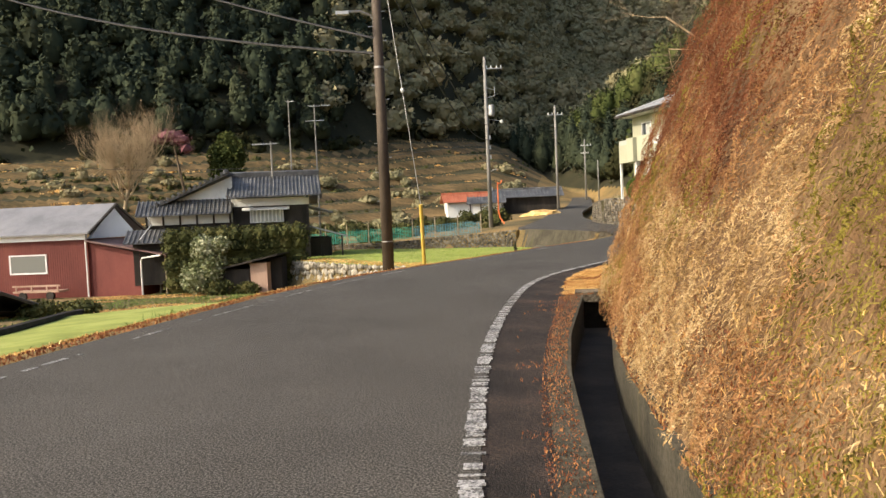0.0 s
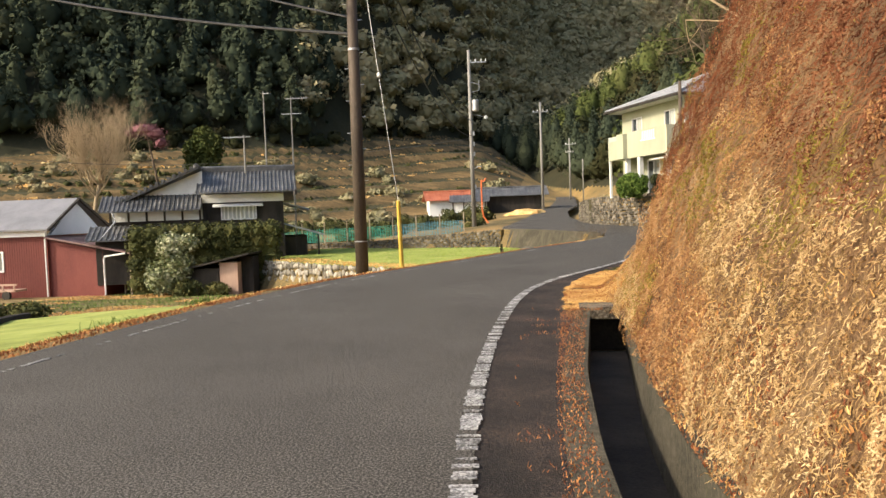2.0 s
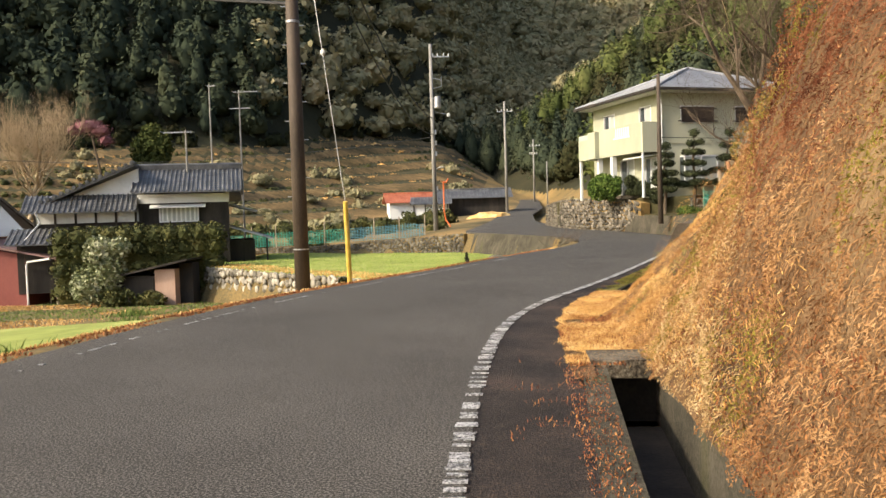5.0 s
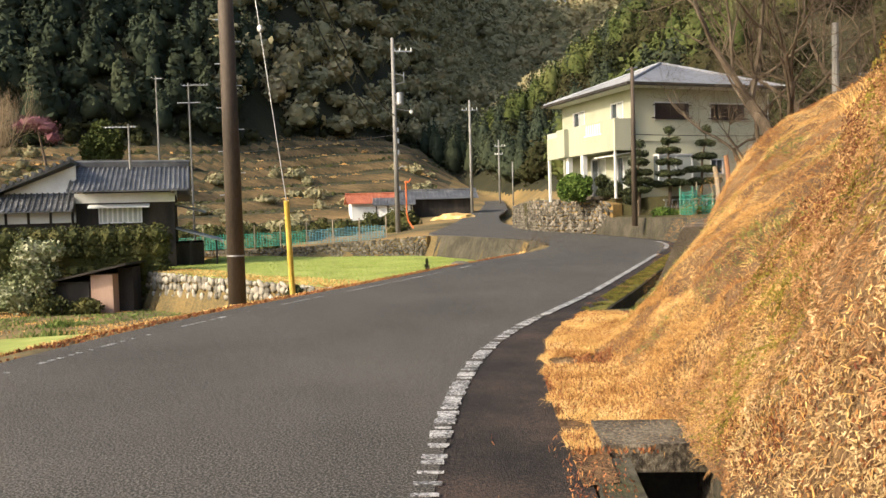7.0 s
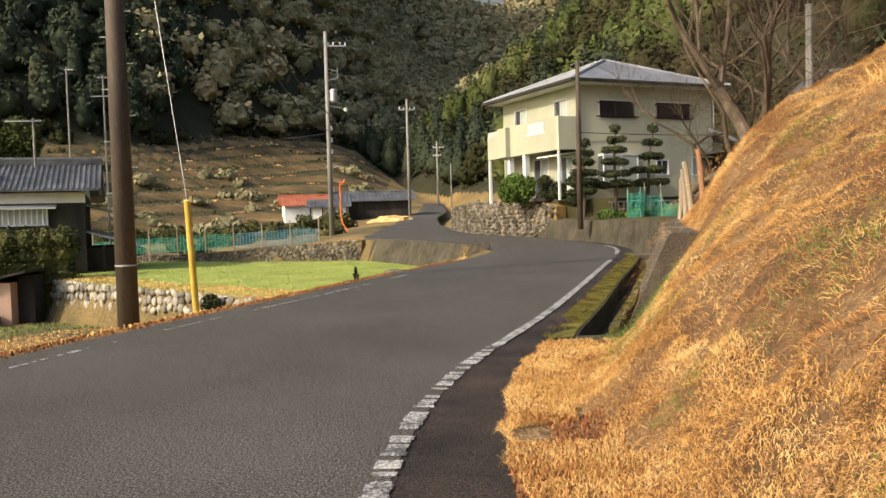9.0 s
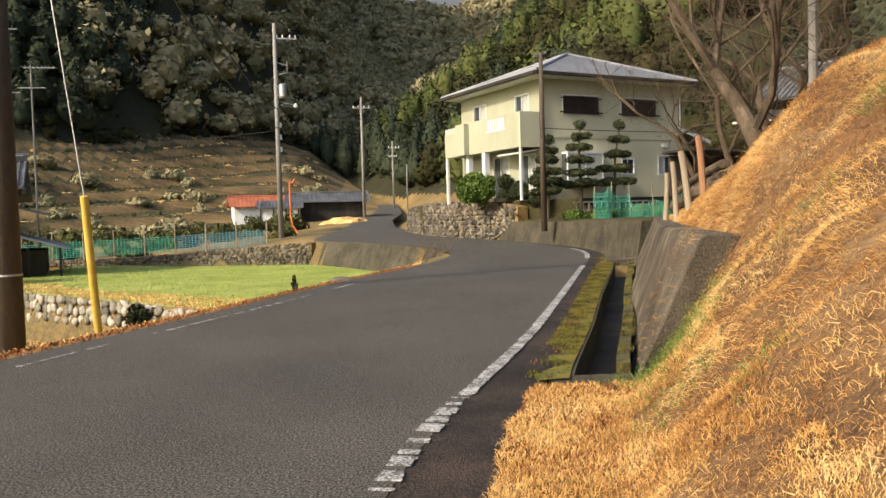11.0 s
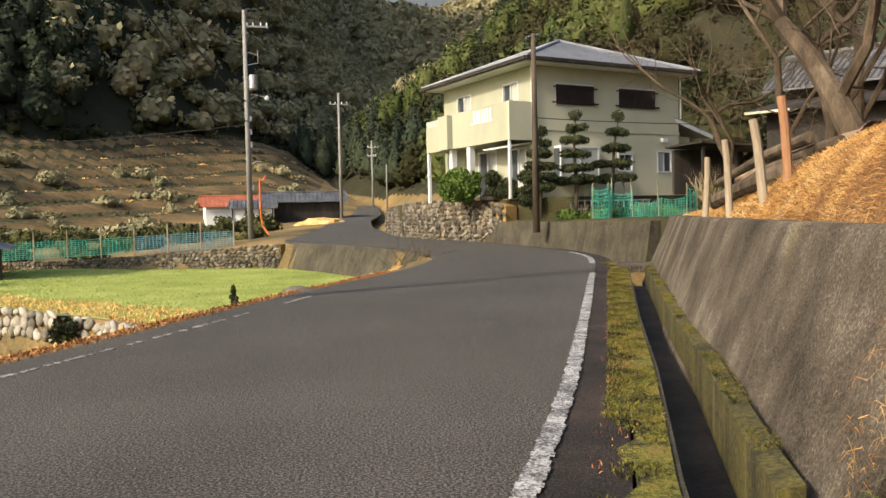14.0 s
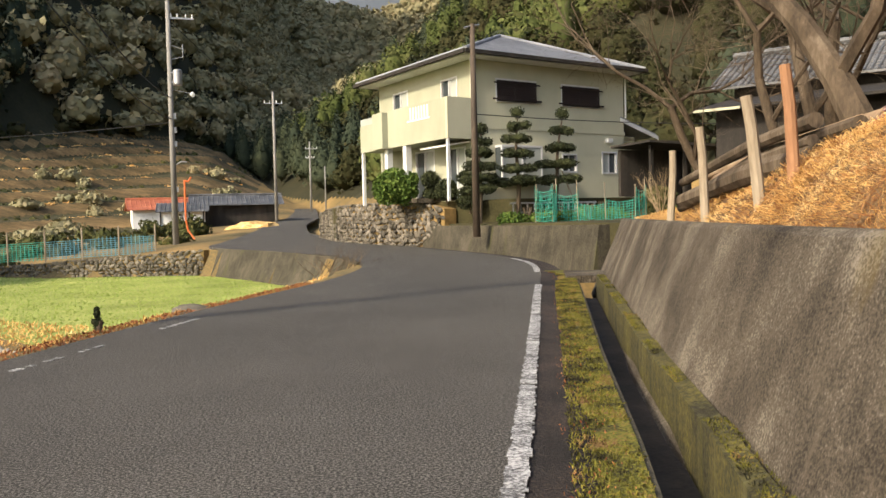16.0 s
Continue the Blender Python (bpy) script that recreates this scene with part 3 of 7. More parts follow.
# the field lies level behind its wall
GZ = np.where(inside(FIELD, GX, GY) & (GX < LEFT(np.clip(GY, -14, 160)) - np.where(GY > 37, 0.1, 0.9)), FIELD_Z - 0.06, GZ)
nx, ny = len(gx), len(gy)
I = (np.arange(ny - 1)[:, None] * nx + np.arange(nx - 1)[None]).ravel()
ground = fast("ground", np.stack([GX.ravel(), GY.ravel(), GZ.ravel()], 1), np.stack([I, I + 1, I + nx + 1, I + nx], 1), EARTH, smooth=True)
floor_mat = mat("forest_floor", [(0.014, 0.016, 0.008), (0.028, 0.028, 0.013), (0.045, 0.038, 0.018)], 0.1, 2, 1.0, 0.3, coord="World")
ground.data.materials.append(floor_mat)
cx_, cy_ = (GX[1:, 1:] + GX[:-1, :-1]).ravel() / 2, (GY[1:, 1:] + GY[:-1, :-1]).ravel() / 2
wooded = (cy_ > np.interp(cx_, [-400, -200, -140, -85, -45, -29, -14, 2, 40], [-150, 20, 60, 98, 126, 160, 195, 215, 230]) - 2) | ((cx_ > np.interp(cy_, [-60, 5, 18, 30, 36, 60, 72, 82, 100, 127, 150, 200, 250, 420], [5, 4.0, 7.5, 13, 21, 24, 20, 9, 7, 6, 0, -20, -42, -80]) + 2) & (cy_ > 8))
# steep terrace banks take a sunlit straw colour, the flats a darker one
bank_straw_mat = mat("terrace_straw", [(0.035, 0.030, 0.012), (0.085, 0.060, 0.024), (0.165, 0.108, 0.046), (0.26, 0.18, 0.082)], 0.35, 4, 1.0, 0.5, coord="World", dist=0.1, stretch=(0.4, 1, 1))
flats_dark_mat = mat("terrace_dark", [(0.018, 0.020, 0.008), (0.042, 0.040, 0.015), (0.085, 0.062, 0.027)], 0.3, 4, 1.0, 0.5, coord="World", dist=0.1)
ground.data.materials.append(bank_straw_mat)
ground.data.materials.append(flats_dark_mat)
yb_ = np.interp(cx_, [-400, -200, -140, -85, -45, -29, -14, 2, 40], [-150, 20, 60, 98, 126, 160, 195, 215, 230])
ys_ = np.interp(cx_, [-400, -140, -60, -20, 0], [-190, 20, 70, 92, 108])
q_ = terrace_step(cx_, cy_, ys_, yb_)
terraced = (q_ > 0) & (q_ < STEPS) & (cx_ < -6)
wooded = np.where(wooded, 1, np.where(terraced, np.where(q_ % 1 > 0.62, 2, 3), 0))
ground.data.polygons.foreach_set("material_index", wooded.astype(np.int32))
tagged(ground, "brown winter earth and dry grass of the valley floor", "ground", kind="structure")

# road slab
ry = np.r_[np.arange(-14, 70, 0.5), np.arange(70, 161, 2.0)]
road = strip("road", ry, LEFT(ry), LINE(ry) + 0.02, road_z(ry), road_z(ry), ASPHALT, sub=8, thick=0.16)
tagged(road, "worn dark grey asphalt country road", "road", kind="structure")
sy = np.r_[np.arange(-14, 64, 0.4)]
shoulder = strip("road_shoulder", sy, LINE(sy) + 0.022, EDGE(sy), road_z(sy) - 0.004, road_z(sy) - 0.03, ASPHALT_OLD, sub=3, thick=0.14)
tagged(shoulder, "old dark asphalt shoulder strewn with leaves", "road", kind="structure")

# ---- road markings ----
def dashes(name, y0, y1, centre, width, seed, fill, label, jit=0.3, gap=0.022):
    """Worn thermoplastic line, broken into many short bars."""
    rng = np.random.default_rng(seed)
    s = Shape()
    y = y0
    while y < y1:
        ln = rng.uniform(0.022, 0.06)
        f = fill(y)
        if rng.random() < f:
            x, x2 = float(centre(y)), float(centre(y + ln))
            w = width * (1 - jit * rng.random())
            o = rng.uniform(-0.15, 0.15) * (width - w)
            z = float(road_z(y)) + 0.005
            dx, dy = x2 - x, ln
            k = math.hypot(dx, dy)
            nxv, nyv = dy / k, -dx / k
            a = (x + nxv * (o - w / 2), y + nyv * (o - w / 2))
            b = (x + nxv * (o + w / 2), y + nyv * (o + w / 2))
            c = (b[0] + dx * 0.97, b[1] + dy * 0.97)
            e = (a[0] + dx * 0.97, a[1] + dy * 0.97)
            s.slab([a, b, c, e], z - 0.004, z + 0.002)
        y += ln + rng.uniform(0.004, gap)
    ob = put(name, s, PAINT if width > 0.1 else PAINT_FADED)
    tagged(ob, label, "road marking", kind="structure")


dashes("road_line", -12, 18.2, lambda y: LINE(y) - 0.02, 0.14, 1, lambda y: 0.50 + 0.34 * float(step_noise(y, 0.0, 0.7, 71)), "worn and cracked white edge line on the asphalt")
dashes("road_line", 18.2, 30.2, lambda y: LINE(y) + 0.0, 0.12, 2, lambda y: 0.97, "white edge line on the asphalt, worn at the rim", 0.3, 0.006)
dashes("road_line", 33.0, 38.2, lambda y: LINE(y) - 0.05, 0.14, 3, lambda y: 0.95, "short white edge line at the bend")
dashes("road_line", 2, 27.5, lambda y: LEFT(y) + 0.45, 0.07, 4, lambda y: 0.6 if (y * 0.45) % 1 < 0.55 else 0.12, "faded thin white edge line", 0.4)

# ---- ditches ----
def ditch(y0, y1, left, width, label, mossy, rim, deep):
    e = empty("roadside_ditch", Matrix())
    tagged(e, label, "ditch", kind="structure")
    ys = np.arange(y0, y1 + 0.01, 0.35)
    L = left(ys)
    z = road_z(ys)
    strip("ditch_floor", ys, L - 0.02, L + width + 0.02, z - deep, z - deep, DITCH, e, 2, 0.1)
    strip("ditch_wall", ys, L - 0.20, L, z - 0.015, z - 0.015, CONC_DARK, e, 1, 0.56)
    strip("ditch_wall", ys, L + width, L + width + 0.11, z + rim, z + rim + 0.02, mossy, e, 1, 0.6 + rim)
    return e


D1 = curve((-14.07, 5.04), (-10.05, 3.54), (-5.03, 2.06), (-0.01, 1.02), (3.99, 0.60), (6.99, 0.43), (8.99, 0.42), (12.79, 0.59))
D2 = curve((18.38, 1.33), (18.98, 1.50), (21.47, 2.34), (24.06, 3.15), (29.14, 4.83), (31.43, 5.57))
ditch(-14, 12.66, D1, 0.42, "open concrete drainage ditch with mossy rim, half in shade", CONC_DARK, 0.02, 0.50)
ditch(18.75, 31.2, D2, 0.32, "narrow open concrete ditch below the retaining wall", MOSSY, 0.05, 0.34)
lid = empty("culvert_head", pose(0.79, 12.72, 0.0))
tagged(lid, "mossy concrete head of a culvert at the ditch's end", "culvert")
put("lintel", Shape().box((-0.33, -0.04, -0.12), (0.36, 0.45, 0.03)), CONC, lid)
put("jamb", Shape().box((-0.33, -0.03, -0.56), (-0.22, 0.45, -0.122)), CONC, lid)
put("jamb", Shape().box((0.24, -0.03, -0.56), (0.36, 0.45, -0.122)), CONC, lid)
# dark block fills the opening in place of its shaded depth
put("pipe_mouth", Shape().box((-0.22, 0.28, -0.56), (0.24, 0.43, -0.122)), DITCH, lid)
head = put("ditch_end", Shape().box((1.24, 18.55, -0.6), (1.86, 18.78, -0.02)), CONC_DARK)
tagged(head, "low mossy concrete end of the ditch", "culvert")
lid2 = empty("culvert_head", pose(5.72, 31.6, 0, 0, 0, -17))
tagged(lid2, "flat concrete slab over the far end of the ditch", "culvert")
put("lintel", Shape().box((-0.3, -0.25, -0.1), (0.45, 1.2, 0.03)), CONC, lid2)

# ---- bank on the uphill side ----
by = np.r_[np.arange(-14, 34.6, 0.22)]
bd = np.r_[0, np.cumsum(np.r_[np.full(24, 0.09), np.full(20, 0.2), np.full(12, 0.6), np.full(5, 2.0)])]
bf = slope_foot(by)
BX = bf[:, None] + bd[None]
BY = np.repeat(by[:, None], len(bd), 1)
BZ = bank_z(BX, BY)
bn, bm_ = BX.shape
I = (np.arange(bn - 1)[:, None] * bm_ + np.arange(bm_ - 1)[None]).ravel()
bank = fast("bank", np.stack([BX.ravel(), BY.ravel(), BZ.ravel()], 1), np.stack([I, I + 1, I + bm_ + 1, I + bm_], 1)[:, ::-1], BANK, smooth=True)
tagged(bank, "steep earth bank overgrown with dead fern and dry grass", "bank", kind="structure")


def bank_points(n, y0, y1, d0, d1, rng):
    """Points on the bank with their outward normals, even over its face."""
    out, nor = [], []
    m = n * 4
    y = rng.uniform(y0, y1, m)
    d = rng.uniform(d0, d1, m)
    foot = slope_foot(y)
    e = 0.08
    z = bank_z(foot + d, y)
    zx, zy = (bank_z(foot + d + e, y) - z) / e, (bank_z(foot + d, y + e) - z) / e
    area = np.sqrt(1 + zx ** 2 + zy ** 2)
    keep = rng.uniform(0, 1, m) < area / np.quantile(area, 0.97)
    idx = np.flatnonzero(keep)[:n]
    p = np.stack([foot + d, y, z], 1)[idx]
    nn = np.stack([-zx, -zy, np.ones(m)], 1)[idx]
    return p, nn / np.linalg.norm(nn, axis=1, keepdims=True)


def stuff(name, v, f, material, label, category):
    ob = fast(name, v, f, material, smooth=category == "forest")
    tagged(ob, label, category, kind="stuff")
    return ob


rng = np.random.default_rng(11)
FERN_KINDS = ((FERN_RED, "dead red-brown fern hanging on the upper bank"), (FERN, "dead brown fern hanging on the bank"),
              (FERN_PALE, "pale tan withered fern on the bank"), (FERN_GREEN, "yellow-green moss and fern on the bank"))


def fern_kind(p):
    """Which growth covers a spot of the bank: red above, pale and yellow-green in patches lower down."""
    y, z = p[:, 1], p[:, 2]
    rag = 0.9 * (step_noise(y, z, 0.22, 16) - 0.5) + rng.normal(scale=0.16, size=len(p))
    kind = np.ones(len(p), int)
    kind[step_noise(y + 3, z, 0.75, 24) + 0.35 * rag + 0.16 * np.clip(1.2 - z, -1, 1) + 0.10 * np.clip(1.6 - z, 0, 1.4) * (y < 8) - 0.06 * np.clip(y - 6, 0, 6) > 0.54] = 2
    kind[step_noise(y, z * 0.8, 0.8, 25) + 0.4 * rag - 0.03 * np.clip(y - 5, 0, 9) > 0.61] = 3
    kind[z + 1.5 * (step_noise(y, z, 1.2, 14) - 0.5) + 1.2 * rag + 0.05 * (y - 8) > 1.75] = 0
    kind[(kind == 0) & (step_noise(y, z, 0.5, 26) + 0.5 * rag > 0.78)] = 3
    return kind


p, nn = bank_points(110000, -2, 13.6, 0.02, 3.4, rng)
clump = step_noise(p[:, 1] * 2.2, p[:, 2] * 1.2, 0.9, 12)
kind = fern_kind(p)
for i, (m_, lb) in enumerate(FERN_KINDS):
    k = kind == i
    v, f = blades(p[k], nn[k] * 0.9 + [0, 0, -0.3], 0.03 + 0.04 * clump[k], 0.0024, rng, 0.9)
    stuff("dead_fern", v, f, m_, "stalks of " + lb, "fern")
p, nn = bank_points(330000, -0.5, 13.4, 0.02, 2.8, rng)
lump = (0.17 * step_noise(p[:, 1], p[:, 2] * 0.7, 0.17, 18) ** 1.3 + 0.06 * step_noise(p[:, 1], p[:, 2], 0.06, 19))[:, None]
kind = fern_kind(p)
for i, (m_, lb) in enumerate(FERN_KINDS):
    k = kind == i
    v, f = cards((p + nn * (0.01 + lump))[k], 0.0098, rng, nn[k] * 0.25 + [0, 0, -0.5], ratio=0.6)
    stuff("dead_fern", v, f, m_, "curled leaves of " + lb, "fern")
p, nn = bank_points(230000, 12.4, 23.5, 0.0, 4.2, rng)
brown = step_noise(p[:, 0], p[:, 1], 0.35, 22) + rng.normal(scale=0.22, size=len(p)) > 0.62
whorl = np.stack([step_noise(p[:, 0], p[:, 1], 0.4, 52) - 0.5, step_noise(p[:, 0], p[:, 1], 0.4, 53) - 0.5, 0 * brown], 1) * 1.6
for q, m_, lb in ((~brown, STRAW, "golden dry grass lying on the slope"), (brown, STRAW_BROWN, "rust-brown dead grass and stalks on the slope")):
    v, f = blades(p[q], nn[q] * 0.5 + whorl[q] * 0.6 + [-0.1, -0.1, 0.25], 0.07, 0.0013, rng, 0.6)
    stuff("dry_grass", v, f, m_, lb, "grass")
p, nn = bank_points(42000, 22.5, 34.3, 0.0, 7.0, rng)
v, f = blades(p, nn * 0.7 + [-0.2, -0.1, 0.35], 0.13, 0.003, rng, 0.7)
stuff("dry_grass", v, f, STRAW, "golden dry grass above the retaining wall", "grass")
p, nn = bank_points(20000, 19.0, 33, 0.0, 5.0, rng)
v, f = blades(p, nn * 0.7 + [-0.2, -0.1, 0.35], 0.11, 0.003, rng, 0.7)
stuff("dry_grass", v, f, STRAW_BROWN, "rust-brown grass above the retaining wall", "grass")
p, nn = bank_points(60000, 11.5, 24, 0.0, 3.5, rng)
g = step_noise(p[:, 0], p[:, 1], 0.42, 21) + rng.normal(scale=0.05, size=len(p)) + 9 * (p[:, 1] > 18.4) * -1 > 0.80
v, f = blades(p[g], nn[g] * 0.6 + [0, 0, 0.6], 0.10, 0.0017, rng, 0.5)
stuff("green_grass", v, f, GREENBLADE, "tufts of green grass among the straw", "grass")
r = np.random.default_rng(54)
gx_, gy_ = r.normal(2.0, 0.16, 1500), np.minimum(r.normal(18.2, 0.16, 1500), 18.4 - 0.02 * r.random(1500))
v, f = blades(np.stack([gx_, gy_, np.maximum(bank_z(gx_, gy_), 0)], 1), np.tile([-0.1, -0.1, 0.9], (1500, 1)), 0.15, 0.0022, r, 0.5)
stuff("green_grass", v, f, GREENBLADE, "lush green tuft at the foot of the retaining wall", "grass")
# tall grass along the top of the slope
p, nn = bank_points(9000, 13, 22, 2.4, 5.5, rng)
v, f = blades(p, nn * 0.2 + [-0.1, -0.1, 0.9], 0.30, 0.004, rng, 0.35)
stuff("dry_grass", v, f, STRAW, "tall dry grass on the crest of the slope", "grass")

# verge between the two ditches and along the road edges
def verge(n, y0, y1, xa, xb, z, length, width, material, label, name="dry_grass", thr=0.0, seed=31, droop=0.7, s=0.5):
    r = np.random.default_rng(seed)
    y = r.uniform(y0, y1, n)
    q = r.uniform(0, 1, n)
    x = xa(y) + (xb(y) - xa(y)) * q
    k = step_noise(x, y, s, seed) > thr
    x, y = x[k], y[k]
    pts = np.stack([x, y, z(x, y)], 1)
    up = np.tile([0.0, 0.0, 1.0], (len(pts), 1))
    v, f = blades(pts, up, length, width, r, droop)
    stuff(name, v, f, material, label, "grass" if "leaves" not in name else "leaves")


vs = np.r_[np.arange(12.2, 18.5, 0.1)]
verge_in = np.where(vs < 12.92, D1(np.minimum(vs, 12.79)) - 0.10, BANK_FOOT(vs) + 0.15)
tagged(strip("verge", vs, EDGE(vs) - 0.05, verge_in, 0 * vs - 0.022, 0 * vs - 0.006, BANK, sub=4), "leafy earth verge beside the road", "verge", kind="structure")
verge(60000, 12.7, 18.38, lambda y: EDGE(y) - 0.12 + 0.15 * step_noise(y, 0 * y, 0.3, 63), lambda y: BANK_FOOT(y) + 0.6, lambda x, y: np.maximum(bank_z(x, y), -0.01), 0.07, 0.0016, STRAW, "flattened dry grass on the verge", thr=0.25, seed=33)
verge(9000, 12.6, 18.3, lambda y: EDGE(y) - 0.05, lambda y: BANK_FOOT(y) + 0.1, lambda x, y: np.maximum(bank_z(x, y), 0.0), 0.035, 0.005, REDLEAF, "fallen brown leaves on the verge", "fallen_leaves", 0.4, 34, 0.2)
verge(7000, -4, 12.6, lambda y: EDGE(y) - 0.12, lambda y: D1(y) - 0.03, lambda x, y: np.full_like(x, -0.015), 0.022, 0.0035, REDLEAF, "fallen leaves and weeds on the ditch rim", "fallen_leaves", 0.35, 35, 0.3)
verge(2600, -2, 13, lambda y: LINE(y) + 0.25, lambda y: EDGE(y), lambda x, y: np.full_like(x, -0.01), 0.03, 0.0028, REDLEAF, "fallen pine needles on the old asphalt", "fallen_leaves", 0.62, 36, 0.1, 0.25)
mv = np.arange(18.62, 33.6, 0.12)
tagged(strip("moss_strip", mv, EDGE(mv) - 0.03 + 0.26 * (step_noise(mv, mv * 0, 0.35, 4) - 0.5) + 0.08 * (step_noise(mv, mv * 0, 0.12, 8) - 0.5), D2(np.minimum(mv, 31.5)) - 0.03, 0 * mv - 0.012, 0 * mv - 0.004, MOSS, sub=2), "yellow-green moss between asphalt and ditch", "moss", kind="structure")
verge(17000, 18.7, 33, lambda y: EDGE(y) - 0.14, lambda y: D2(np.minimum(y, 31.5)) - 0.03, lambda x, y: np.full_like(x, -0.012), 0.035, 0.004, MOSS, "tufts of yellow-green moss and grass beside the ditch", "moss_tufts", 0.3, 44, 0.3)
verge(9000, 19.2, 31, lambda y: D2(y) + 0.33, lambda y: D2(y) + 0.46, lambda x, y: np.full_like(x, 0.06), 0.022, 0.003, MOSS, "moss tufts on the far rim", "moss_tufts", 0.35, 45, 0.3)
verge(900, 19.2, 33, lambda y: EDGE(y) - 0.20, lambda y: D2(np.minimum(y, 31.5)) - 0.1, lambda x, y: np.full_like(x, -0.008), 0.02, 0.0035, REDLEAF, "fallen brown leaves on the moss", "fallen_leaves", 0.4, 46, 0.15, 0.3)

# leaf litter on the far rim of the first ditch
verge(9000, 0, 12.6, lambda y: D1(y) + 0.42, lambda y: BANK_FOOT(y) + 0.22, lambda x, y: np.maximum(bank_z(x, y), 0.0) + 0.025, 0.028, 0.004, REDLEAF, "red-brown leaf litter between ditch and bank", "fallen_leaves", 0.2, 47, 0.2)
verge(5000, 0, 12.6, lambda y: D1(y) + 0.42, lambda y: BANK_FOOT(y) + 0.3, lambda x, y: np.maximum(bank_z(x, y), 0.0) + 0.02, 0.07, 0.003, STRAW, "dry grass between ditch and bank", "dry_grass", 0.4, 48, 0.5)

# left shoulder
def land_z(x, y):
    return land(x, y)


verge(26000, 2, 33, lambda y: LEFT(y) - 1.2, lambda y: LEFT(y) + 0.05, land_z, 0.05, 0.008, REDLEAF, "rust-brown fallen leaves along the road edge", "fallen_leaves", 0.2, 41, 0.4)
verge(26000, 6, 35, lambda y: LEFT(y) - 4.5, lambda y: LEFT(y) - 0.5, land_z, 0.10, 0.008, STRAW, "dry yellow grass on the road's shoulder", "dry_grass", 0.15, 42, 0.5)
verge(5000, 8, 30, lambda y: LEFT(y) - 5.5, lambda y: LEFT(y) - 1.2, land_z, 0.12, 0.008, GREENBLADE, "green grass on the shoulder", "green_grass", 0.62, 43, 0.4, 1.6)

# ---- retaining wall above the second ditch ----
WALL_FOOT = curve((18.18, 1.74), (19.37, 2.12), (21.37, 2.77), (22.56, 3.09), (24.45, 3.69), (27.14, 4.64), (28.64, 5.14), (34.21, 7.06))
wy = np.arange(18.35, 33.4, 0.3)
s = Shape()
WS = 7
for i, y in enumerate(wy):
    a, b = float(WALL_FOOT(y)), float(WALL_TOP(y))
    for q in range(WS):
        z = -0.5 + 1.49 * q / (WS - 1)
        wob = 0.02 * (float(step_noise(y, z, 0.5, 61)) - 0.5) if 0 < q < WS - 1 else 0.0
        s.v.append((a + (b - a) * z + wob, y, z + (0.012 * math.sin(y * 2.3) if q == WS - 1 else 0)))
    s.v += [(b + 0.04, y, 1.012), (b + 0.40, y, 1.0), (b + 0.5, y, -0.5)]
WS += 3
for i in range(len(wy) - 1):
    for k in range(WS):
        s.f.append((i * WS + k, i * WS + (k + 1) % WS, i * WS + WS + (k + 1) % WS, i * WS + WS + k))
n = (len(wy) - 1) * WS
s.f += [tuple(range(WS))[::-1], tuple(range(n, n + WS))]
rw = put("retaining_wall", s, WALL_CONC)
tagged(rw, "rough grey concrete retaining wall with brown water stains", "retaining wall", kind="structure")

# ---- far woods ----
def crowns(spots, radius, height, kind, rng, leaves, card):
    """Crowns over given spots: a rough core under a skin of many leaf clumps. Returns verts and triangles."""
    cv, cf = ICO[2]
    n = len(spots)
    taper = 0.45 if kind == "cone" else 0.12

    def shape(d):
        r = 1 - taper * (d[..., 2:] + 0.3)
        return np.concatenate([d[..., :2] * r, d[..., 2:]], -1)
    phase = rng.uniform(0, 6.28, (n, 1, 3))

    def lobes(d):
        return 1 + 0.17 * np.sin(d[..., :1] * 4.5 + phase[..., :1]) * np.sin(d[..., 1:2] * 4.5 + phase[..., 1:2]) + 0.12 * np.sin(d[..., 2:] * 6 + phase[..., 2:])
    size = np.stack([radius, radius, height / 2], 1)[:, None]
    cen = spots + np.array([0, 0, 1]) * (height / 2)[:, None]
    cd = np.repeat(cv[None], n, 0)
    core = shape(cd) * 0.72 * lobes(cd) * size + cen[:, None]
    F = [(cf[None] + (np.arange(n) * len(cv))[:, None, None]).reshape(-1, 3)]
    d = rng.normal(size=(n, leaves, 3))
    d[..., 2] += 0.35
    d[..., 1] -= 0.35
    d /= np.linalg.norm(d, axis=2, keepdims=True)
    c = (shape(d) * lobes(d) * rng.uniform(0.74, 1.08, (n, leaves, 1)) * size + cen[:, None]).reshape(-1, 3)
    nor = d / size
    nor /= np.linalg.norm(nor, axis=2, keepdims=True)
    v, f = scales(c, nor.reshape(-1, 3), np.repeat(radius * card * 1.15, leaves), rng, 0.55)
    return np.concatenate([core.reshape(-1, 3), v]), np.concatenate(F + [f + n * len(cv)])


def spread(x0, x1, y0, y1, step, rng):
    gx_, gy_ = np.meshgrid(np.arange(x0, x1, step), np.arange(y0, y1, step))
    x = gx_.ravel() + rng.uniform(-0.5, 0.5, gx_.size) * step
    y = gy_.ravel() + rng.uniform(-0.5, 0.5, gx_.size) * step
    return x, y


def wood(name, x, y, r0, h0, kind, material, label, seed, leaves, card=0.22):
    rng = np.random.default_rng(seed)
    z = land(x, y) - 0.6
    n = len(x)
    r = r0 * rng.uniform(0.7, 1.35, n)
    h = h0 * rng.uniform(0.7, 1.3, n)
    v, f = crowns(np.stack([x, y, z], 1), r, h, kind, rng, leaves, card)
    stuff(name, v, f, material, label, "forest")


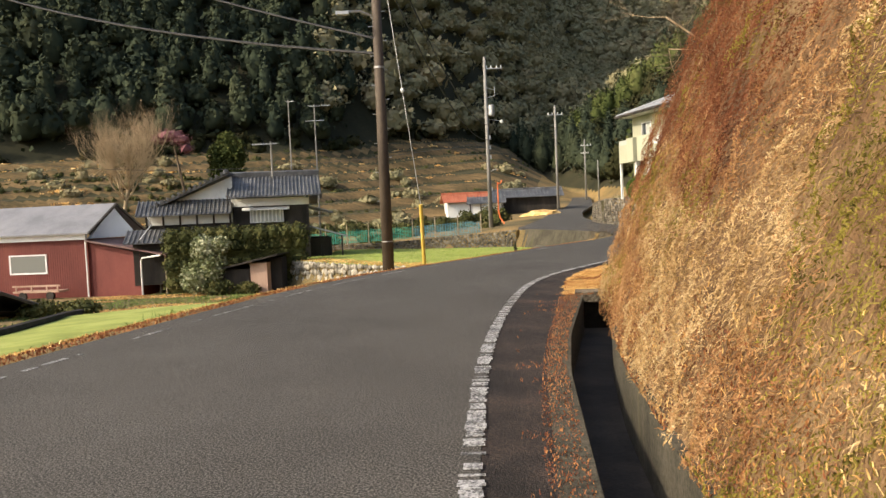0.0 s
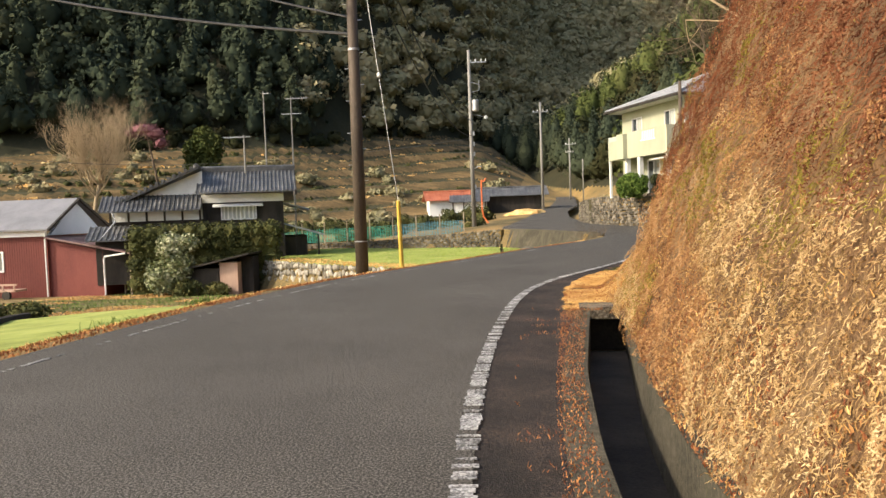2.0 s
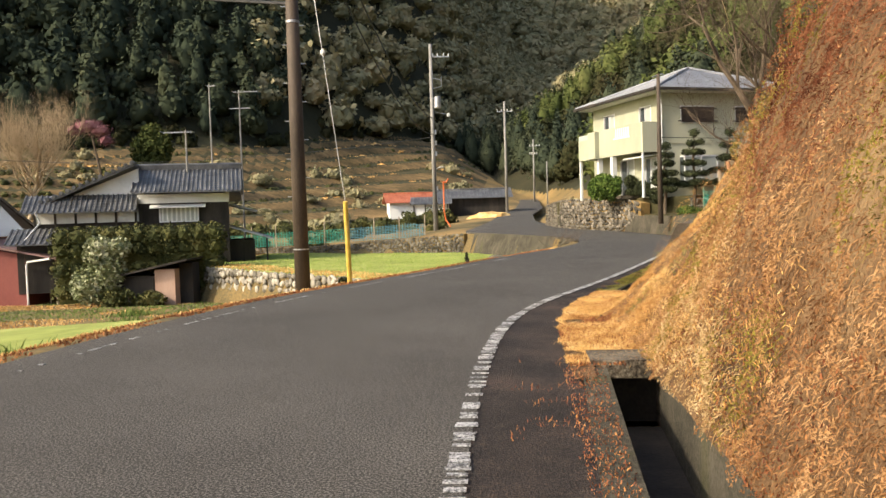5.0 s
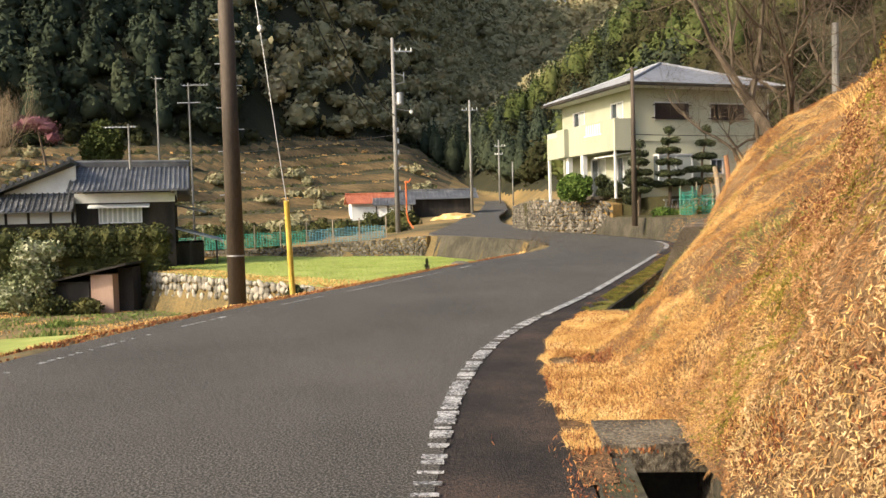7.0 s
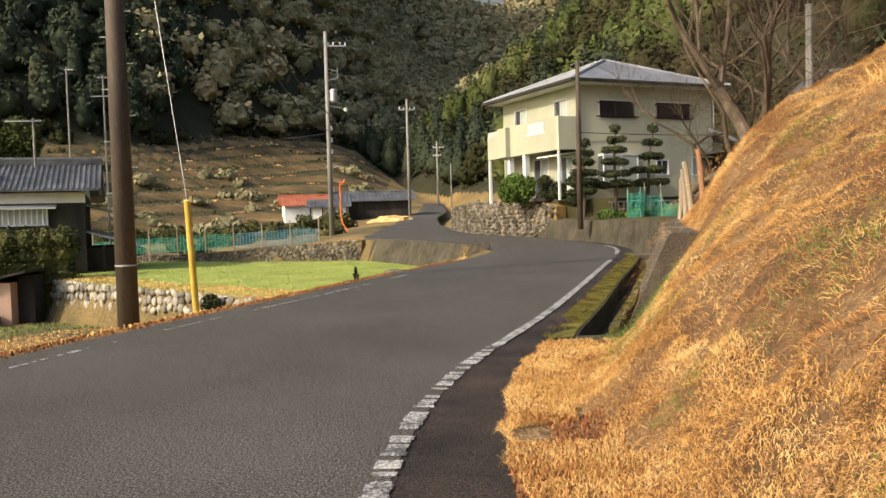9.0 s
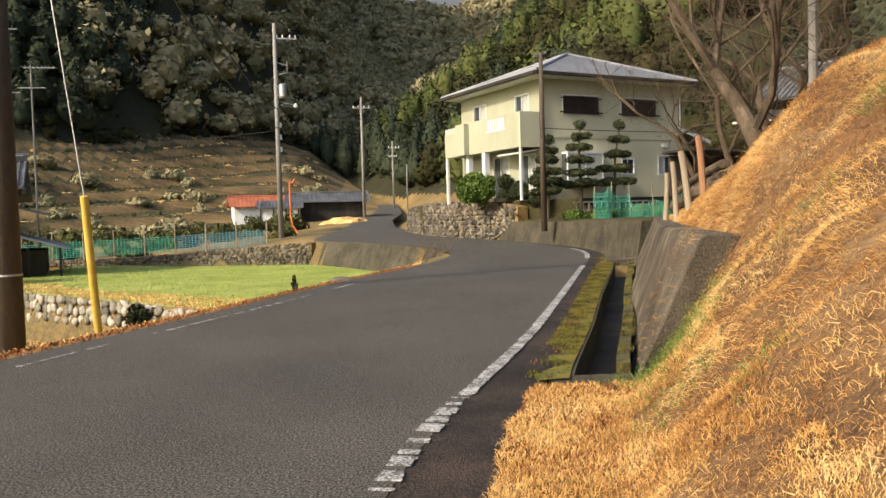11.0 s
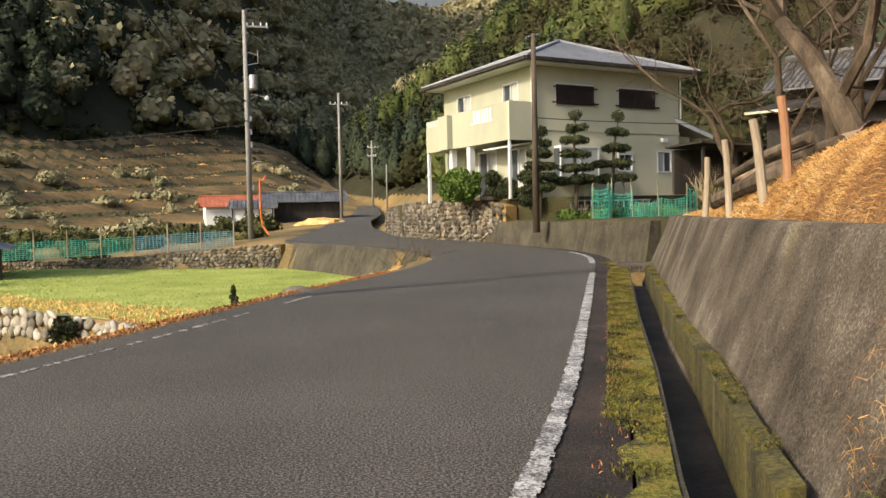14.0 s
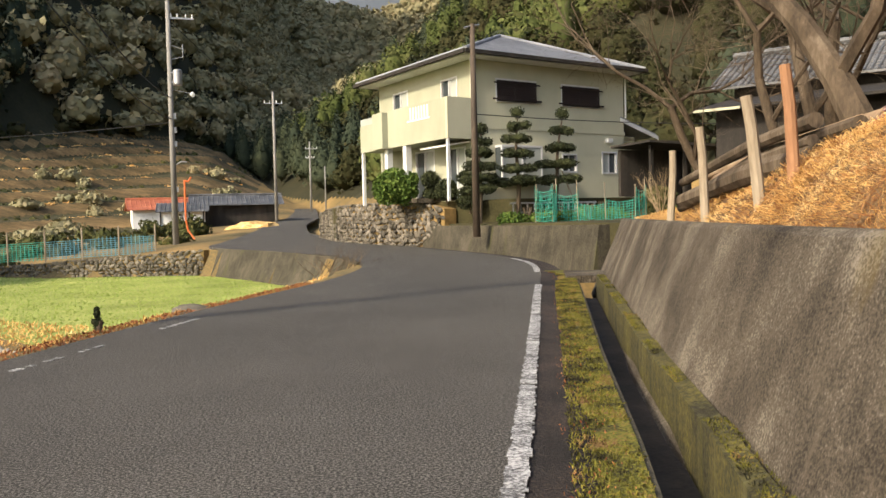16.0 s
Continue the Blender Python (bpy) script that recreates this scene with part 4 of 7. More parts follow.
rng = np.random.default_rng(5)
YB = lambda x: np.interp(x, [-400, -200, -140, -85, -45, -29, -14, 2, 40], [-150, 20, 60, 98, 126, 160, 195, 215, 230])
XB = lambda y: np.interp(y, [-60, 5, 18, 30, 36, 60, 72, 82, 100, 127, 150, 200, 250, 420], [5, 4.0, 7.5, 13, 21, 24, 20, 9, 7, 6, 0, -20, -42, -80])
x, y = spread(-200, -18, 20, 300, 3.7, rng)
o = y - YB(x)
left_dark = (o > 0) & (o < 120) & (x < -38 - 0.05 * (y - 126))
wood("conifer_forest", x[left_dark], y[left_dark], 2.5, 8.0, "cone", CONIFER, "dark plantation forest of conifers on the mountainside", 51, 110, 0.15)
x, y = spread(-150, 60, 120, 440, 4.2, rng)
o = y - YB(x)
k = (o > -2) & (o < 200) & (x > -42 - 0.25 * (y - 126))
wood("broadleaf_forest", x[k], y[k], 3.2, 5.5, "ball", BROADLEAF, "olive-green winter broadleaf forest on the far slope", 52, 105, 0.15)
x, y = spread(-150, 110, 330, 610, 7.0, rng)
o = y - YB(x)
k = (o >= 200) | (y > 438)
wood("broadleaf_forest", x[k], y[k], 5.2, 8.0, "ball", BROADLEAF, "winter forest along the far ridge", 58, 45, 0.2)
x, y = spread(-120, 0, 60, 200, 2.0, rng)
o = y - YB(x)
k = (o > -3.5) & (o < 2.5) & (step_noise(x, y, 5, 27) > 0.3)
wood("scrub", x[k], y[k], 1.3, 2.2, "ball", WINTER_WOOD, "brown bare scrub at the foot of the wooded mountain", 57, 40, 0.2)
x, y = spread(-40, 120, 40, 260, 3.9, rng)
u_ = x - XB(y)
k = (u_ > 3) & (u_ < 75) & (y > 50) & (y - YB(x) < 0)
gro = k & (step_noise(x, y, 26, 9) > 0.66) & (u_ < 45) & (y > 85)
con = k & ~gro & (step_noise(x, y, 22, 15) > 0.55)
bro = k & ~gro & ~con
wood("bamboo_grove", x[gro], y[gro], 2.3, 8.0, "ball", BAMBOO, "light green bamboo grove on the slope", 53, 130, 0.12)
wood("conifer_forest", x[con], y[con], 2.2, 9.0, "cone", CONIFER, "dark green cedar trees on the slope behind the house", 54, 260, 0.085)
close = (y < 112) & (u_ < 34)
wood("broadleaf_forest", x[bro & ~close], y[bro & ~close], 2.7, 5.5, "ball", WINTER_WOOD, "mixed winter woodland on the slope beyond the house", 55, 170, 0.105)
wood("broadleaf_forest", x[bro & close], y[bro & close], 2.7, 6.0, "ball", WINTER_WOOD, "mixed winter woodland on the slope behind the house", 59, 520, 0.058)
x, y = spread(7, 60, -10, 52, 4.0, rng)
u_ = x - XB(y)
k = (u_ > 7) & (u_ < 38) & (y > 8)
wood("conifer_forest", x[k], y[k], 1.9, 8.0, "cone", CONIFER, "cedar trees above the bank", 56, 900, 0.055)

# ridge at the valley's end, its mist only grey-blue colour and glow
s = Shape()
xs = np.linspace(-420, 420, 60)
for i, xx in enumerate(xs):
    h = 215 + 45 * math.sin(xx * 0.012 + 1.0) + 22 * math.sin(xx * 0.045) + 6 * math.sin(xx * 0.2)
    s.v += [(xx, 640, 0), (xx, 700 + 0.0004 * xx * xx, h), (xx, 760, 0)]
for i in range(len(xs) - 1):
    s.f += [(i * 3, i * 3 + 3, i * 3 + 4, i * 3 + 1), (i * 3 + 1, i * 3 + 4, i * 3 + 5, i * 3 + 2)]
tagged(put("backdrop", s, MIST, smooth=True), "blue-grey ridge at the valley's end, mist painted as colour and glow", "mountain", kind="structure")

# ================= things =================
def R(seed):
    return np.random.default_rng(seed)


def beam(s, a, b, w):
    """A square bar from a to b."""
    a, b = Vector(a), Vector(b)
    d = b - a
    return s.box((-w / 2, -w / 2, 0), (w / 2, w / 2, d.length), Matrix.Translation(a) @ d.to_track_quat("Z", "Y").to_matrix().to_4x4())


def leafy(name, parent, material, blobs, n, size, seed, label=""):
    """A crown of small leaves over several lobes, each (centre, radii); leaves lie on and just under their surface."""
    r = R(seed)
    V, F, k = [], [], 0
    vol = np.array([max(b[1][0] * b[1][1] + b[1][0] * b[1][2], 0.01) for b in blobs])
    num = (vol / vol.sum() * n).astype(int) + 6
    for (c, rad), m in zip(blobs, num):
        d = r.normal(size=(m, 3))
        d /= np.linalg.norm(d, axis=1, keepdims=True)
        p = np.array(c) + d * np.array(rad) * r.uniform(0.72, 1.08, (m, 1))
        v, f = cards(p, size, r, ratio=1.5)
        V.append(v)
        F.append(f + k)
        k += len(v)
        cv, cf = ICO[1]
        V.append(cv * np.array(rad) * 0.8 * r.uniform(0.85, 1.1, (len(cv), 1)) + np.array(c))
        F.append(cf + k)
        k += len(cv)
    ob = fast(name, np.concatenate(V), np.concatenate(F), material, parent)
    if label:
        ob["label"] = label
    return ob


def branches(s, p, d, length, rad, depth, r, up=0.25, spread_=0.55, twigs=3, shrink=0.68, n=5):
    """A limb that bends, tapers and forks."""
    pts, rr = [p], [rad]
    q = Vector(p)
    d = Vector(d).normalized()
    for i in range(3):
        d = (d + Vector(r.normal(scale=0.16, size=3)) + Vector((0, 0, up * 0.25))).normalized()
        q = q + d * length / 3
        pts.append(q.copy())
        rr.append(rad * (1 - 0.14 * (i + 1)))
    s.tube(pts, rr, n if depth > 1 else 4, False)
    if depth > 0:
        for k in range(twigs):
            i = 3 if k == 0 else int(r.integers(1, 4))
            dd = (d + Vector(r.normal(scale=spread_, size=3)) + Vector((0, 0, up))).normalized()
            branches(s, pts[i], dd, length * shrink * r.uniform(0.75, 1.15), rr[i] * 0.62, depth - 1, r, up, spread_, twigs, shrink, n)


# ---- the field and its walls ----
f_in = [(x, y) for x, y in FIELD]
field = put("rice_field", Shape().slab(f_in, FIELD_Z - 0.3, FIELD_Z), GRASS_GREEN)
tagged(field, "bright green grass on a small terraced field", "field", kind="structure")
r = R(61)
px = r.uniform(-17, 2.2, 60000)
py = r.uniform(28.5, 58.5, 60000)
k = inside(FIELD, px, py)
px, py = px[k], py[k]
rim = np.full(len(px), 99.0)
for (ax, ay), (bx, by_) in list(zip(FIELD, FIELD[1:]))[:3]:
    t_ = np.clip(((px - ax) * (bx - ax) + (py - ay) * (by_ - ay)) / ((bx - ax) ** 2 + (by_ - ay) ** 2), 0, 1)
    rim = np.minimum(rim, np.hypot(px - ax - t_ * (bx - ax), py - ay - t_ * (by_ - ay)))
straw = rim < 1.3 + 0.9 * step_noise(px, py, 1.2, 62)
v, f = blades(np.stack([px, py, np.full(len(px), FIELD_Z)], 1)[straw], np.tile([0, 0, 1.0], (straw.sum(), 1)), 0.16, 0.012, r, 0.6)
stuff("dry_grass", v, f, STRAW, "dry golden grass along the field's edge", "grass")
v, f = blades(np.stack([px, py, np.full(len(px), FIELD_Z)], 1)[~straw], np.tile([0, 0, 1.0], ((~straw).sum(), 1)), 0.06, 0.012, r, 0.5)
stuff("field_grass", v, f, mat("short_grass", [(0.17, 0.24, 0.04), (0.27, 0.36, 0.07), (0.38, 0.42, 0.12)], 0.6, 12, 0.9, 0.1, coord="World", island=0.6), "short green grass of the field", "grass")

STONES = []
for i in range(6):
    sh = Shape().rock((0, 0, 0), (0.5, 0.42, 0.5), R(70 + i))
    me = bpy.data.meshes.new("stone")
    me.from_pydata(sh.v, [], sh.f)
    me.polygons.foreach_set("use_smooth", [True] * len(me.polygons))
    STONES.append(me)


def stone_wall(name, pts, lo, hi, size, label, material, seed, most, backing):
    """A dry stone wall along a line: a backing of earth and single stones set in rows. lo, hi: heights at the points."""
    r = R(seed)
    w = put(name, Shape(), backing)
    tagged(w, label, "stone wall", kind="structure")
    s = Shape()
    made, rest = 0, Shape()
    for i in range(len(pts) - 1):
        a, b = Vector(pts[i]), Vector(pts[i + 1])
        d = (b - a)
        L = d.length
        d.normalize()
        nrm = Vector((d.y, -d.x))
        q = [a - nrm * 0.5, b - nrm * 0.5, b + nrm * 0.02, a + nrm * 0.02]
        s.slab([tuple(c) for c in q][::-1], [lo[i] - 0.3, lo[i + 1] - 0.3, lo[i + 1] - 0.3, lo[i] - 0.3][::-1], [hi[i] - 0.04, hi[i + 1] - 0.04, hi[i + 1] - 0.04, hi[i] - 0.04][::-1])
        level = 0.0
        while level < max(hi[i] - lo[i], hi[i + 1] - lo[i + 1]) - size * 0.2:
            row = size * r.uniform(0.55, 0.95)
            u = -r.uniform(0, size)
            while u < L:
                wd = size * r.uniform(0.55, 1.5)
                f_ = min(max((u + wd / 2) / L, 0), 1)
                z0, z1 = lo[i] + (lo[i + 1] - lo[i]) * f_, hi[i] + (hi[i + 1] - hi[i]) * f_
                z = z0 + level + r.uniform(-0.18, 0.18) * size
                h = min(row * r.uniform(0.8, 1.35), z1 - z)
                if h > size * 0.18 and 0 <= u + wd / 2 <= L:
                    c = a + d * (u + wd / 2) + nrm * (0.02 + 0.10 * (1 - (z - z0) / max(z1 - z0, 0.1)) + r.uniform(-0.03, 0.03))
                    m = Matrix.Translation((c.x, c.y, z + h / 2)) @ Matrix.Rotation(math.atan2(d.y, d.x), 4, "Z") @ Matrix.Rotation(r.uniform(-0.6, 0.6), 4, "Y") @ Matrix.Diagonal((wd * 1.08, size * 0.6, h * 1.12, 1))
                    if made < most:
                        ob = new("stone", STONES[int(r.integers(0, 6))])
                        ob.parent, ob.matrix_basis = w, m
                        made += 1
                        pieces.append((ob, material))
                    else:
                        v0, f0 = ICO[1]
                        rest.add([tuple(m @ Vector(p)) for p in v0 * 0.5 * (1 + r.uniform(-0.15, 0.15, (len(v0), 1)))], f0)
                u += wd
            level += row
    w.data.clear_geometry()
    w.data.from_pydata(s.v, [], s.f)
    if rest.v:
        o = put("stones", rest, STONE_ISLE, w)
        tagged(o, kind="stuff")
    return w


pieces = []

# ---- concrete wall under the far road ----
s = Shape()
cw = [(float(LEFT(y)) - 0.02, y) for y in (53.6, 51.5, 49.0, 46.0, 42.5, 39.0)]
ch = [0.05, 0.05, 0.03, 0.02, 0.02, 0.01]
cb = [-1.2, -1.2, -1.18, -1.15, -1.1, -0.9]
for (x, y), h, b in zip(cw, ch, cb):
    s.v += [(x - 0.55, y - 0.25, b), (x - 0.05, y, h), (x + 0.25, y + 0.15, h), (x + 0.3, y + 0.2, b)]
for i in range(len(cw) - 1):
    for q in range(4):
        s.f.append((i * 4 + q, i * 4 + 4 + q, i * 4 + 4 + (q + 1) % 4, i * 4 + (q + 1) % 4))
s.f += [(0, 1, 2, 3), (23, 22, 21, 20)]
tagged(put("road_wall", s, CONC_DARK), "streaked grey concrete wall carrying the road", "retaining wall", kind="structure")
sh = empty("dead_shrub", pose(1.9, 38.6, -0.15))
tagged(sh, "brown dead shrub at the end of the concrete wall", "shrub")
s = Shape()
r = R(81)
for i in range(26):
    a = r.uniform(0, 6.28)
    branches(s, (r.uniform(-0.9, 0.5), r.uniform(-0.6, 1.2), -0.1), (math.cos(a) * 0.7, math.sin(a) * 0.7, 0.7), 0.5, 0.012, 2, r)
put("stems", s, BARK, sh)

# ---- plot walls in front of the pale house ----
s = Shape()
pw = [(8.9, 36.6), (7.75, 36.3), (7.2, 38.8), (6.6, 42.0), (5.9, 45.5), (5.35, 48.3)]
ph = [0.86, 0.86, 0.84, 0.84, 0.84, 0.84]
for (x, y), h in zip(pw, ph):
    s.v += [(x - 0.08, y - 0.1, -0.3), (x + 0.12, y, h), (x + 0.40, y + 0.1, h), (x + 0.6, y + 0.2, -0.3)]
for i in range(len(pw) - 1):
    for q in range(4):
        s.f.append((i * 4 + q, i * 4 + 4 + q, i * 4 + 4 + (q + 1) % 4, i * 4 + (q + 1) % 4))
s.f += [(0, 1, 2, 3), (23, 22, 21, 20)]
tagged(put("garden_wall", s, CONC_DARK), "low mossy concrete wall along the house plot", "retaining wall", kind="structure")
GARDEN_SOIL = mat("garden_soil", [(0.022, 0.022, 0.009), (0.05, 0.045, 0.018), (0.095, 0.074, 0.032)], 0.6, 12, 1.0, 0.7, coord="World", dist=0.06)
terrace = put("garden_terrace", Shape().slab([(8.9, 34.9), (21, 38), (20, 46), (5.9, 48.4), (6.4, 45.5), (7.1, 42.0), (7.7, 38.8), (8.25, 36)], 0.2, [0.92, 1.2, 1.2, 0.9, 0.86, 0.86, 0.86, 0.9]), GARDEN_SOIL)
tagged(terrace, "weedy garden bed above the concrete wall", "garden", kind="structure")
yard = put("house_yard", Shape().slab([(5.75, 48.2), (8.2, 45.0), (17.5, 48.2), (22, 62), (2.2, 64), (2.4, 58), (4.3, 51.6)], 0.2, 1.74), GARDEN_SOIL)
tagged(yard, "level yard round the pale house", "yard", kind="structure")

# ---- utility poles ----
def pole_steps(s, h, r0):
    for i in range(int((h - 2.2) / 0.45)):
        z, sgn = 2.2 + i * 0.45, 1 if i % 2 else -1
        s.tube([(0, 0, z), (sgn * (r0 + 0.12), 0, z)], 0.012, 4)


def cable(name, a, b, sag, rad, label):
    pts = []
    for i in range(17):
        q = i / 16
        pts.append((a[0] + (b[0] - a[0]) * q, a[1] + (b[1] - a[1]) * q, a[2] + (b[2] - a[2]) * q - sag * 4 * q * (1 - q)))
    o = put(name, Shape().tube(pts, rad, 5), CABLE)
    return tagged(o, label, "cable")


near_pole = empty("utility_pole", pose(-5.32, 24.9, -0.42, 0, 0, 8))
tagged(near_pole, "tall dark brown utility pole on the road's grassy shoulder", "utility pole")
put("shaft", Shape().tube([(0, 0, -0.3), (0, 0, 4), (0, 0, 12)], [0.185, 0.165, 0.12], 20), POLE_BROWN, near_pole, smooth=True)
s = Shape()
pole_steps(s, 11.5, 0.15)
tagged(put("step_bolt", s, STEEL, near_pole), kind="stuff")
put("band", Shape().tube([(0, 0, 0.92), (0, 0, 0.95)], 0.188, 20), STEEL, near_pole, "pale metal band round the foot")
put("band", Shape().tube([(0, 0, 6.3), (0, 0, 6.36)], 0.165, 20), STEEL, near_pole)
put("crossarm", Shape().box((-0.9, -0.05, 10.6), (0.9, 0.05, 10.7)), STEEL, near_pole)
lamp_arm = put("lamp_arm", Shape().tube([(0, 0, 7.55), (-0.18, -0.1, 7.92), (-0.5, -0.25, 8.02), (-0.85, -0.4, 7.98)], 0.035, 8), STEEL, near_pole, "pale bent street lamp arm")
put("lamp_head", Shape().box((-1.2, -0.5, 7.9), (-0.8, -0.3, 8.0)), STEEL, lamp_arm)
guy = empty("guy_wire", pose(0, 0, 0))
tagged(guy, "steel guy wire with a yellow guard, leaning beside the pole", "guy wire")
put("guard", Shape().tube([(-4.27, 25.42, -0.62), (-4.19, 24.82, 1.62)], [0.062, 0.055], 12), YELLOW, guy, "yellow plastic guard tube")
put("wire", Shape().tube([(-4.19, 24.84, 1.58), (-5.25, 24.85, 10.6)], 0.011, 6), STEEL, guy)
put("insulator", Shape().rock((-4.61, 24.845, 5.15), (0.06, 0.06, 0.075), R(90), 2), WHITE, guy, "white ball insulator")

TP = (-6.35, 66.0, 0.0)


def far_pole(p, h, r0, label, rz, arms, extra=None):
    e = empty("utility_pole", pose(*p, 0, 0, rz))
    tagged(e, label, "utility pole")
    put("shaft", Shape().tube([(0, 0, -0.4), (0, 0, h)], [r0, r0 * 0.62], 12), POLE_GREY, e, smooth=True)
    for z, w, off in arms:
        put("crossarm", Shape().box((-w + off, -0.04, z), (w + off, 0.04, z + 0.09)), STEEL, e)
        for q in (-0.9, -0.35, 0.35, 0.9):
            put("insulator", Shape().tube([(off + q * w, 0, z + 0.09), (off + q * w, 0, z + 0.3)], [0.05, 0.035], 6), WHITE, e)
    if extra:
        extra(e)
    return e


def with_transformer(e):
    t = put("transformer", Shape().tube([(0.42, -0.1, 9.1), (0.42, -0.1, 9.18), (0.42, -0.1, 9.95), (0.42, -0.1, 10.0)], [0.22, 0.26, 0.26, 0.2], 14), STEEL, e, "pale grey cylindrical transformer")
    put("bracket", Shape().box((0, -0.12, 9.25), (0.3, 0.0, 9.32)), STEEL, t)
    put("bracket", Shape().box((0, -0.12, 9.8), (0.3, 0.0, 9.87)), STEEL, t)
    put("fuse_frame", Shape().tube([(0.1, 0, 10.6), (0.75, 0, 10.75), (0.75, 0, 11.5)], 0.035, 6).tube([(0.1, 0, 11.4), (0.75, 0, 11.2)], 0.03, 6), STEEL, e)
    put("cutout_switch", Shape().rock((1.2, -0.1, 8.6), (0.14, 0.1, 0.16), R(91), 2), WHITE, e)
    put("stay", Shape().tube([(0, 0, 8.9), (1.15, -0.1, 8.65)], 0.02, 5), STEEL, e)
    put("lamp_arm", Shape().tube([(0, 0, 4.5), (0.45, -0.1, 4.75), (0.75, -0.15, 4.72)], 0.035, 6), STEEL, e)
    for z in (3.0, 5.6, 6.4, 7.2):
        put("cable_box", Shape().box((0.12, -0.09, z), (0.26, 0.09, z + 0.32)), STEEL, e)


far_pole(TP, 13.9, 0.19, "slim grey utility pole with a transformer beside the far bend", 8, [(12.9, 0.65, 0.75)], with_transformer)
far_pole((-1.35, 92.5, 1.1), 11.9, 0.17, "plain grey utility pole by the far road", 5, [(10.8, 0.85, 0.0)])
far_pole((2.3, 127.5, 2.3), 9.6, 0.16, "distant grey utility pole beyond the bend", 0, [(8.6, 0.8, 0.2), (7.4, 0.6, 0.0)])
far_pole((4.2, 126.0, 2.3), 6.2, 0.12, "distant thin grey pole", 0, [])
YP = (6.12, 42.1, 0.9)
yp = far_pole(YP, 6.15, 0.125, "brown pole standing at the garden wall", 20, [])
yp.children[0].data.materials[0] = POLE_BROWN
put("top_hook", Shape().tube([(-0.3, 0, 6.0), (0, 0, 6.1), (0.25, 0, 6.15)], 0.03, 6), STEEL, yp)

cable("overhead_cable", (-5.3, 24.9, 10.6), (TP[0], TP[1], 8.4), 1.4, 0.03, "black overhead cable between two utility poles")
cable("overhead_cable", (-5.3, 24.9, 9.4), (TP[0], TP[1], 7.2), 1.5, 0.03, "black overhead cable between two utility poles")
cable("overhead_cable", (-5.35, 24.9, 6.35), (-37, 41, 17.0), 0.9, 0.045, "black overhead cable crossing the valley side")
cable("overhead_cable", (-5.35, 24.9, 6.8), (-35, 43, 21.0), 0.7, 0.035, "black overhead cable crossing the valley side")
cable("overhead_cable", (TP[0], TP[1], 7.0), (-60, 80, 9), 1.5, 0.022, "thin cable over the terraces")
cable("overhead_cable", (TP[0], TP[1], 12.9), (-1.35, 92.5, 11.9), 0.5, 0.02, "thin cable between far poles")
cable("overhead_cable", (YP[0], YP[1], 4.3), (24, 45, 4.6), 0.3, 0.015, "thin cable along the house front")

# ---- pale two-storey house ----
H2 = pose(6.94, 45.98, 1.72, 0, 0, 23)
house = empty("two_storey_house", H2)
tagged(house, "pale green stucco two-storey house with a balcony and grey hip roof", "house")


def wall_with_holes(s, x0, x1, z0, z1, holes, y, th=0.18, axis=0):
    """A wall plate with openings cut through it; along x at depth y, or along y at x = y when axis is 1."""
    xs = sorted({x0, x1, *[h[0] for h in holes], *[h[1] for h in holes]})
    for a, b in zip(xs, xs[1:]):
        cut = sorted((h[2], h[3]) for h in holes if h[0] <= a + 1e-6 and h[1] >= b - 1e-6)
        z = z0
        for c, d in cut + [(z1, z1)]:
            if c > z + 1e-4:
                if axis == 0:
                    s.box((a, y, z), (b, y + th, c))
                else:
                    s.box((y, a, z), (y + th, b, c))
            z = max(z, d)


FW = [(1.03, 2.94, 3.60, 4.46), (4.18, 6.18, 3.60, 4.46), (0.95, 2.86, 0.74, 1.92), (4.17, 4.95, 1.05, 1.78), (6.29, 7.13, 1.02, 1.92)]
s = Shape()
wall_with_holes(s, 0, 7.55, 0, 5.12, FW, 0)
wall = put("wall", s, STUCCO, house, "pale sage-green stucco front wall", weld=True)
WW = [(0.95, 2.05, 2.45, 4.6), (4.5, 5.7, 2.5, 4.6), (0.5, 1.6, 0.05, 2.0), (2.6, 4.0, 0.05, 2.05)]
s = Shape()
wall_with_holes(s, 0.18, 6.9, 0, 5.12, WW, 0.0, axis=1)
put("wall", s, STUCCO_SUN_SIDE, house, "cream stucco side wall, toned darker against the direct sun", weld=True)
put("wall", Shape().box((7.37, 0.18, 0), (7.55, 6.9, 5.12)), STUCCO, house)
put("wall", Shape().box((0.18, 6.72, 0), (7.37, 6.9, 5.12)), STUCCO, house)
put("floor_slab", Shape().box((0.18, 0.18, 2.3), (7.37, 6.72, 2.5)), STUCCO, house)
put("string_course", Shape().box((-0.03, -0.035, 2.6), (7.58, -0.003, 2.72)), STUCCO, house, "narrow band between the storeys")
# side wing
s = Shape().box((7.552, 0.5, 0), (8.7, 6.5, 2.62))
put("side_wing", s, STUCCO, house)
put("wing_roof", Shape().sheet([(7.35, -0.05, 3.35), (9.45, -0.05, 2.72), (9.45, 6.9, 2.72), (7.35, 6.9, 3.35)], 0.14), TILE_GREY, house, "small lean-to roof with pale eave")
put("wing_fascia", Shape().sheet([(7.3, -0.10, 3.30), (9.5, -0.10, 2.64), (9.5, -0.06, 2.64), (7.3, -0.06, 3.30)], 0.16), WHITE, house)
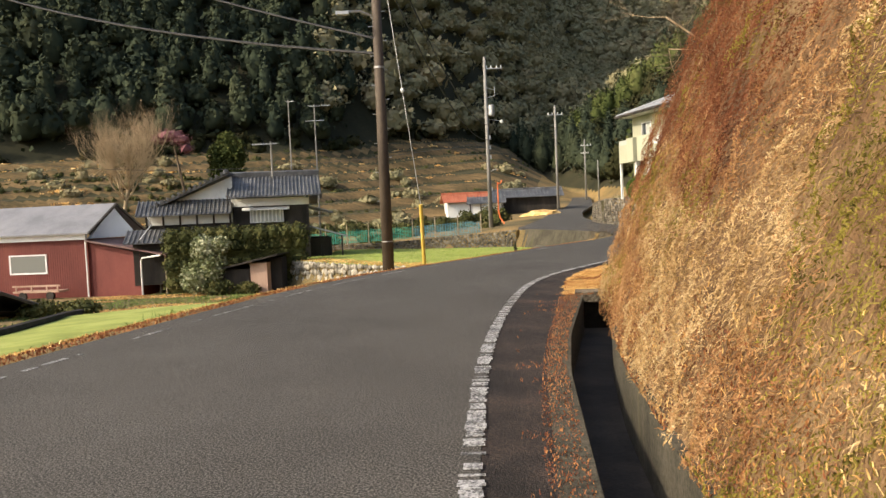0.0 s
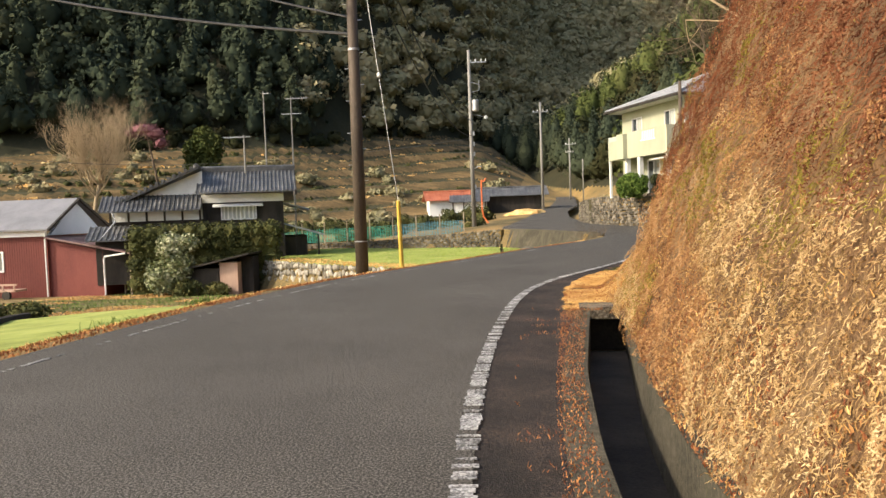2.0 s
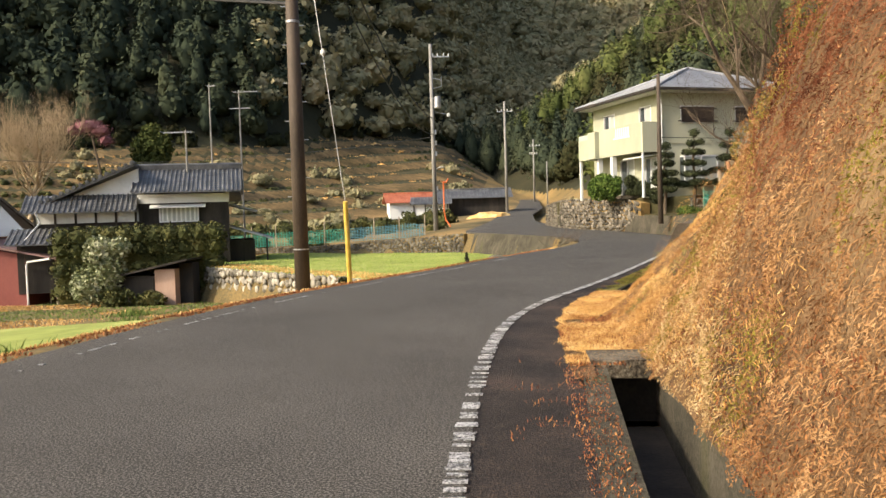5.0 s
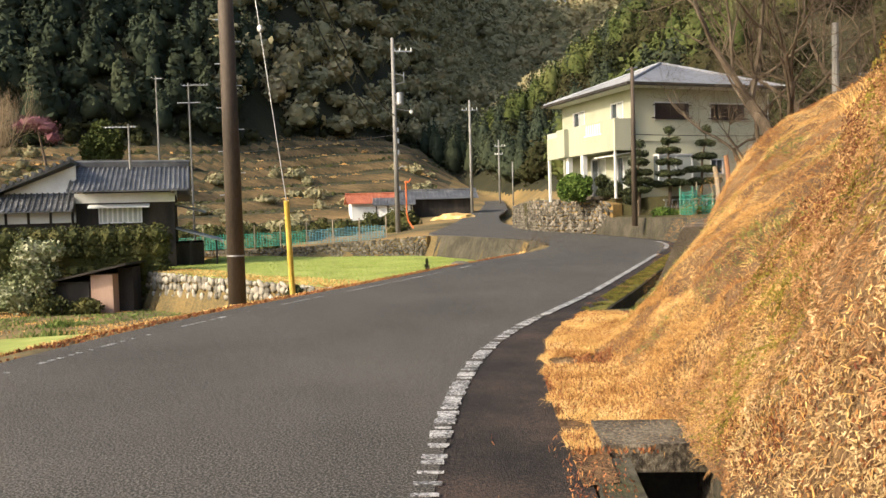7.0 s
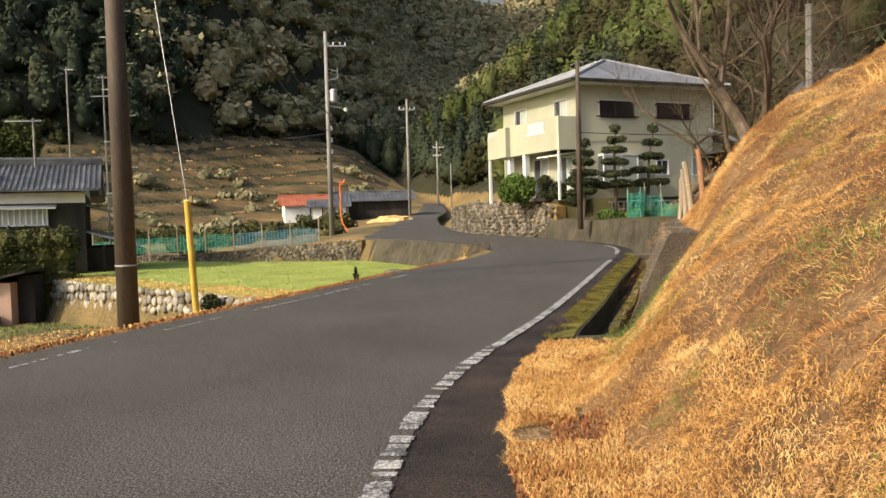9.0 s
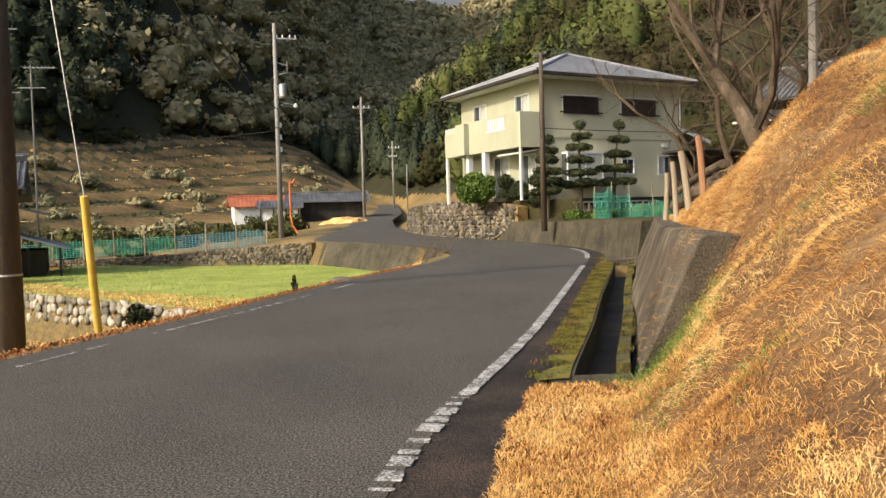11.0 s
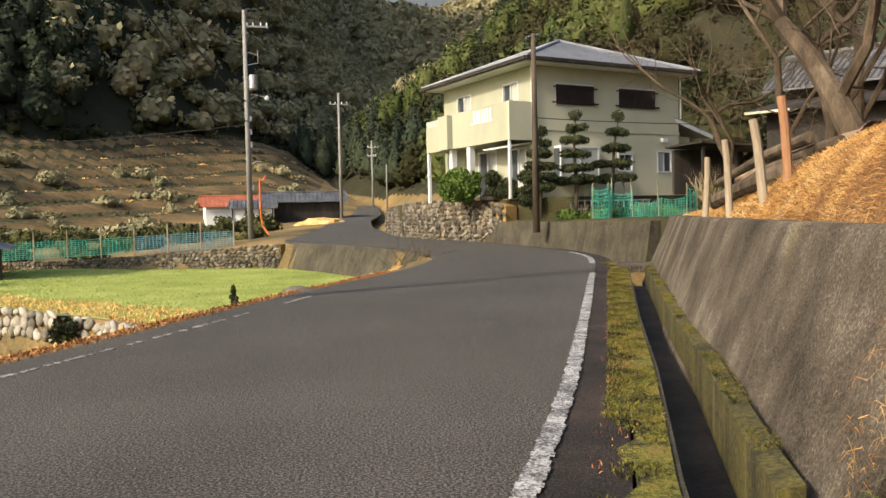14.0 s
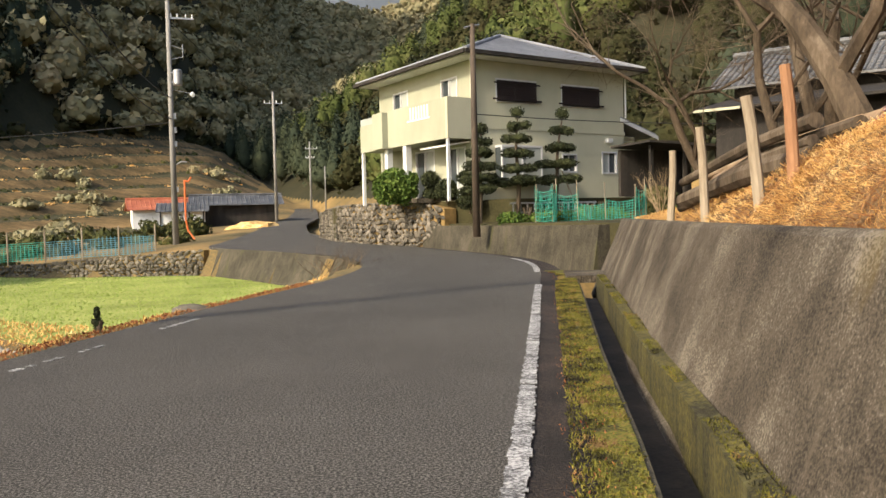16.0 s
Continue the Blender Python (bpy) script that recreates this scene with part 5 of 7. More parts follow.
# hip roof
ex0, ex1, ey0, ey1, ez = -0.8, 8.05, -0.75, 7.5, 5.2
ra, rb, rz_ = (3.65, 3.1), (3.65, 3.7), 6.85
s = Shape()
c = [(ex0, ey0, ez), (ex1, ey0, ez), (ex1, ey1, ez), (ex0, ey1, ez)]
t1, t2 = (*ra, rz_), (*rb, rz_)
for poly in ([c[0], c[1], t1], [c[1], c[2], t2, t1], [c[2], c[3], t2], [c[3], c[0], t1, t2]):
    s.sheet(poly, 0.05)
put("roof", s, TILE_GREY, house, "blue-grey slate hip roof")
# courses of slates, as slim raised strips
s = Shape()
for (a, b, t_a, t_b) in ((c[0], c[1], t1, t1), (c[3], c[0], t2, t1)):
    for i in range(1, 17):
        q = i / 17
        p0 = [a[j] + (t_a[j] - a[j]) * q for j in range(3)]
        p1 = [b[j] + (t_b[j] - b[j]) * q for j in range(3)]
        s.tube([(p0[0], p0[1], p0[2] + 0.008), (p1[0], p1[1], p1[2] + 0.008)], 0.014, 4)
tagged(put("slate_course", s, TILE_GREY, house), kind="stuff")
for a, b in ((c[0], t1), (c[1], t1), (c[2], t2), (c[3], t2), (t1, t2)):
    put("ridge_cap", Shape().tube([(a[0], a[1], a[2] + 0.03), (b[0], b[1], b[2] + 0.03)], 0.07, 8), TILE_GREY, house)
for a, b in zip(c, c[1:] + c[:1]):
    put("gutter", beam(Shape(), (3.6 + (a[0] - 3.6) * 1.012, 3.4 + (a[1] - 3.4) * 1.012, a[2] - 0.06), (3.6 + (b[0] - 3.6) * 1.012, 3.4 + (b[1] - 3.4) * 1.012, b[2] - 0.06), 0.13), WOOD_DARK, house, "dark brown gutter along the eaves")
put("soffit", Shape().box((ex0 + 0.1, ey0 + 0.1, 5.06), (ex1 - 0.1, ey1 - 0.1, 5.11)), WHITE, house)
put("downpipe", Shape().tube([(-0.5, -0.6, 5.05), (-0.08, -0.06, 4.75), (-0.06, -0.05, 0)], 0.04, 8), WHITE, house, "white downpipe at the corner")
put("downpipe", Shape().tube([(7.62, -0.05, 5.0), (7.62, -0.05, 3.3)], 0.035, 8), WHITE, house)
put("vent_hood", Shape().box((6.5, -0.16, 2.28), (6.78, -0.003, 2.44)), WHITE, house)


def front_window(x0, x1, z0, z1, name="window", shut=False, frosted=False):
    e = put(name, Shape().box((x0, -0.03, z0), (x0 + 0.06, 0.1, z1)).box((x1 - 0.06, -0.03, z0), (x1, 0.1, z1)).box((x0 + 0.06, -0.03, z1 - 0.06), (x1 - 0.06, 0.1, z1)).box((x0 + 0.06, -0.03, z0), (x1 - 0.06, 0.1, z0 + 0.06)), ALU, house, "white aluminium window frame")
    mid = (x0 + x1) / 2
    put("pane", Shape().box((x0 + 0.06, 0.05, z0 + 0.06), (mid, 0.06, z1 - 0.06)), GLASS_FROST if frosted else GLASS, e)
    put("pane", Shape().box((mid, 0.07, z0 + 0.06), (x1 - 0.06, 0.08, z1 - 0.06)), GLASS, e)
    put("mullion", Shape().box((mid - 0.03, 0.03, z0 + 0.06), (mid + 0.03, 0.049, z1 - 0.06)), ALU, e)
    if shut:
        for k in range(9):
            z = z0 + 0.03 + k * (z1 - z0 - 0.1) / 9
            put("shutter_slat", Shape().box((x0 + 0.03, -0.075, z), (x1 - 0.03, -0.045, z + (z1 - z0 - 0.1) / 9 * 0.9)), SHUTTER, e)
        put("rail", Shape().box((x0 - 0.18, -0.12, z0 + 0.06), (x1 + 0.18, -0.085, z0 + 0.12)), SHUTTER, e, "dark rail")
        put("rail", Shape().box((x0 - 0.12, -0.12, z1 - 0.2), (x1 + 0.12, -0.085, z1 - 0.15)), SHUTTER, e, "dark rail")
    return e


front_window(*FW[0], shut=True)
front_window(*FW[1], shut=True)
front_window(*FW[3])
front_window(*FW[4], frosted=True)
x0, x1, z0, z1 = FW[2]
bay = put("bay_window", Shape().box((x0, -0.42, z0 - 0.1), (x1, -0.003, z0)).box((x0, -0.42, z1), (x1, -0.003, z1 + 0.08)).box((x0, -0.42, z0), (x0 + 0.07, -0.35, z1)).box((x1 - 0.07, -0.42, z0), (x1, -0.35, z1)).box(((x0 + x1) / 2 - 0.03, -0.42, z0), ((x0 + x1) / 2 + 0.03, -0.36, z1)), ALU, house, "white projecting bay window")
put("pane", Shape().box((x0 + 0.07, -0.40, z0), ((x0 + x1) / 2 - 0.03, -0.39, z1)), GLASS_FROST, bay)
put("pane", Shape().box(((x0 + x1) / 2 + 0.03, -0.40, z0), (x1 - 0.07, -0.39, z1)), GLASS_FROST, bay)
put("pane", Shape().box((x0 + 0.02, -0.35, z0), (x0 + 0.03, 0, z1)), GLASS, bay)
put("pane", Shape().box((x1 - 0.03, -0.35, z0), (x1 - 0.02, 0, z1)), GLASS, bay)
# side windows and doors
for (a, b, z0, z1) in WW:
    e = put("window", Shape().box((-0.02, a, z0), (0.1, a + 0.06, z1)).box((-0.02, b - 0.06, z0), (0.1, b, z1)).box((-0.02, a + 0.06, z1 - 0.06), (0.1, b - 0.06, z1)).box((-0.02, (a + b) / 2 - 0.03, z0), (0.08, (a + b) / 2 + 0.03, z1 - 0.06)), ALU, house, "white aluminium sliding window")
    put("pane", Shape().box((0.05, a + 0.06, z0), (0.06, (a + b) / 2 - 0.03, z1 - 0.06)), GLASS_FROST, e)
    put("pane", Shape().box((0.05, (a + b) / 2 + 0.03, z0), (0.06, b - 0.06, z1 - 0.06)), GLASS, e)
# balcony
bx, by0, by1, bz0, bz1 = -1.12, -0.02, 6.55, 2.22, 3.65
balc = put("balcony", Shape().box((bx, by0, bz0), (-0.003, by1, bz0 + 0.16)), STUCCO_SUN_SIDE, house, "cream balcony on slim columns")
# sunny face takes the darkened stucco tone, the front end the plain one
put("parapet", Shape().box((bx - 0.02, by0 + 0.1, bz0 - 0.02), (bx + 0.10, 4.9, bz1)).box((bx - 0.28, 4.2, bz0 - 0.03), (bx - 0.022, 5.0, bz1 - 0.05)).box((bx - 0.02, 4.9, bz0 - 0.02), (bx + 0.1, by1, bz1 - 0.35)), STUCCO_SUN_SIDE, balc)
put("parapet", Shape().box((bx - 0.02, by0 - 0.04, bz0 - 0.02), (-0.003, by0 + 0.098, bz1)), STUCCO, balc)
put("rail", Shape().box((bx, 4.95, bz1 - 0.36), (bx + 0.05, by1, bz1 - 0.08)), GLASS_FROST, balc, "frosted balcony rail")
s = Shape()
for i in range(7):
    s.box((bx - 0.022, 1.2 + i * 0.2, bz1 - 0.55), (bx - 0.018, 1.3 + i * 0.2, bz1 - 0.1))
s.box((bx - 0.03, 1.1, bz1 - 0.62), (bx - 0.02, 2.7, bz1 - 0.56))
put("parapet_grille", s, WHITE, balc)
for y, w in ((0.03, 0.09), (2.9, 0.24), (4.35, 0.24), (6.45, 0.12)):
    put("column", Shape().box((bx + 0.02, y, 0), (bx + 0.02 + w, y + w, bz0 - 0.022)), WHITE, balc, "white square column")
put("porch_step", Shape().box((-1.1, 2.2, 0), (-0.003, 4.4, 0.16)), CONC, house)
put("canopy", Shape().sheet([(-0.9, 0.2, 2.02), (-0.003, 0.2, 2.16), (-0.003, 2.2, 2.16), (-0.9, 2.2, 2.02)], 0.06), WHITE, house)

# ---- garden in front of the pale house ----
def niwaki(x, y, z, h, seed, lean, pads):
    e = empty("cloud_pruned_pine", pose(x, y, z))
    tagged(e, "cloud-pruned dark green garden tree with layered pads", "tree")
    r = R(seed)
    s = Shape()
    top = Vector((lean, 0, h * 0.95))
    s.tube([(0, 0, -0.1), (lean * 0.2 + 0.05, 0, h * 0.3), (lean * 0.6 - 0.05, 0, h * 0.65), tuple(top)], [0.085, 0.07, 0.05, 0.025], 8)
    blobs = []
    for i in range(pads):
        q = 0.34 + 0.66 * i / (pads - 1)
        wide = (0.72 - 0.44 * (q - 0.34) / 0.66) * r.uniform(0.88, 1.1) * h / 3.2
        zz = h * q
        if i == pads - 1:
            blobs.append(((lean * q, 0, zz), (0.24, 0.22, 0.2)))
            continue
        for k in range(3):
            a = i * 1.3 + k * 2.1 + seed
            cx, cy = lean * q + math.cos(a) * wide * 0.62, math.sin(a) * wide * 0.5
            z1_ = zz + r.uniform(-0.06, 0.06)
            blobs.append(((cx, cy, z1_), (wide * 0.60, wide * 0.56, 0.155)))
            s.tube([(lean * q, 0, zz - 0.14), (cx, cy, z1_ - 0.04)], 0.022, 5)
    put("trunk", s, BARK, e)
    leafy("foliage", e, GARDEN_LEAF, blobs, 5200, 0.034, seed)
    return e


niwaki(6.55, 43.6, 1.0, 3.0, 3, 0.12, 6)
niwaki(7.95, 43.9, 1.1, 3.5, 5, 0.05, 6)
nt_ = niwaki(9.35, 44.3, 1.15, 3.45, 8, 0.35, 5)
put("stake", Shape().tube([(0.9, 0, 0), (0.3, 0, 1.5)], 0.025, 5), WOOD_POST, nt_)
put("stake", Shape().tube([(-0.3, 0.2, 0), (0.15, 0, 1.2)], 0.025, 5), WOOD_POST, nt_)


def bush(name, x, y, z, blobs, material, n, size, seed, label, trunk=0.0):
    e = empty(name, pose(x, y, z))
    tagged(e, label, "bush")
    if trunk:
        put("trunk", Shape().tube([(0, 0, -0.1), (0.03, 0, trunk)], [0.05, 0.035], 6), BARK, e)
    else:
        s = Shape()
        for i in range(5):
            a = i * 1.26
            s.tube([(0, 0, -0.1), (0.15 * math.cos(a), 0.15 * math.sin(a), 0.5)], 0.02, 4)
        put("stems", s, BARK, e)
    leafy("foliage", e, material, blobs, n, size, seed)
    return e


bush("evergreen_shrub", 4.35, 48.3, 1.72, [((-0.3, 0, 0.55), (0.55, 0.5, 0.6)), ((0.35, 0, 0.5), (0.5, 0.5, 0.55)), ((0.0, 0.1, 0.95), (0.5, 0.45, 0.4)), ((0.6, 0, 0.9), (0.3, 0.3, 0.3))], BRIGHT_LEAF, 3800, 0.06, 101, "bright green shrub on the stone wall's edge")
bush("round_bush", 5.65, 48.0, 1.74, [((0, 0, 0.85), (0.33, 0.33, 0.33)), ((0.05, 0, 0.3), (0.3, 0.3, 0.28))], GARDEN_LEAF, 1400, 0.045, 102, "clipped dark green bush in two balls", 0.6)
bush("round_bush", 6.15, 47.2, 1.74, [((0, 0, 0.42), (0.42, 0.4, 0.4))], GARDEN_LEAF, 1300, 0.045, 103, "clipped dark round bush")
bush("round_bush", 6.75, 45.9, 1.35, [((0, 0, 1.2), (0.45, 0.4, 0.3)), ((0.2, 0, 0.85), (0.3, 0.3, 0.2)), ((-0.1, 0, 0.4), (0.4, 0.35, 0.35))], GARDEN_LEAF, 1900, 0.045, 104, "clipped dark bush with a rounded crown", 1.0)
bush("wild_shrub", 11.9, 41.5, 1.15, [((0, 0, 0.4), (0.6, 0.5, 0.4))], HEDGE_LEAF, 700, 0.05, 105, "loose olive shrub at the garden's end")
bush("wild_shrub", 9.6, 41.6, 0.95, [((-1.0, 0, 0.1), (0.7, 0.4, 0.2)), ((0.6, 0.3, 0.1), (0.8, 0.4, 0.16))], BRIGHT_LEAF, 1300, 0.05, 106, "low green plants in the garden bed")
for i, (x, y, z) in enumerate(((7.9, 42.6, 0.9), (9.3, 43.6, 1.0), (10.7, 43.2, 1.05), (12.0, 40.4, 1.0), (11.2, 37.6, 0.95))):
    bush("wild_shrub", x, y, z, [((-0.5, 0, 0.12), (0.5, 0.35, 0.24)), ((0.3, 0.1, 0.1), (0.55, 0.35, 0.2))], HEDGE_LEAF if i % 2 else BRIGHT_LEAF, 700, 0.05, 210 + i, "low leafy weeds in the garden bed")
tw = empty("bare_shrub", pose(10.4, 38.3, 1.05))
tagged(tw, "thin bare shrub with reddish twigs", "shrub")
s = Shape()
r = R(107)
for i in range(12):
    a = r.uniform(0, 6.28)
    branches(s, (0, 0, -0.1), (math.cos(a) * 0.35, math.sin(a) * 0.35, 1), 0.75, 0.014, 2, r, 0.3, 0.4)
put("stems", s, TWIG, tw)

fence = empty("net_fence", pose(0, 0, 0))
tagged(fence, "green garden net hung on bamboo stakes", "fence")
r = R(110)
fp = [(7.75, 41.2), (8.1, 40.6), (8.5, 41.4), (9.0, 40.9), (9.6, 40.2), (10.3, 39.7), (10.9, 40.3)]
for (x, y) in fp:
    put("stake", Shape().tube([(x, y, 0.85), (x + r.uniform(-0.05, 0.05), y, 2.05 + r.uniform(-0.2, 0.25))], 0.016, 5), WOOD_POST, fence)
for i in range(len(fp) - 1):
    a, b = fp[i], fp[i + 1]
    s = Shape()
    hgt = [1.0, 1.05, 0.85, 0.5, 0.6, 0.95][i]
    for k in range(11):
        q = k / 10
        x, y = a[0] + (b[0] - a[0]) * q, a[1] + (b[1] - a[1]) * q + 0.04 * math.sin(k * 1.7)
        s.tube([(x, y, 0.92), (x + 0.03 * math.sin(k), y, 1.0 + hgt * (1 - 0.25 * math.sin(q * 3.14)))], 0.011, 4)
    for k in range(8):
        z = 0.98 + hgt * k / 8
        s.tube([(a[0], a[1], z), ((a[0] + b[0]) / 2, (a[1] + b[1]) / 2 + 0.03, z - 0.05), (b[0], b[1], z)], 0.010, 4)
    put("net", s, NET_GREEN, fence)
lad = empty("ladder", pose(9.6, 45.0, 1.22, 0, 0, 20))
tagged(lad, "pale ladder lying on its side before the house wall", "ladder")
put("rail", Shape().box((-1.9, -0.03, 0.32), (1.9, 0.03, 0.38)), ALU, lad)
put("rail", Shape().box((-1.9, -0.03, 0.0), (1.9, 0.03, 0.06)), ALU, lad)
for i in range(13):
    put("rung", Shape().box((-1.8 + i * 0.3, -0.02, 0.06), (-1.76 + i * 0.3, 0.02, 0.32)), ALU, lad)

# ---- woodpile, posts and old roof above the retaining wall ----
def post(x, y, z, h, w, material, tx, ty, label):
    e = put("wooden_post", Shape().tube([(0, 0, -0.3), (0.01, 0, h * 0.6), (0, 0.01, h)], [w, w * 0.96, w * 0.9], 9), material, m=pose(x, y, z, tx, ty, 0))
    tagged(e, label, "post", "posts beside the woodpile")


POSTS = [(5.15, 26.9, 1.19, 0.66, 0.045, WOOD_POST, 0, 3, "short weathered wooden post"), (4.72, 25.3, 1.27, 0.68, 0.045, WOOD_POST, 0, -3, "short weathered wooden post leaning"),
         (4.22, 23.55, 1.37, 0.62, 0.048, WOOD_POST, 0, -7, "grey-brown weathered wooden post leaning"), (4.30, 23.2, 1.39, 0.77, 0.046, WOOD_ORANGE, 0, -4, "new orange-brown wooden post")]
for q in POSTS:
    post(*q)
pile = empty("log_pile", pose(5.25, 24.8, 1.26, 0, 0, -100))
tagged(pile, "stack of long logs and poles beside the slope", "log pile")
r = R(120)
for i in range(15):
    z = 0.03 + 0.07 * (i // 3) + r.uniform(0, 0.04)
    y = -0.25 + 0.26 * (i % 3) + r.uniform(-0.07, 0.07)
    rad = r.uniform(0.035, 0.07) if i % 5 else 0.11
    x = r.uniform(-0.4, 0.4)
    put("log", Shape().tube([(-1.9 + x, y, z + r.uniform(-0.25, 0.0)), (0, y, z + 0.12), (1.6 + x, y + r.uniform(-0.1, 0.1), z + 0.2)], [rad * 0.8, rad, rad * 1.05], 9), WOOD_LOG if i % 3 else BARK, pile)
tarp = empty("striped_tarp", pose(5.05, 23.5, 1.36))
tagged(tarp, "dark red and pale striped corrugated sheet over the log pile", "tarpaulin")


def fold(q, a, b, c):
    return Vector(a) * (1 - q) ** 2 + Vector(b) * 2 * q * (1 - q) + Vector(c) * q * q


def sheet_point(q, u):
    near = fold(q, (-0.40, -0.82, 0.16), (-0.22, -0.60, 0.72), (0.45, -0.30, 0.42))
    far = fold(q, (-0.06, 0.55, 0.28), (0.02, 0.75, 0.52), (0.4, 0.9, 0.35))
    return near.lerp(far, u) + Vector((0, 0, -0.05 * math.sin(u * 3.14) + 0.015 * math.sin(u * 9 + q * 5)))


for k in range(26):
    s = Shape()
    for i in range(9):
        u = i / 8
        p0, p1, p2 = (sheet_point((k + o) / 26, u) for o in (0, 0.5, 1))
        s.v += [tuple(p0), tuple(p1 + Vector((-0.008, -0.008, 0.012))), tuple(p2), tuple(p1 - Vector((0, 0, 0.006)))]
    for i in range(8):
        for j in range(4):
            s.f.append((i * 4 + j, i * 4 + (j + 1) % 4, i * 4 + 4 + (j + 1) % 4, i * 4 + 4 + j))
    put("stripe", s, TARP if k % 2 else TARP_PALE, tarp)
barn = empty("old_barn", pose(14.9, 44.0, 1.6, 0, 0, -49))
tagged(barn, "old dark wooden barn with a grey tiled roof", "barn")
put("wall", Shape().box((0.8, 0.5, 0), (8.6, 4.6, 3.75)), WOOD_DARK, barn)
put("pent_roof", Shape().sheet([(0.7, -3.1, 2.72), (9.4, -3.1, 2.72), (9.4, 0.6, 3.45), (0.7, 0.6, 3.45)], 0.08), WOOD_DARK, barn, "dark lower pent roof")
put("fascia", Shape().box((0.75, -3.16, 2.62), (2.2, -3.11, 2.70)), STUCCO, barn, "pale eave board")
put("front_wall", Shape().box((1.2, -2.4, 0), (8.8, -2.25, 2.78)), WOOD_DARK, barn)


def tiled_roof(parent, x0, x1, y0, z0, y1, z1, n, material, label="", thick=0.07, step=8):
    """A slope of pan tiles: a plate with raised rolls running up it and courses across."""
    o = put("roof", Shape().sheet([(x0, y0, z0), (x1, y0, z0), (x1, y1, z1), (x0, y1, z1)] if y1 > y0 else [(x1, y0, z0), (x0, y0, z0), (x0, y1, z1), (x1, y1, z1)], thick), material, parent, label)
    s = Shape()
    for i in range(n + 1):
        x = x0 + (x1 - x0) * i / n
        s.tube([(x, y0, z0 + 0.015), (x, y1, z1 + 0.015)], 0.05, 6)
    for j in range(1, step):
        q = j / step
        y, z = y0 + (y1 - y0) * q, z0 + (z1 - z0) * q
        s.tube([(x0, y, z + 0.005), (x1, y, z + 0.005)], 0.022, 4)
    tagged(put("roof_tile", s, material, o), kind="stuff")
    return o


tiled_roof(barn, 0.2, 9.4, -0.2, 3.75, 2.4, 5.15, 44, TILE_DARK, "weathered dark grey pan tiles", step=12)
tiled_roof(barn, 0.2, 9.4, 5.0, 3.75, 2.4, 5.15, 20, TILE_DARK)
put("ridge", Shape().tube([(0.15, 2.4, 5.24), (9.45, 2.4, 5.24)], 0.13, 8), TILE_DARK, barn)
put("gable", Shape().add([(0.8, 0.5, 3.75), (0.8, 4.6, 3.75), (0.8, 2.4, 5.0), (0.92, 0.5, 3.75), (0.92, 4.6, 3.75), (0.92, 2.4, 5.0)], [(0, 2, 1), (3, 4, 5), (0, 3, 5, 2), (2, 5, 4, 1)]), WOOD_DARK, barn)
shack = empty("lean_to_shed", pose(12.5, 42.5, 1.7, 0, 0, 10))
tagged(shack, "dark open lean-to shed beside the house", "shed")
put("roof", Shape().sheet([(-0.9, -0.6, 1.75), (2.4, -0.6, 1.6), (2.4, 1.7, 1.6), (-0.9, 1.7, 1.75)], 0.08), WOOD_DARK, shack)
for x in (-0.6, 0.7, 2.0):
    put("post", Shape().box((x, -0.2, 0), (x + 0.1, -0.1, 1.6)), WOOD_DARK, shack)
put("back_wall", Shape().box((-0.7, 1.4, 0), (2.2, 1.55, 1.6)), WOOD_DARK, shack)


def bare_tree(name, x, y, z, h, rad, seed, label, depth=5, lean=(0, 0, 1), material=BARK, twigs=3, up=0.2, sp=0.6, forks=3):
    e = empty(name, pose(x, y, z))
    tagged(e, label, "tree")
    r = R(seed)
    s = Shape()
    d = Vector(lean).normalized()
    pts, p = [Vector((0, 0, -0.3))], Vector((0, 0, -0.3))
    for i in range(4):
        d = (d + Vector(r.normal(scale=0.13, size=3))).normalized()
        p = p + d * h * 0.1
        pts.append(p.copy())
    s.tube([tuple(q) for q in pts], [rad * (1.25 - 0.13 * i) for i in range(5)], 10, False)
    put("trunk", s, material, e)
    s = Shape()
    for i in range(forks):
        q = pts[-1] if i < 2 else pts[2 + i % 2]
        a = i * 6.283 / forks + r.uniform(0, 1)
        branches(s, q, (math.cos(a) * sp, math.sin(a) * sp, 0.75), h * 0.32, rad * 0.55, depth - 1, r, up, sp, twigs, 0.72)
    put("branch_crown", s, material, e)
    return e


bare_tree("bare_persimmon_tree", 5.85, 24.1, 1.4, 6.4, 0.135, 131, "old bare persimmon tree with crooked limbs on the slope", 6, (-0.15, 0.05, 1), BARK, 4)
bare_tree("bare_persimmon_tree", 6.1, 25.8, 1.4, 5.0, 0.055, 132, "bare persimmon tree with a spreading crown", 6, (-0.2, 0, 1), BARK, 4)
bare_tree("bare_persimmon_tree", 6.85, 28.8, 1.35, 4.4, 0.065, 133, "bare grey-brown garden tree with fine twigs", 6, (-0.15, 0, 1), BARK, 4, 0.15, 0.8)
bare_tree("bare_persimmon_tree", 7.4, 27.4, 1.4, 6.2, 0.09, 136, "bare persimmon tree behind the log pile", 6, (-0.25, 0, 1), BARK, 4, 0.12, 0.75)
bare_tree("bare_tree", 9.4, 29.5, 1.4, 7.5, 0.11, 137, "tall bare tree beside the barn", 6, (-0.1, 0, 1), BARK, 4, 0.15, 0.7)
bare_tree("bare_tree", 8.2, 22.6, 2.0, 7.0, 0.13, 134, "bare tree on the crest of the slope", 5, (-0.1, 0, 1), BARK, 4)
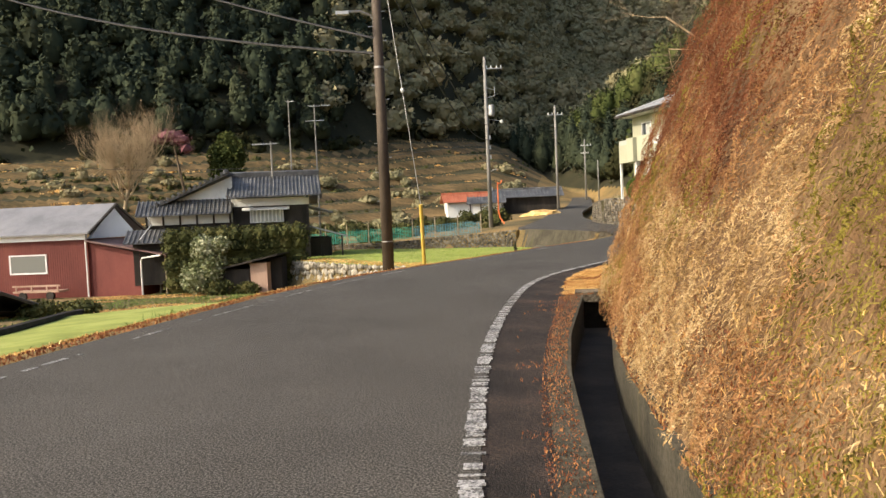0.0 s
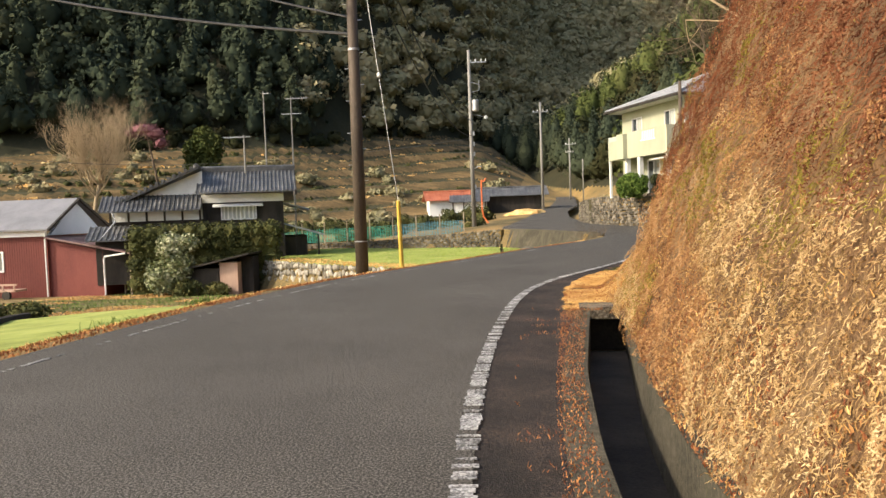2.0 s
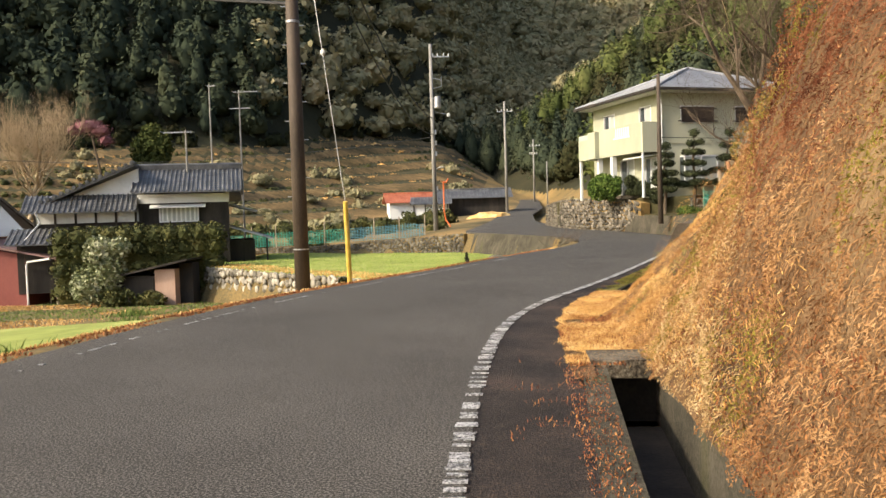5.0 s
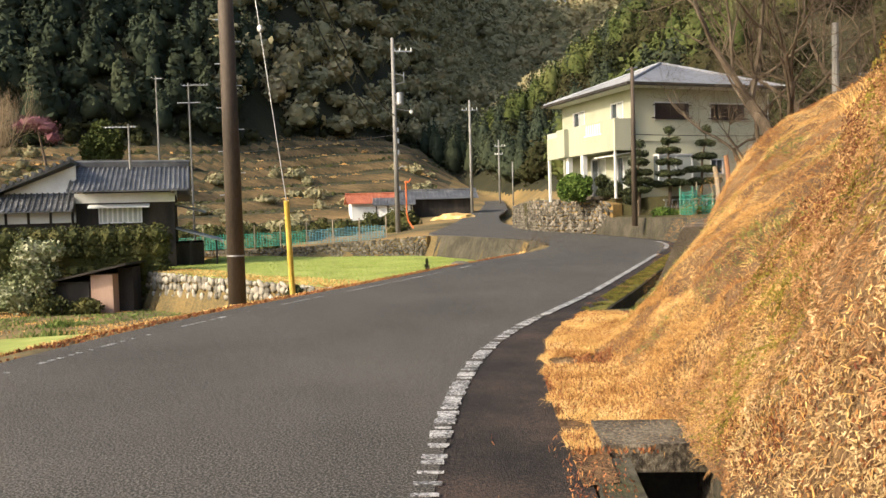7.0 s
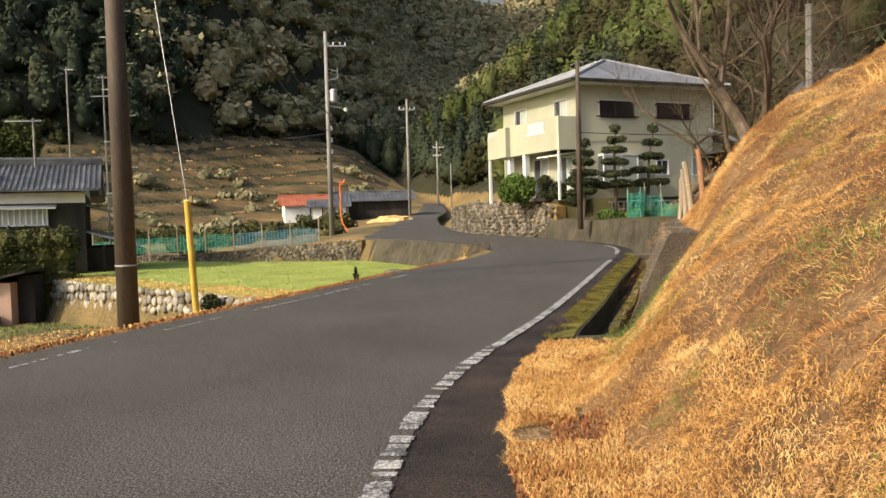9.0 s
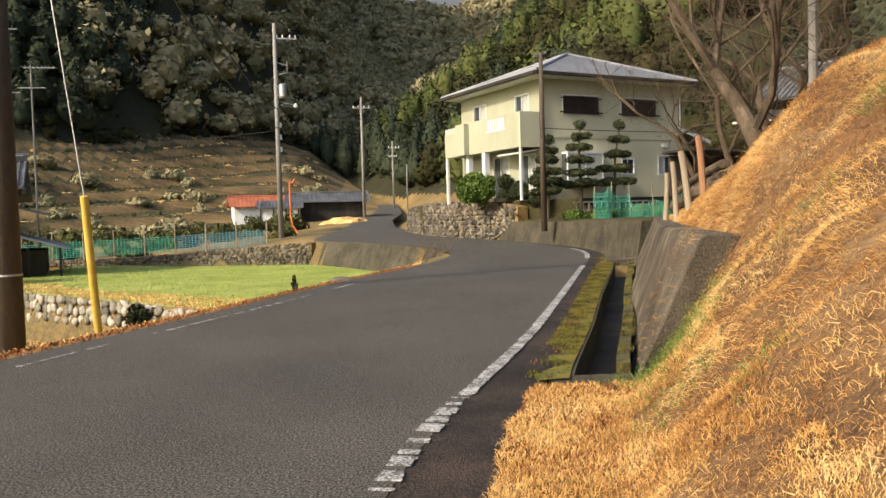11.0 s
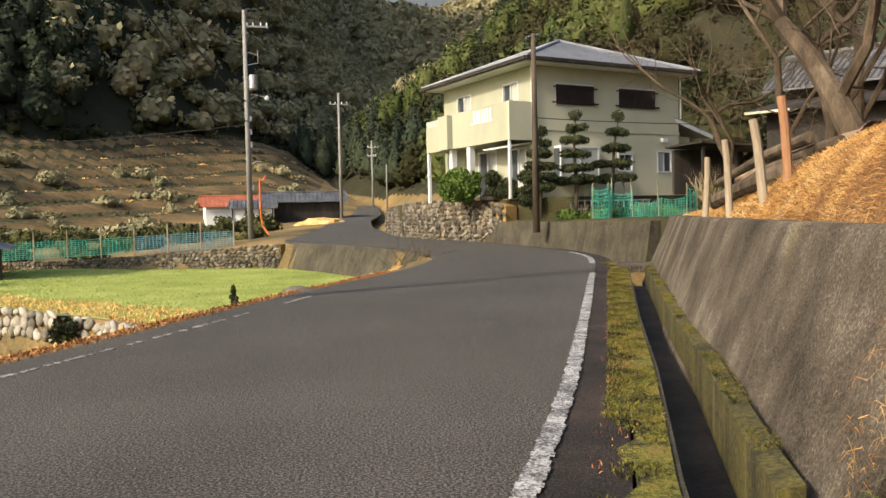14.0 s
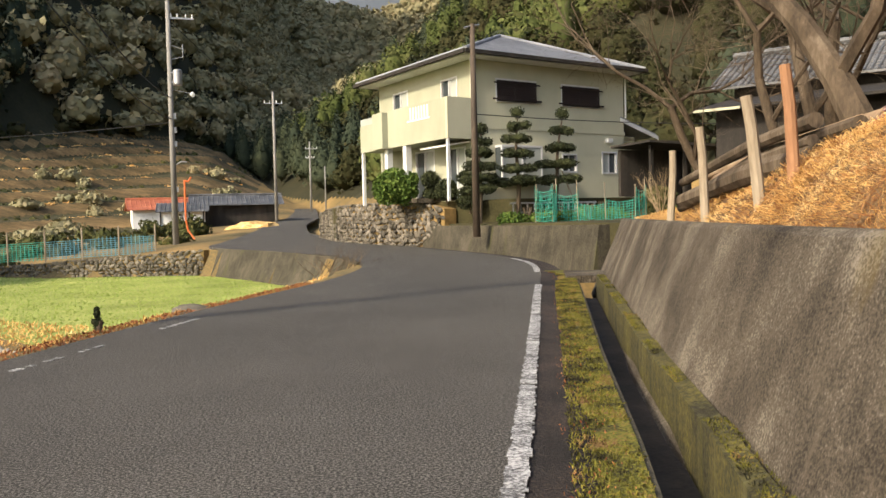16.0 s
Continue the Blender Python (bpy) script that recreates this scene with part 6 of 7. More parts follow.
bare_tree("bare_tree", 4.3, 14.6, 2.4, 5.0, 0.045, 135, "thin bare sapling leaning out over the bank", 4, (-0.6, 0.2, 1), TWIG)
put_pole = put("timber_pole", Shape().tube([(0, 0, -0.4), (0, 0, 3.5)], [0.085, 0.07], 8), POLE_GREY, m=pose(7.3, 25.8, 1.5))
tagged(put_pole, "plain grey timber pole behind the woodpile", "pole")

# ---- traditional house on the valley side ----
H1 = pose(-21.2, 47.6, -2.2, 0, 0, 20)
trad = empty("traditional_house", H1)
tagged(trad, "old dark wooden farmhouse with glazed grey tile roofs", "house")
put("wall", Shape().box((0.6, 0, 0), (5.3, 6.2, 4.95)), WOOD_DARK, trad, "charred dark board wall")
put("plaster_band", Shape().box((0.55, -0.035, 4.5), (5.35, -0.003, 5.0)), WHITE, trad)
for x in (0.6, 5.15):
    put("corner_post", Shape().box((x, -0.06, 0), (x + 0.16, -0.036, 4.5)), WOOD_DARK, trad)
tiled_roof(trad, 0.35, 6.05, -0.9, 5.1, 2.5, 6.5, 24, TILE_DARK, "glazed dark grey pan tiles", step=12)
tiled_roof(trad, 0.35, 6.05, 6.6, 4.7, 2.5, 6.5, 20, TILE_DARK)
put("ridge", Shape().box((0.2, 2.34, 6.46), (6.1, 2.66, 6.68)).tube([(0.15, 2.5, 6.72), (6.15, 2.5, 6.72)], 0.11, 8), TILE_DARK, trad)
put("ridge_end_tile", Shape().rock((0.15, 2.3, 6.72), (0.22, 0.25, 0.3), R(140), 2), TILE_DARK, trad)
put("gable", Shape().add([(5.35, -0.1, 4.95), (5.35, 6.2, 4.75), (5.35, 2.5, 6.35), (5.2, -0.1, 4.95), (5.2, 6.2, 4.75), (5.2, 2.5, 6.35)], [(0, 1, 2), (3, 5, 4), (0, 2, 5, 3), (1, 4, 5, 2)]), WHITE, trad, "white plaster gable")
put("bargeboard", Shape().sheet([(6.0, -0.95, 5.06), (6.14, -0.95, 5.06), (6.14, 2.5, 6.46), (6.0, 2.5, 6.46)], 0.24), WOOD_DARK, trad)
w = put("window", Shape().box((1.65, -0.12, 3.45), (1.72, -0.003, 4.25)).box((3.65, -0.12, 3.45), (3.72, -0.003, 4.25)).box((1.72, -0.12, 3.45), (3.65, -0.003, 3.51)), ALU, trad)
put("pane", Shape().box((1.72, -0.06, 3.51), (3.65, -0.04, 4.25)), GLASS_FROST, w, "window with white curtains")
for k in range(8):
    put("curtain_fold", Shape().tube([(1.84 + k * 0.24, -0.075, 3.52), (1.84 + k * 0.24, -0.075, 4.24)], 0.05, 6), WHITE, w)
put("window_hood", Shape().sheet([(1.2, -0.55, 4.28), (4.1, -0.55, 4.28), (4.1, -0.003, 4.42), (1.2, -0.003, 4.42)], 0.06), WHITE, trad)
# left wing: white gable under a rising verge, tiled pents below it
put("wall", Shape().box((-4.4, 0.5, 0), (0.595, 6, 4.9)), WHITE, trad, "white plaster side wing")
put("wing_gable", Shape().slab([(-3.1, 0.45), (0.62, 0.45), (0.62, 0.6), (-3.1, 0.6)], 4.9, [4.92, 6.45, 6.45, 4.92]), WHITE, trad, "white plaster gable under the verge")
put("wing_roof", Shape().sheet([(-4.3, -0.15, 4.62), (0.5, -0.15, 6.72), (0.5, 6.4, 6.72), (-4.3, 6.4, 4.62)], 0.16), TILE_DARK, trad)
for k in range(15):
    q = k / 14
    put("verge_tile", Shape().tube([(-4.2 + 4.6 * q, -0.24, 4.72 + 2.02 * q), (-4.2 + 4.6 * q, 0.2, 4.72 + 2.02 * q)], 0.10, 8), TILE_DARK, trad)
tiled_roof(trad, -5.0, 0.55, -1.0, 4.15, 0.44, 5.05, 22, TILE_DARK, "tiled pent roof of the wing", step=6)
put("plaster_band", Shape().box((-4.6, -0.2, 3.55), (0.59, -0.1, 4.1)), WHITE, trad, "white plaster between dark posts")
for k in range(6):
    put("wall_post", Shape().box((-4.6 + k * 1.0, -0.24, 3.3), (-4.48 + k * 1.0, -0.202, 4.1)), WOOD_DARK, trad)
put("wall", Shape().box((-4.6, -0.098, 0), (0.59, 0.49, 3.55)), WOOD_DARK, trad)
tiled_roof(trad, -5.6, 0.3, -1.9, 2.55, -0.25, 3.3, 22, TILE_DARK, "low tiled lean-to roof", step=6)
put("wall", Shape().box((-5.2, -1.3, 0), (0.1, -0.25, 2.6)), WOOD_DARK, trad)
put("downpipe", Shape().tube([(-4.3, -1.05, 4.1), (-4.1, -1.1, 3.6), (-4.7, -1.7, 2.75)], 0.05, 6), STEEL, trad)
# right annex under two small roofs
put("wall", Shape().box((5.305, 1.0, 0), (6.7, 6, 2.3)), WOOD_DARK, trad)
put("side_roof", Shape().sheet([(5.31, 0.3, 3.15), (7.7, 0.3, 2.4), (7.7, 6.3, 2.4), (5.31, 6.3, 3.15)], 0.1), TILE_GREY, trad, "grey lean-to roof")
put("side_roof", Shape().sheet([(5.31, 1.4, 4.45), (6.9, 1.4, 4.0), (6.9, 6.3, 4.0), (5.31, 6.3, 4.45)], 0.1), TILE_GREY, trad)
for x in (6.0, 7.3):
    put("annex_post", Shape().box((x, 0.4, 0), (x + 0.1, 0.5, 2.45)), WOOD_DARK, trad)


def aerial(x, y, z, h, spread_, label, n, rz):
    e = empty("tv_aerial", pose(x, y, z, 0, 0, rz))
    tagged(e, label, "aerial")
    put("mast", Shape().tube([(0, 0, 0), (0, 0, h)], [0.07, 0.045], 8), POLE_GREY, e)
    s = Shape().tube([(-spread_ * 0.3, 0, h - 0.15), (spread_, 0, h - 0.15)], 0.03, 5)
    for i in range(n):
        x_ = -spread_ * 0.3 + 1.3 * spread_ * i / max(1, n - 1)
        s.tube([(x_, -0.35, h - 0.12), (x_, 0.35, h - 0.12)], 0.018, 4)
    put("antenna", s, STEEL, e)
    return e


aerial(-19.6, 56.0, -2.0, 12.0, 0.4, "tall thin mast with a small aerial behind the farmhouse", 2, 0)
a2 = aerial(-18.0, 57.0, -2.0, 11.7, 1.2, "tall mast with two comb-shaped aerials behind the farmhouse", 9, 5)
put("antenna", Shape().tube([(-0.7, 0, 10.5), (0.7, 0, 10.5)], 0.03, 5).tube([(-0.6, -0.3, 10.5), (-0.6, 0.3, 10.5)], 0.018, 4).tube([(0.6, -0.3, 10.5), (0.6, 0.3, 10.5)], 0.018, 4), STEEL, a2)
aerial(-18.9, 50.4, 4.1, 2.4, 1.3, "aerial on the farmhouse's ridge", 10, 185)

# hedge, shrub, hut
hedge = empty("hedge", pose(-19.2, 44.9, -2.6, 0, 0, 18))
tagged(hedge, "tall clipped olive-green hedge before the farmhouse", "hedge")
blobs = [((x, y, z), (0.62, 0.55, 0.6)) for x in np.arange(-3.6, 3.7, 0.72) for y in (-0.4, 0.4) for z in (0.6, 1.6, 2.6, 3.2)]
leafy("foliage", hedge, HEDGE_LEAF, blobs, 17000, 0.07, 141)
put("core", Shape().box((-3.8, -0.55, 0.0), (3.8, 0.55, 3.5)), HEDGE_LEAF, hedge)
bush("flowering_shrub", -20.3, 42.6, -2.6, [((-0.4, 0, 0.9), (0.9, 0.7, 0.9)), ((0.5, 0, 1.6), (0.9, 0.7, 0.9)), ((0.2, 0, 2.5), (0.8, 0.7, 0.8)), ((1.1, 0, 2.7), (0.6, 0.5, 0.5))], PALE_LEAF, 3000, 0.085, 142, "loose pale-leaved shrub before the hedge")
bush("wild_shrub", -18.6, 42.3, -2.7, [((-0.6, 0, 0.4), (0.9, 0.5, 0.5)), ((0.9, 0.2, 0.3), (0.8, 0.5, 0.4))], HEDGE_LEAF, 900, 0.08, 143, "dark low shrub beside the hut")
hut = empty("garden_hut", pose(-19.6, 42.9, -2.85, 0, 0, 4))
tagged(hut, "small wooden hut with a sloping dark roof", "hut")
put("wall", Shape().box((0.1, 0.0, 0), (2.0, 1.6, 1.55)), WOOD_DARK, hut)
put("side_board", Shape().box((1.98, -0.05, 0.1), (2.95, 1.6, 1.85)), WOOD_PINK, hut, "faded pinkish board wall")
put("door", Shape().box((0.2, -0.06, 0.05), (1.9, -0.003, 1.45)), WOOD_DARK, hut)
put("post", Shape().box((-0.02, -0.1, 0), (0.08, 0.0, 1.5)), WOOD_POST, hut)
put("roof", Shape().sheet([(-0.35, -0.45, 1.52), (3.7, -0.45, 2.35), (3.7, 2.0, 2.35), (-0.35, 2.0, 1.52)], 0.09), WOOD_DARK, hut)
put("back_wall", Shape().box((2.955, 0.6, 0), (3.6, 1.6, 2.1)), WOOD_DARK, hut)

# red shed
shed = empty("red_shed", pose(-28.6, 44.6, -2.85, 0, 0, 0))
tagged(shed, "dark red sheet-metal shed with a grey gabled roof", "shed")
put("wall", Shape().box((-9, 0, 0), (0, 5.5, 3.55)), SHEET_RED, shed, "dark red corrugated wall")
s = Shape()
for i in range(60):
    s.box((-8.98 + i * 0.15, -0.02, 0.05), (-8.95 + i * 0.15, -0.003, 3.5))
put("wall_ribs", s, SHEET_RED, shed)
put("eave_band", Shape().box((-9.2, -0.25, 3.56), (0.05, -0.05, 3.98)), WHITE, shed, "white band under the eave")
put("roof", Shape().sheet([(-9.4, -0.5, 3.98), (0.45, -0.5, 3.98), (0.45, 2.6, 5.75), (-9.4, 2.6, 5.75)], 0.1), SHEET_GREY, shed)
put("roof", Shape().sheet([(0.45, 5.9, 4.0), (-9.4, 5.9, 4.0), (-9.4, 2.6, 5.75), (0.45, 2.6, 5.75)], 0.1), SHEET_GREY, shed)
put("bargeboard", beam(beam(Shape(), (0.46, -0.5, 3.9), (0.46, 2.6, 5.68), 0.14), (0.46, 5.9, 3.9), (0.46, 2.6, 5.68), 0.14), WOOD_DARK, shed, "dark verge board")
put("gable", Shape().add([(0.2, 0, 3.6), (0.2, 5.4, 3.6), (0.2, 2.6, 5.55), (0.0, 0, 3.6), (0.0, 5.4, 3.6), (0.0, 2.6, 5.55)], [(0, 1, 2), (3, 5, 4), (0, 2, 5, 3), (1, 4, 5, 2)]), PALE_BLUE, shed, "pale blue gable board")
w = put("window", Shape().box((-5.3, -0.06, 1.55), (-5.2, -0.003, 2.75)).box((-2.85, -0.06, 1.55), (-2.75, -0.003, 2.75)).box((-5.2, -0.06, 1.55), (-2.85, -0.003, 1.65)).box((-5.2, -0.06, 2.67), (-2.85, -0.003, 2.75)), ALU, shed)
put("pane", Shape().box((-5.2, -0.04, 1.65), (-2.85, -0.02, 2.67)), glass("dusty_glass", (0.17, 0.18, 0.17), 0.2), w)
put("downpipe", Shape().tube([(-0.05, -0.12, 3.6), (-0.05, -0.1, 0.1)], 0.05, 6), WHITE, shed)
lean = put("lean_to", Shape().slab([(0.01, 0.12), (3.3, 0.12), (3.3, 4.6), (0.01, 4.6)], 0, [3.35, 2.62, 2.62, 3.35]), SHEET_RED, shed)
put("lean_to_roof", Shape().sheet([(0.02, -0.3, 3.52), (5.2, -0.3, 2.5), (5.2, 4.6, 2.5), (0.02, 4.6, 3.52)], 0.09), ROOF_BROWN, lean, "faded brown sheet roof")
put("downpipe", Shape().tube([(4.9, -0.33, 2.45), (3.5, 0.0, 2.3), (3.4, 0.05, 2.1), (3.4, 0.05, 0.1)], 0.05, 6), WHITE, lean)
put("back_wall", Shape().box((3.305, 2.6, 0), (5.0, 2.8, 2.45)), WOOD_DARK, lean)
for x, y in ((4.9, 0.2), (4.1, 0.9), (4.9, 2.2)):
    put("post", Shape().tube([(x, y, 0), (x, y, 2.45)], 0.05, 6), WOOD_POST, lean)
cart = empty("hand_trailer", pose(-31.0, 43.4, -2.75))
tagged(cart, "low wooden flat trailer standing before the red shed", "trailer")
put("deck", Shape().box((-1.5, -0.5, 0.45), (1.5, 0.5, 0.55)), WOOD_PINK, cart)
put("side_rail", Shape().box((-1.5, -0.53, 0.8), (1.6, -0.48, 0.9)), WOOD_PINK, cart)
for x in (-1.3, -0.3, 0.7, 1.4):
    put("stanchion", Shape().box((x, -0.53, 0.55), (x + 0.07, -0.47, 0.8)), WOOD_PINK, cart)
for x in (-0.9, 0.9):
    put("wheel", Shape().tube([(x, -0.5, 0.25), (x, -0.35, 0.25)], 0.25, 14), WOOD_DARK, cart)
low = empty("lower_house", pose(-22.6, 25.0, -3.2, 0, 0, -28))
tagged(low, "corner of a low house with a dark tiled roof", "house")
put("wall", Shape().box((-6, 0.5, -0.5), (0, 5, 1.0)), WOOD_DARK, low)
tiled_roof(low, -7, 0.7, -0.4, 0.95, 2.7, 2.3, 24, TILE_DARK, step=9)
tiled_roof(low, -7, 0.7, 5.8, 0.95, 2.7, 2.3, 16, TILE_DARK)
gp = put("lower_field", Shape().slab([(-9.2, 12.5), (-8.6, 20), (-9.6, 27), (-15.6, 28.2), (-17.5, 26.3), (-15.4, 20.5), (-14.4, 14)], -1.75, [-1.02, -1.1, -1.35, -1.75, -1.8, -1.55, -1.3]), GRASS_GREEN)
tagged(gp, "strip of bright green grass below the road", "field", kind="structure")
edge = put("field_edging", Shape().tube([(-14.5, 14, -1.22), (-15.5, 20.5, -1.48), (-17.6, 26.4, -1.72), (-18.5, 29, -1.9)], 0.13, 6), WOOD_DARK)
tagged(edge, "black plastic edging along the grass strip", "edging", kind="structure")
bush("wild_shrub", -19.5, 28.5, -2.0, [((-0.6, 0, 0.2), (1.0, 0.6, 0.45)), ((0.9, 0.2, 0.2), (0.9, 0.6, 0.4))], HEDGE_LEAF, 900, 0.07, 144, "brownish low shrub beside the grass strip")
for i, (x, y) in enumerate(((-11.3, 29.0), (-13.5, 32.0), (-9.3, 19.2), (-15.5, 36.5))):
    r = R(150 + i)
    p = np.array([x, y, float(land(x, y))]) + np.c_[r.normal(scale=0.4, size=(260, 2)), np.zeros(260)]
    v, f = blades(p, np.tile([0, 0, 1.0], (260, 1)), 0.42, 0.014, r, 0.3)
    stuff("green_grass", v, f, GREENBLADE, "tuft of long green leaves on the shoulder", "grass")

r = R(158)
px, py = r.uniform(-27, -7, 30000), r.uniform(20, 47, 30000)
k = (px < LEFT(py) - 3.2) & ~inside(FIELD, px, py) & (step_noise(px, py, 2.5, 40) > 0.3)
px, py = px[k], py[k]
g = step_noise(px, py, 1.8, 41) > 0.45
pz = land(px, py)
for q, m_, lb in ((g, GREENBLADE, "short green grass of the lower garden"), (~g, STRAW, "yellowed grass of the lower garden")):
    v, f = blades(np.stack([px, py, pz], 1)[q], np.tile([0, 0, 1.0], (q.sum(), 1)), 0.11, 0.02, r, 0.5)
    stuff("garden_grass", v, f, m_, lb, "grass")

# ---- far houses, fences and trees ----
def small_house(name, m, w, d, h, rh, roof, wallm, label, tiles=14):
    e = empty(name, m)
    tagged(e, label, "house")
    put("wall", Shape().box((0, 0, 0), (w, d, h)), wallm, e)
    tiled_roof(e, -0.5, w + 0.5, -0.6, h - 0.1, d / 2, h + rh, tiles, roof, step=7)
    tiled_roof(e, -0.5, w + 0.5, d + 0.6, h - 0.1, d / 2, h + rh, tiles, roof, step=7)
    for x in (0.02, w - 0.02):
        put("gable", Shape().add([(x - 0.03, 0, h), (x - 0.03, d, h), (x - 0.03, d / 2, h + rh - 0.1), (x + 0.03, 0, h), (x + 0.03, d, h), (x + 0.03, d / 2, h + rh - 0.1)], [(0, 2, 1), (3, 4, 5), (0, 3, 5, 2), (1, 2, 5, 4)]), wallm, e)
    put("ridge", Shape().tube([(-0.55, d / 2, h + rh + 0.05), (w + 0.55, d / 2, h + rh + 0.05)], 0.12, 6), roof, e)
    return e


small_house("red_roofed_house", pose(-15.4, 100.5, 0.4, 0, 0, 14), 5.2, 4.5, 2.4, 1.0, TILE_RED, WHITE, "white plaster house with a red tile roof")
h3 = small_house("dark_farmhouse", pose(-8.6, 93.0, 0.6, 0, 0, 6), 7.4, 5.0, 2.35, 0.85, TILE_DARK, WOOD_DARK, "dark wooden farmhouse with a low grey roof", 20)
tiled_roof(h3, -3.2, 1.2, -2.4, 1.7, 0.2, 2.5, 12, TILE_DARK, "lower tiled roof", step=6)
put("wall", Shape().box((-2.8, -1.9, -0.5), (0.9, -0.1, 1.65)), WHITE, h3)
for i in range(4):
    put("post", Shape().box((-2.9 + i * 1.2, -2.0, -0.5), (-2.78 + i * 1.2, -1.905, 1.65)), WOOD_DARK, h3)
put("blue_sheet", Shape().box((-3.6, -3.2, -0.9), (0.6, -3.1, 0.5)), NET_BLUE, h3, "blue sheet hung below the eaves")
op = empty("orange_barrier_pole", pose(-5.5, 64.1, 0.2))
tagged(op, "orange-painted bent steel pole at the bend", "pole")
put("shaft", Shape().tube([(0.45, -0.2, 0.1), (0.1, 0, 0.6), (0, 0, 1.2), (0, 0, 3.4)], 0.055, 8), ORANGE, op)
put("head", Shape().tube([(0, 0, 3.35), (0.2, 0, 3.3), (0.35, 0, 3.55)], 0.06, 8), ORANGE, op)

nf = empty("net_fence", pose(0, 0, 0))
tagged(nf, "blue-green netting fence on posts along the vegetable plot", "fence")
fa, fb = (-26, 61.5), (-6.5, 60.2)
for i in range(12):
    q = i / 11
    x, y = fa[0] + (fb[0] - fa[0]) * q, fa[1] + (fb[1] - fa[1]) * q
    zb = -1.0 + 0.7 * q
    put("post", Shape().tube([(x, y, zb - 0.4), (x, y, zb + 1.5)], 0.045, 6), WOOD_POST, nf)
for part_ in range(11):
    s = Shape()
    for k in range(9):
        q = (part_ + k / 9) / 11
        x, y = fa[0] + (fb[0] - fa[0]) * q, fa[1] + (fb[1] - fa[1]) * q
        s.box((x, y - 0.008, -1.0 + 0.7 * q), (x + 0.03, y + 0.008, -0.1 + 0.7 * q + 0.12 * math.sin(part_ * 1.3 + k * 0.4)))
    for k in range(9):
        q0, q1 = part_ / 11, (part_ + 1) / 11
        z0 = -0.95 + 0.105 * k
        s.tube([(fa[0] + (fb[0] - fa[0]) * q0, fa[1] + (fb[1] - fa[1]) * q0, z0 + 0.7 * q0), (fa[0] + (fb[0] - fa[0]) * q1, fa[1] + (fb[1] - fa[1]) * q1, z0 + 0.7 * q1)], 0.02, 4)
    put("net", s, NET_BLUE if part_ > 7 else NET_GREEN, nf)

gk = bare_tree("bare_ginkgo_tree", -48.5, 81.4, 2.2, 11.8, 0.2, 161, "large bare pale-twigged tree behind the red shed", 5, (0, 0, 1), mat("pale_twig", [(0.26, 0.19, 0.11), (0.38, 0.29, 0.18), (0.48, 0.38, 0.25)], 2.0, 20, 0.9, 0.1), 5, 0.38, 0.62, 11)
pl = empty("plum_tree", pose(-48.5, 96, 5.8))
tagged(pl, "plum tree in dull pink blossom on the terrace", "tree")
put("trunk", Shape().tube([(0, 0, -0.5), (-0.6, 0, 3), (-1.4, 0, 7.2)], [0.2, 0.15, 0.08], 8), BARK, pl)
leafy("blossom", pl, BLOSSOM, [((-1.7, 0, 7.0), (2.2, 1.6, 0.9)), ((-0.2, 0, 6.4), (1.6, 1.2, 0.9)), ((-3.2, 0, 6.6), (1.3, 1.2, 0.7)), ((0.6, 0, 5.2), (1.0, 1.0, 0.8))], 1100, 0.08, 162)
bc = empty("bamboo_clump", pose(-44.3, 100, float(land(-44.3, 100))))
tagged(bc, "rounded light green bamboo clump on the terrace", "bamboo")
for x in (-0.8, 0.0, 0.7):
    put("stem", Shape().tube([(x * 0.5, 0, -0.5), (x, 0, 4)], 0.08, 6), BARK, bc)
leafy("foliage", bc, BAMBOO, [((0, 0, 2.4), (2.4, 1.8, 2.4)), ((0.6, 0, 4.9), (2.0, 1.6, 2.0)), ((-0.9, 0, 4.4), (1.7, 1.4, 1.9)), ((0.1, 0, 6.3), (1.3, 1.1, 1.3))], 4200, 0.2, 163)

# bushes on the terraces and round the far houses
r = R(170)
n = 130
tx = r.uniform(-110, -6, n)
ty = np.interp(tx, [-140, -60, -20, 0], [20, 70, 92, 150]) + r.uniform(-14, 40, n) ** 1.0
k = (ty < np.interp(tx, [-140, -85, -45, -29, -14], [60, 98, 126, 160, 195]) + 3) & ~((tx > -20) & (ty > 88) & (ty < 108)) & (tx < LEFT(np.clip(ty, -14, 160)) - 2)
wood("terrace_bushes", tx[k], ty[k], 1.3, 1.7, "ball", BROADLEAF, "scattered dark bushes along the terraces", 171, 160, 0.14)
r = R(168)
qx, qi = np.meshgrid(np.arange(-115, -8, 0.8), np.arange(STEPS))
qx, qi = qx.ravel() + r.uniform(-0.4, 0.4, qx.size), qi.ravel()
qs = np.interp(qx, [-400, -140, -60, -20, 0], [-190, 20, 70, 92, 108])
qb = np.interp(qx, [-400, -200, -140, -85, -45, -29, -14, 2, 40], [-150, 20, 60, 98, 126, 160, 195, 215, 230])
qy = qs + (qb - qs) * (qi + 0.50) / STEPS + r.uniform(-0.3, 0.3, qx.size)
k = (step_noise(qx, qy, 6, 30) > 0.5) & ~((qx > -20) & (qy > 86) & (qy < 108))
wood("terrace_bushes", qx[k], qy[k], 0.6, 0.9, "ball", HEDGE_LEAF, "rows of dark weeds along the terrace walls", 169, 26, 0.22)
k2 = ~k & ~((qx > -20) & (qy > 86) & (qy < 108))
wood("terrace_grass", qx[k2], qy[k2] - 0.6, 0.7, 0.6, "ball", STRAW, "dry grass along the terrace edges", 167, 26, 0.2)
r = R(172)
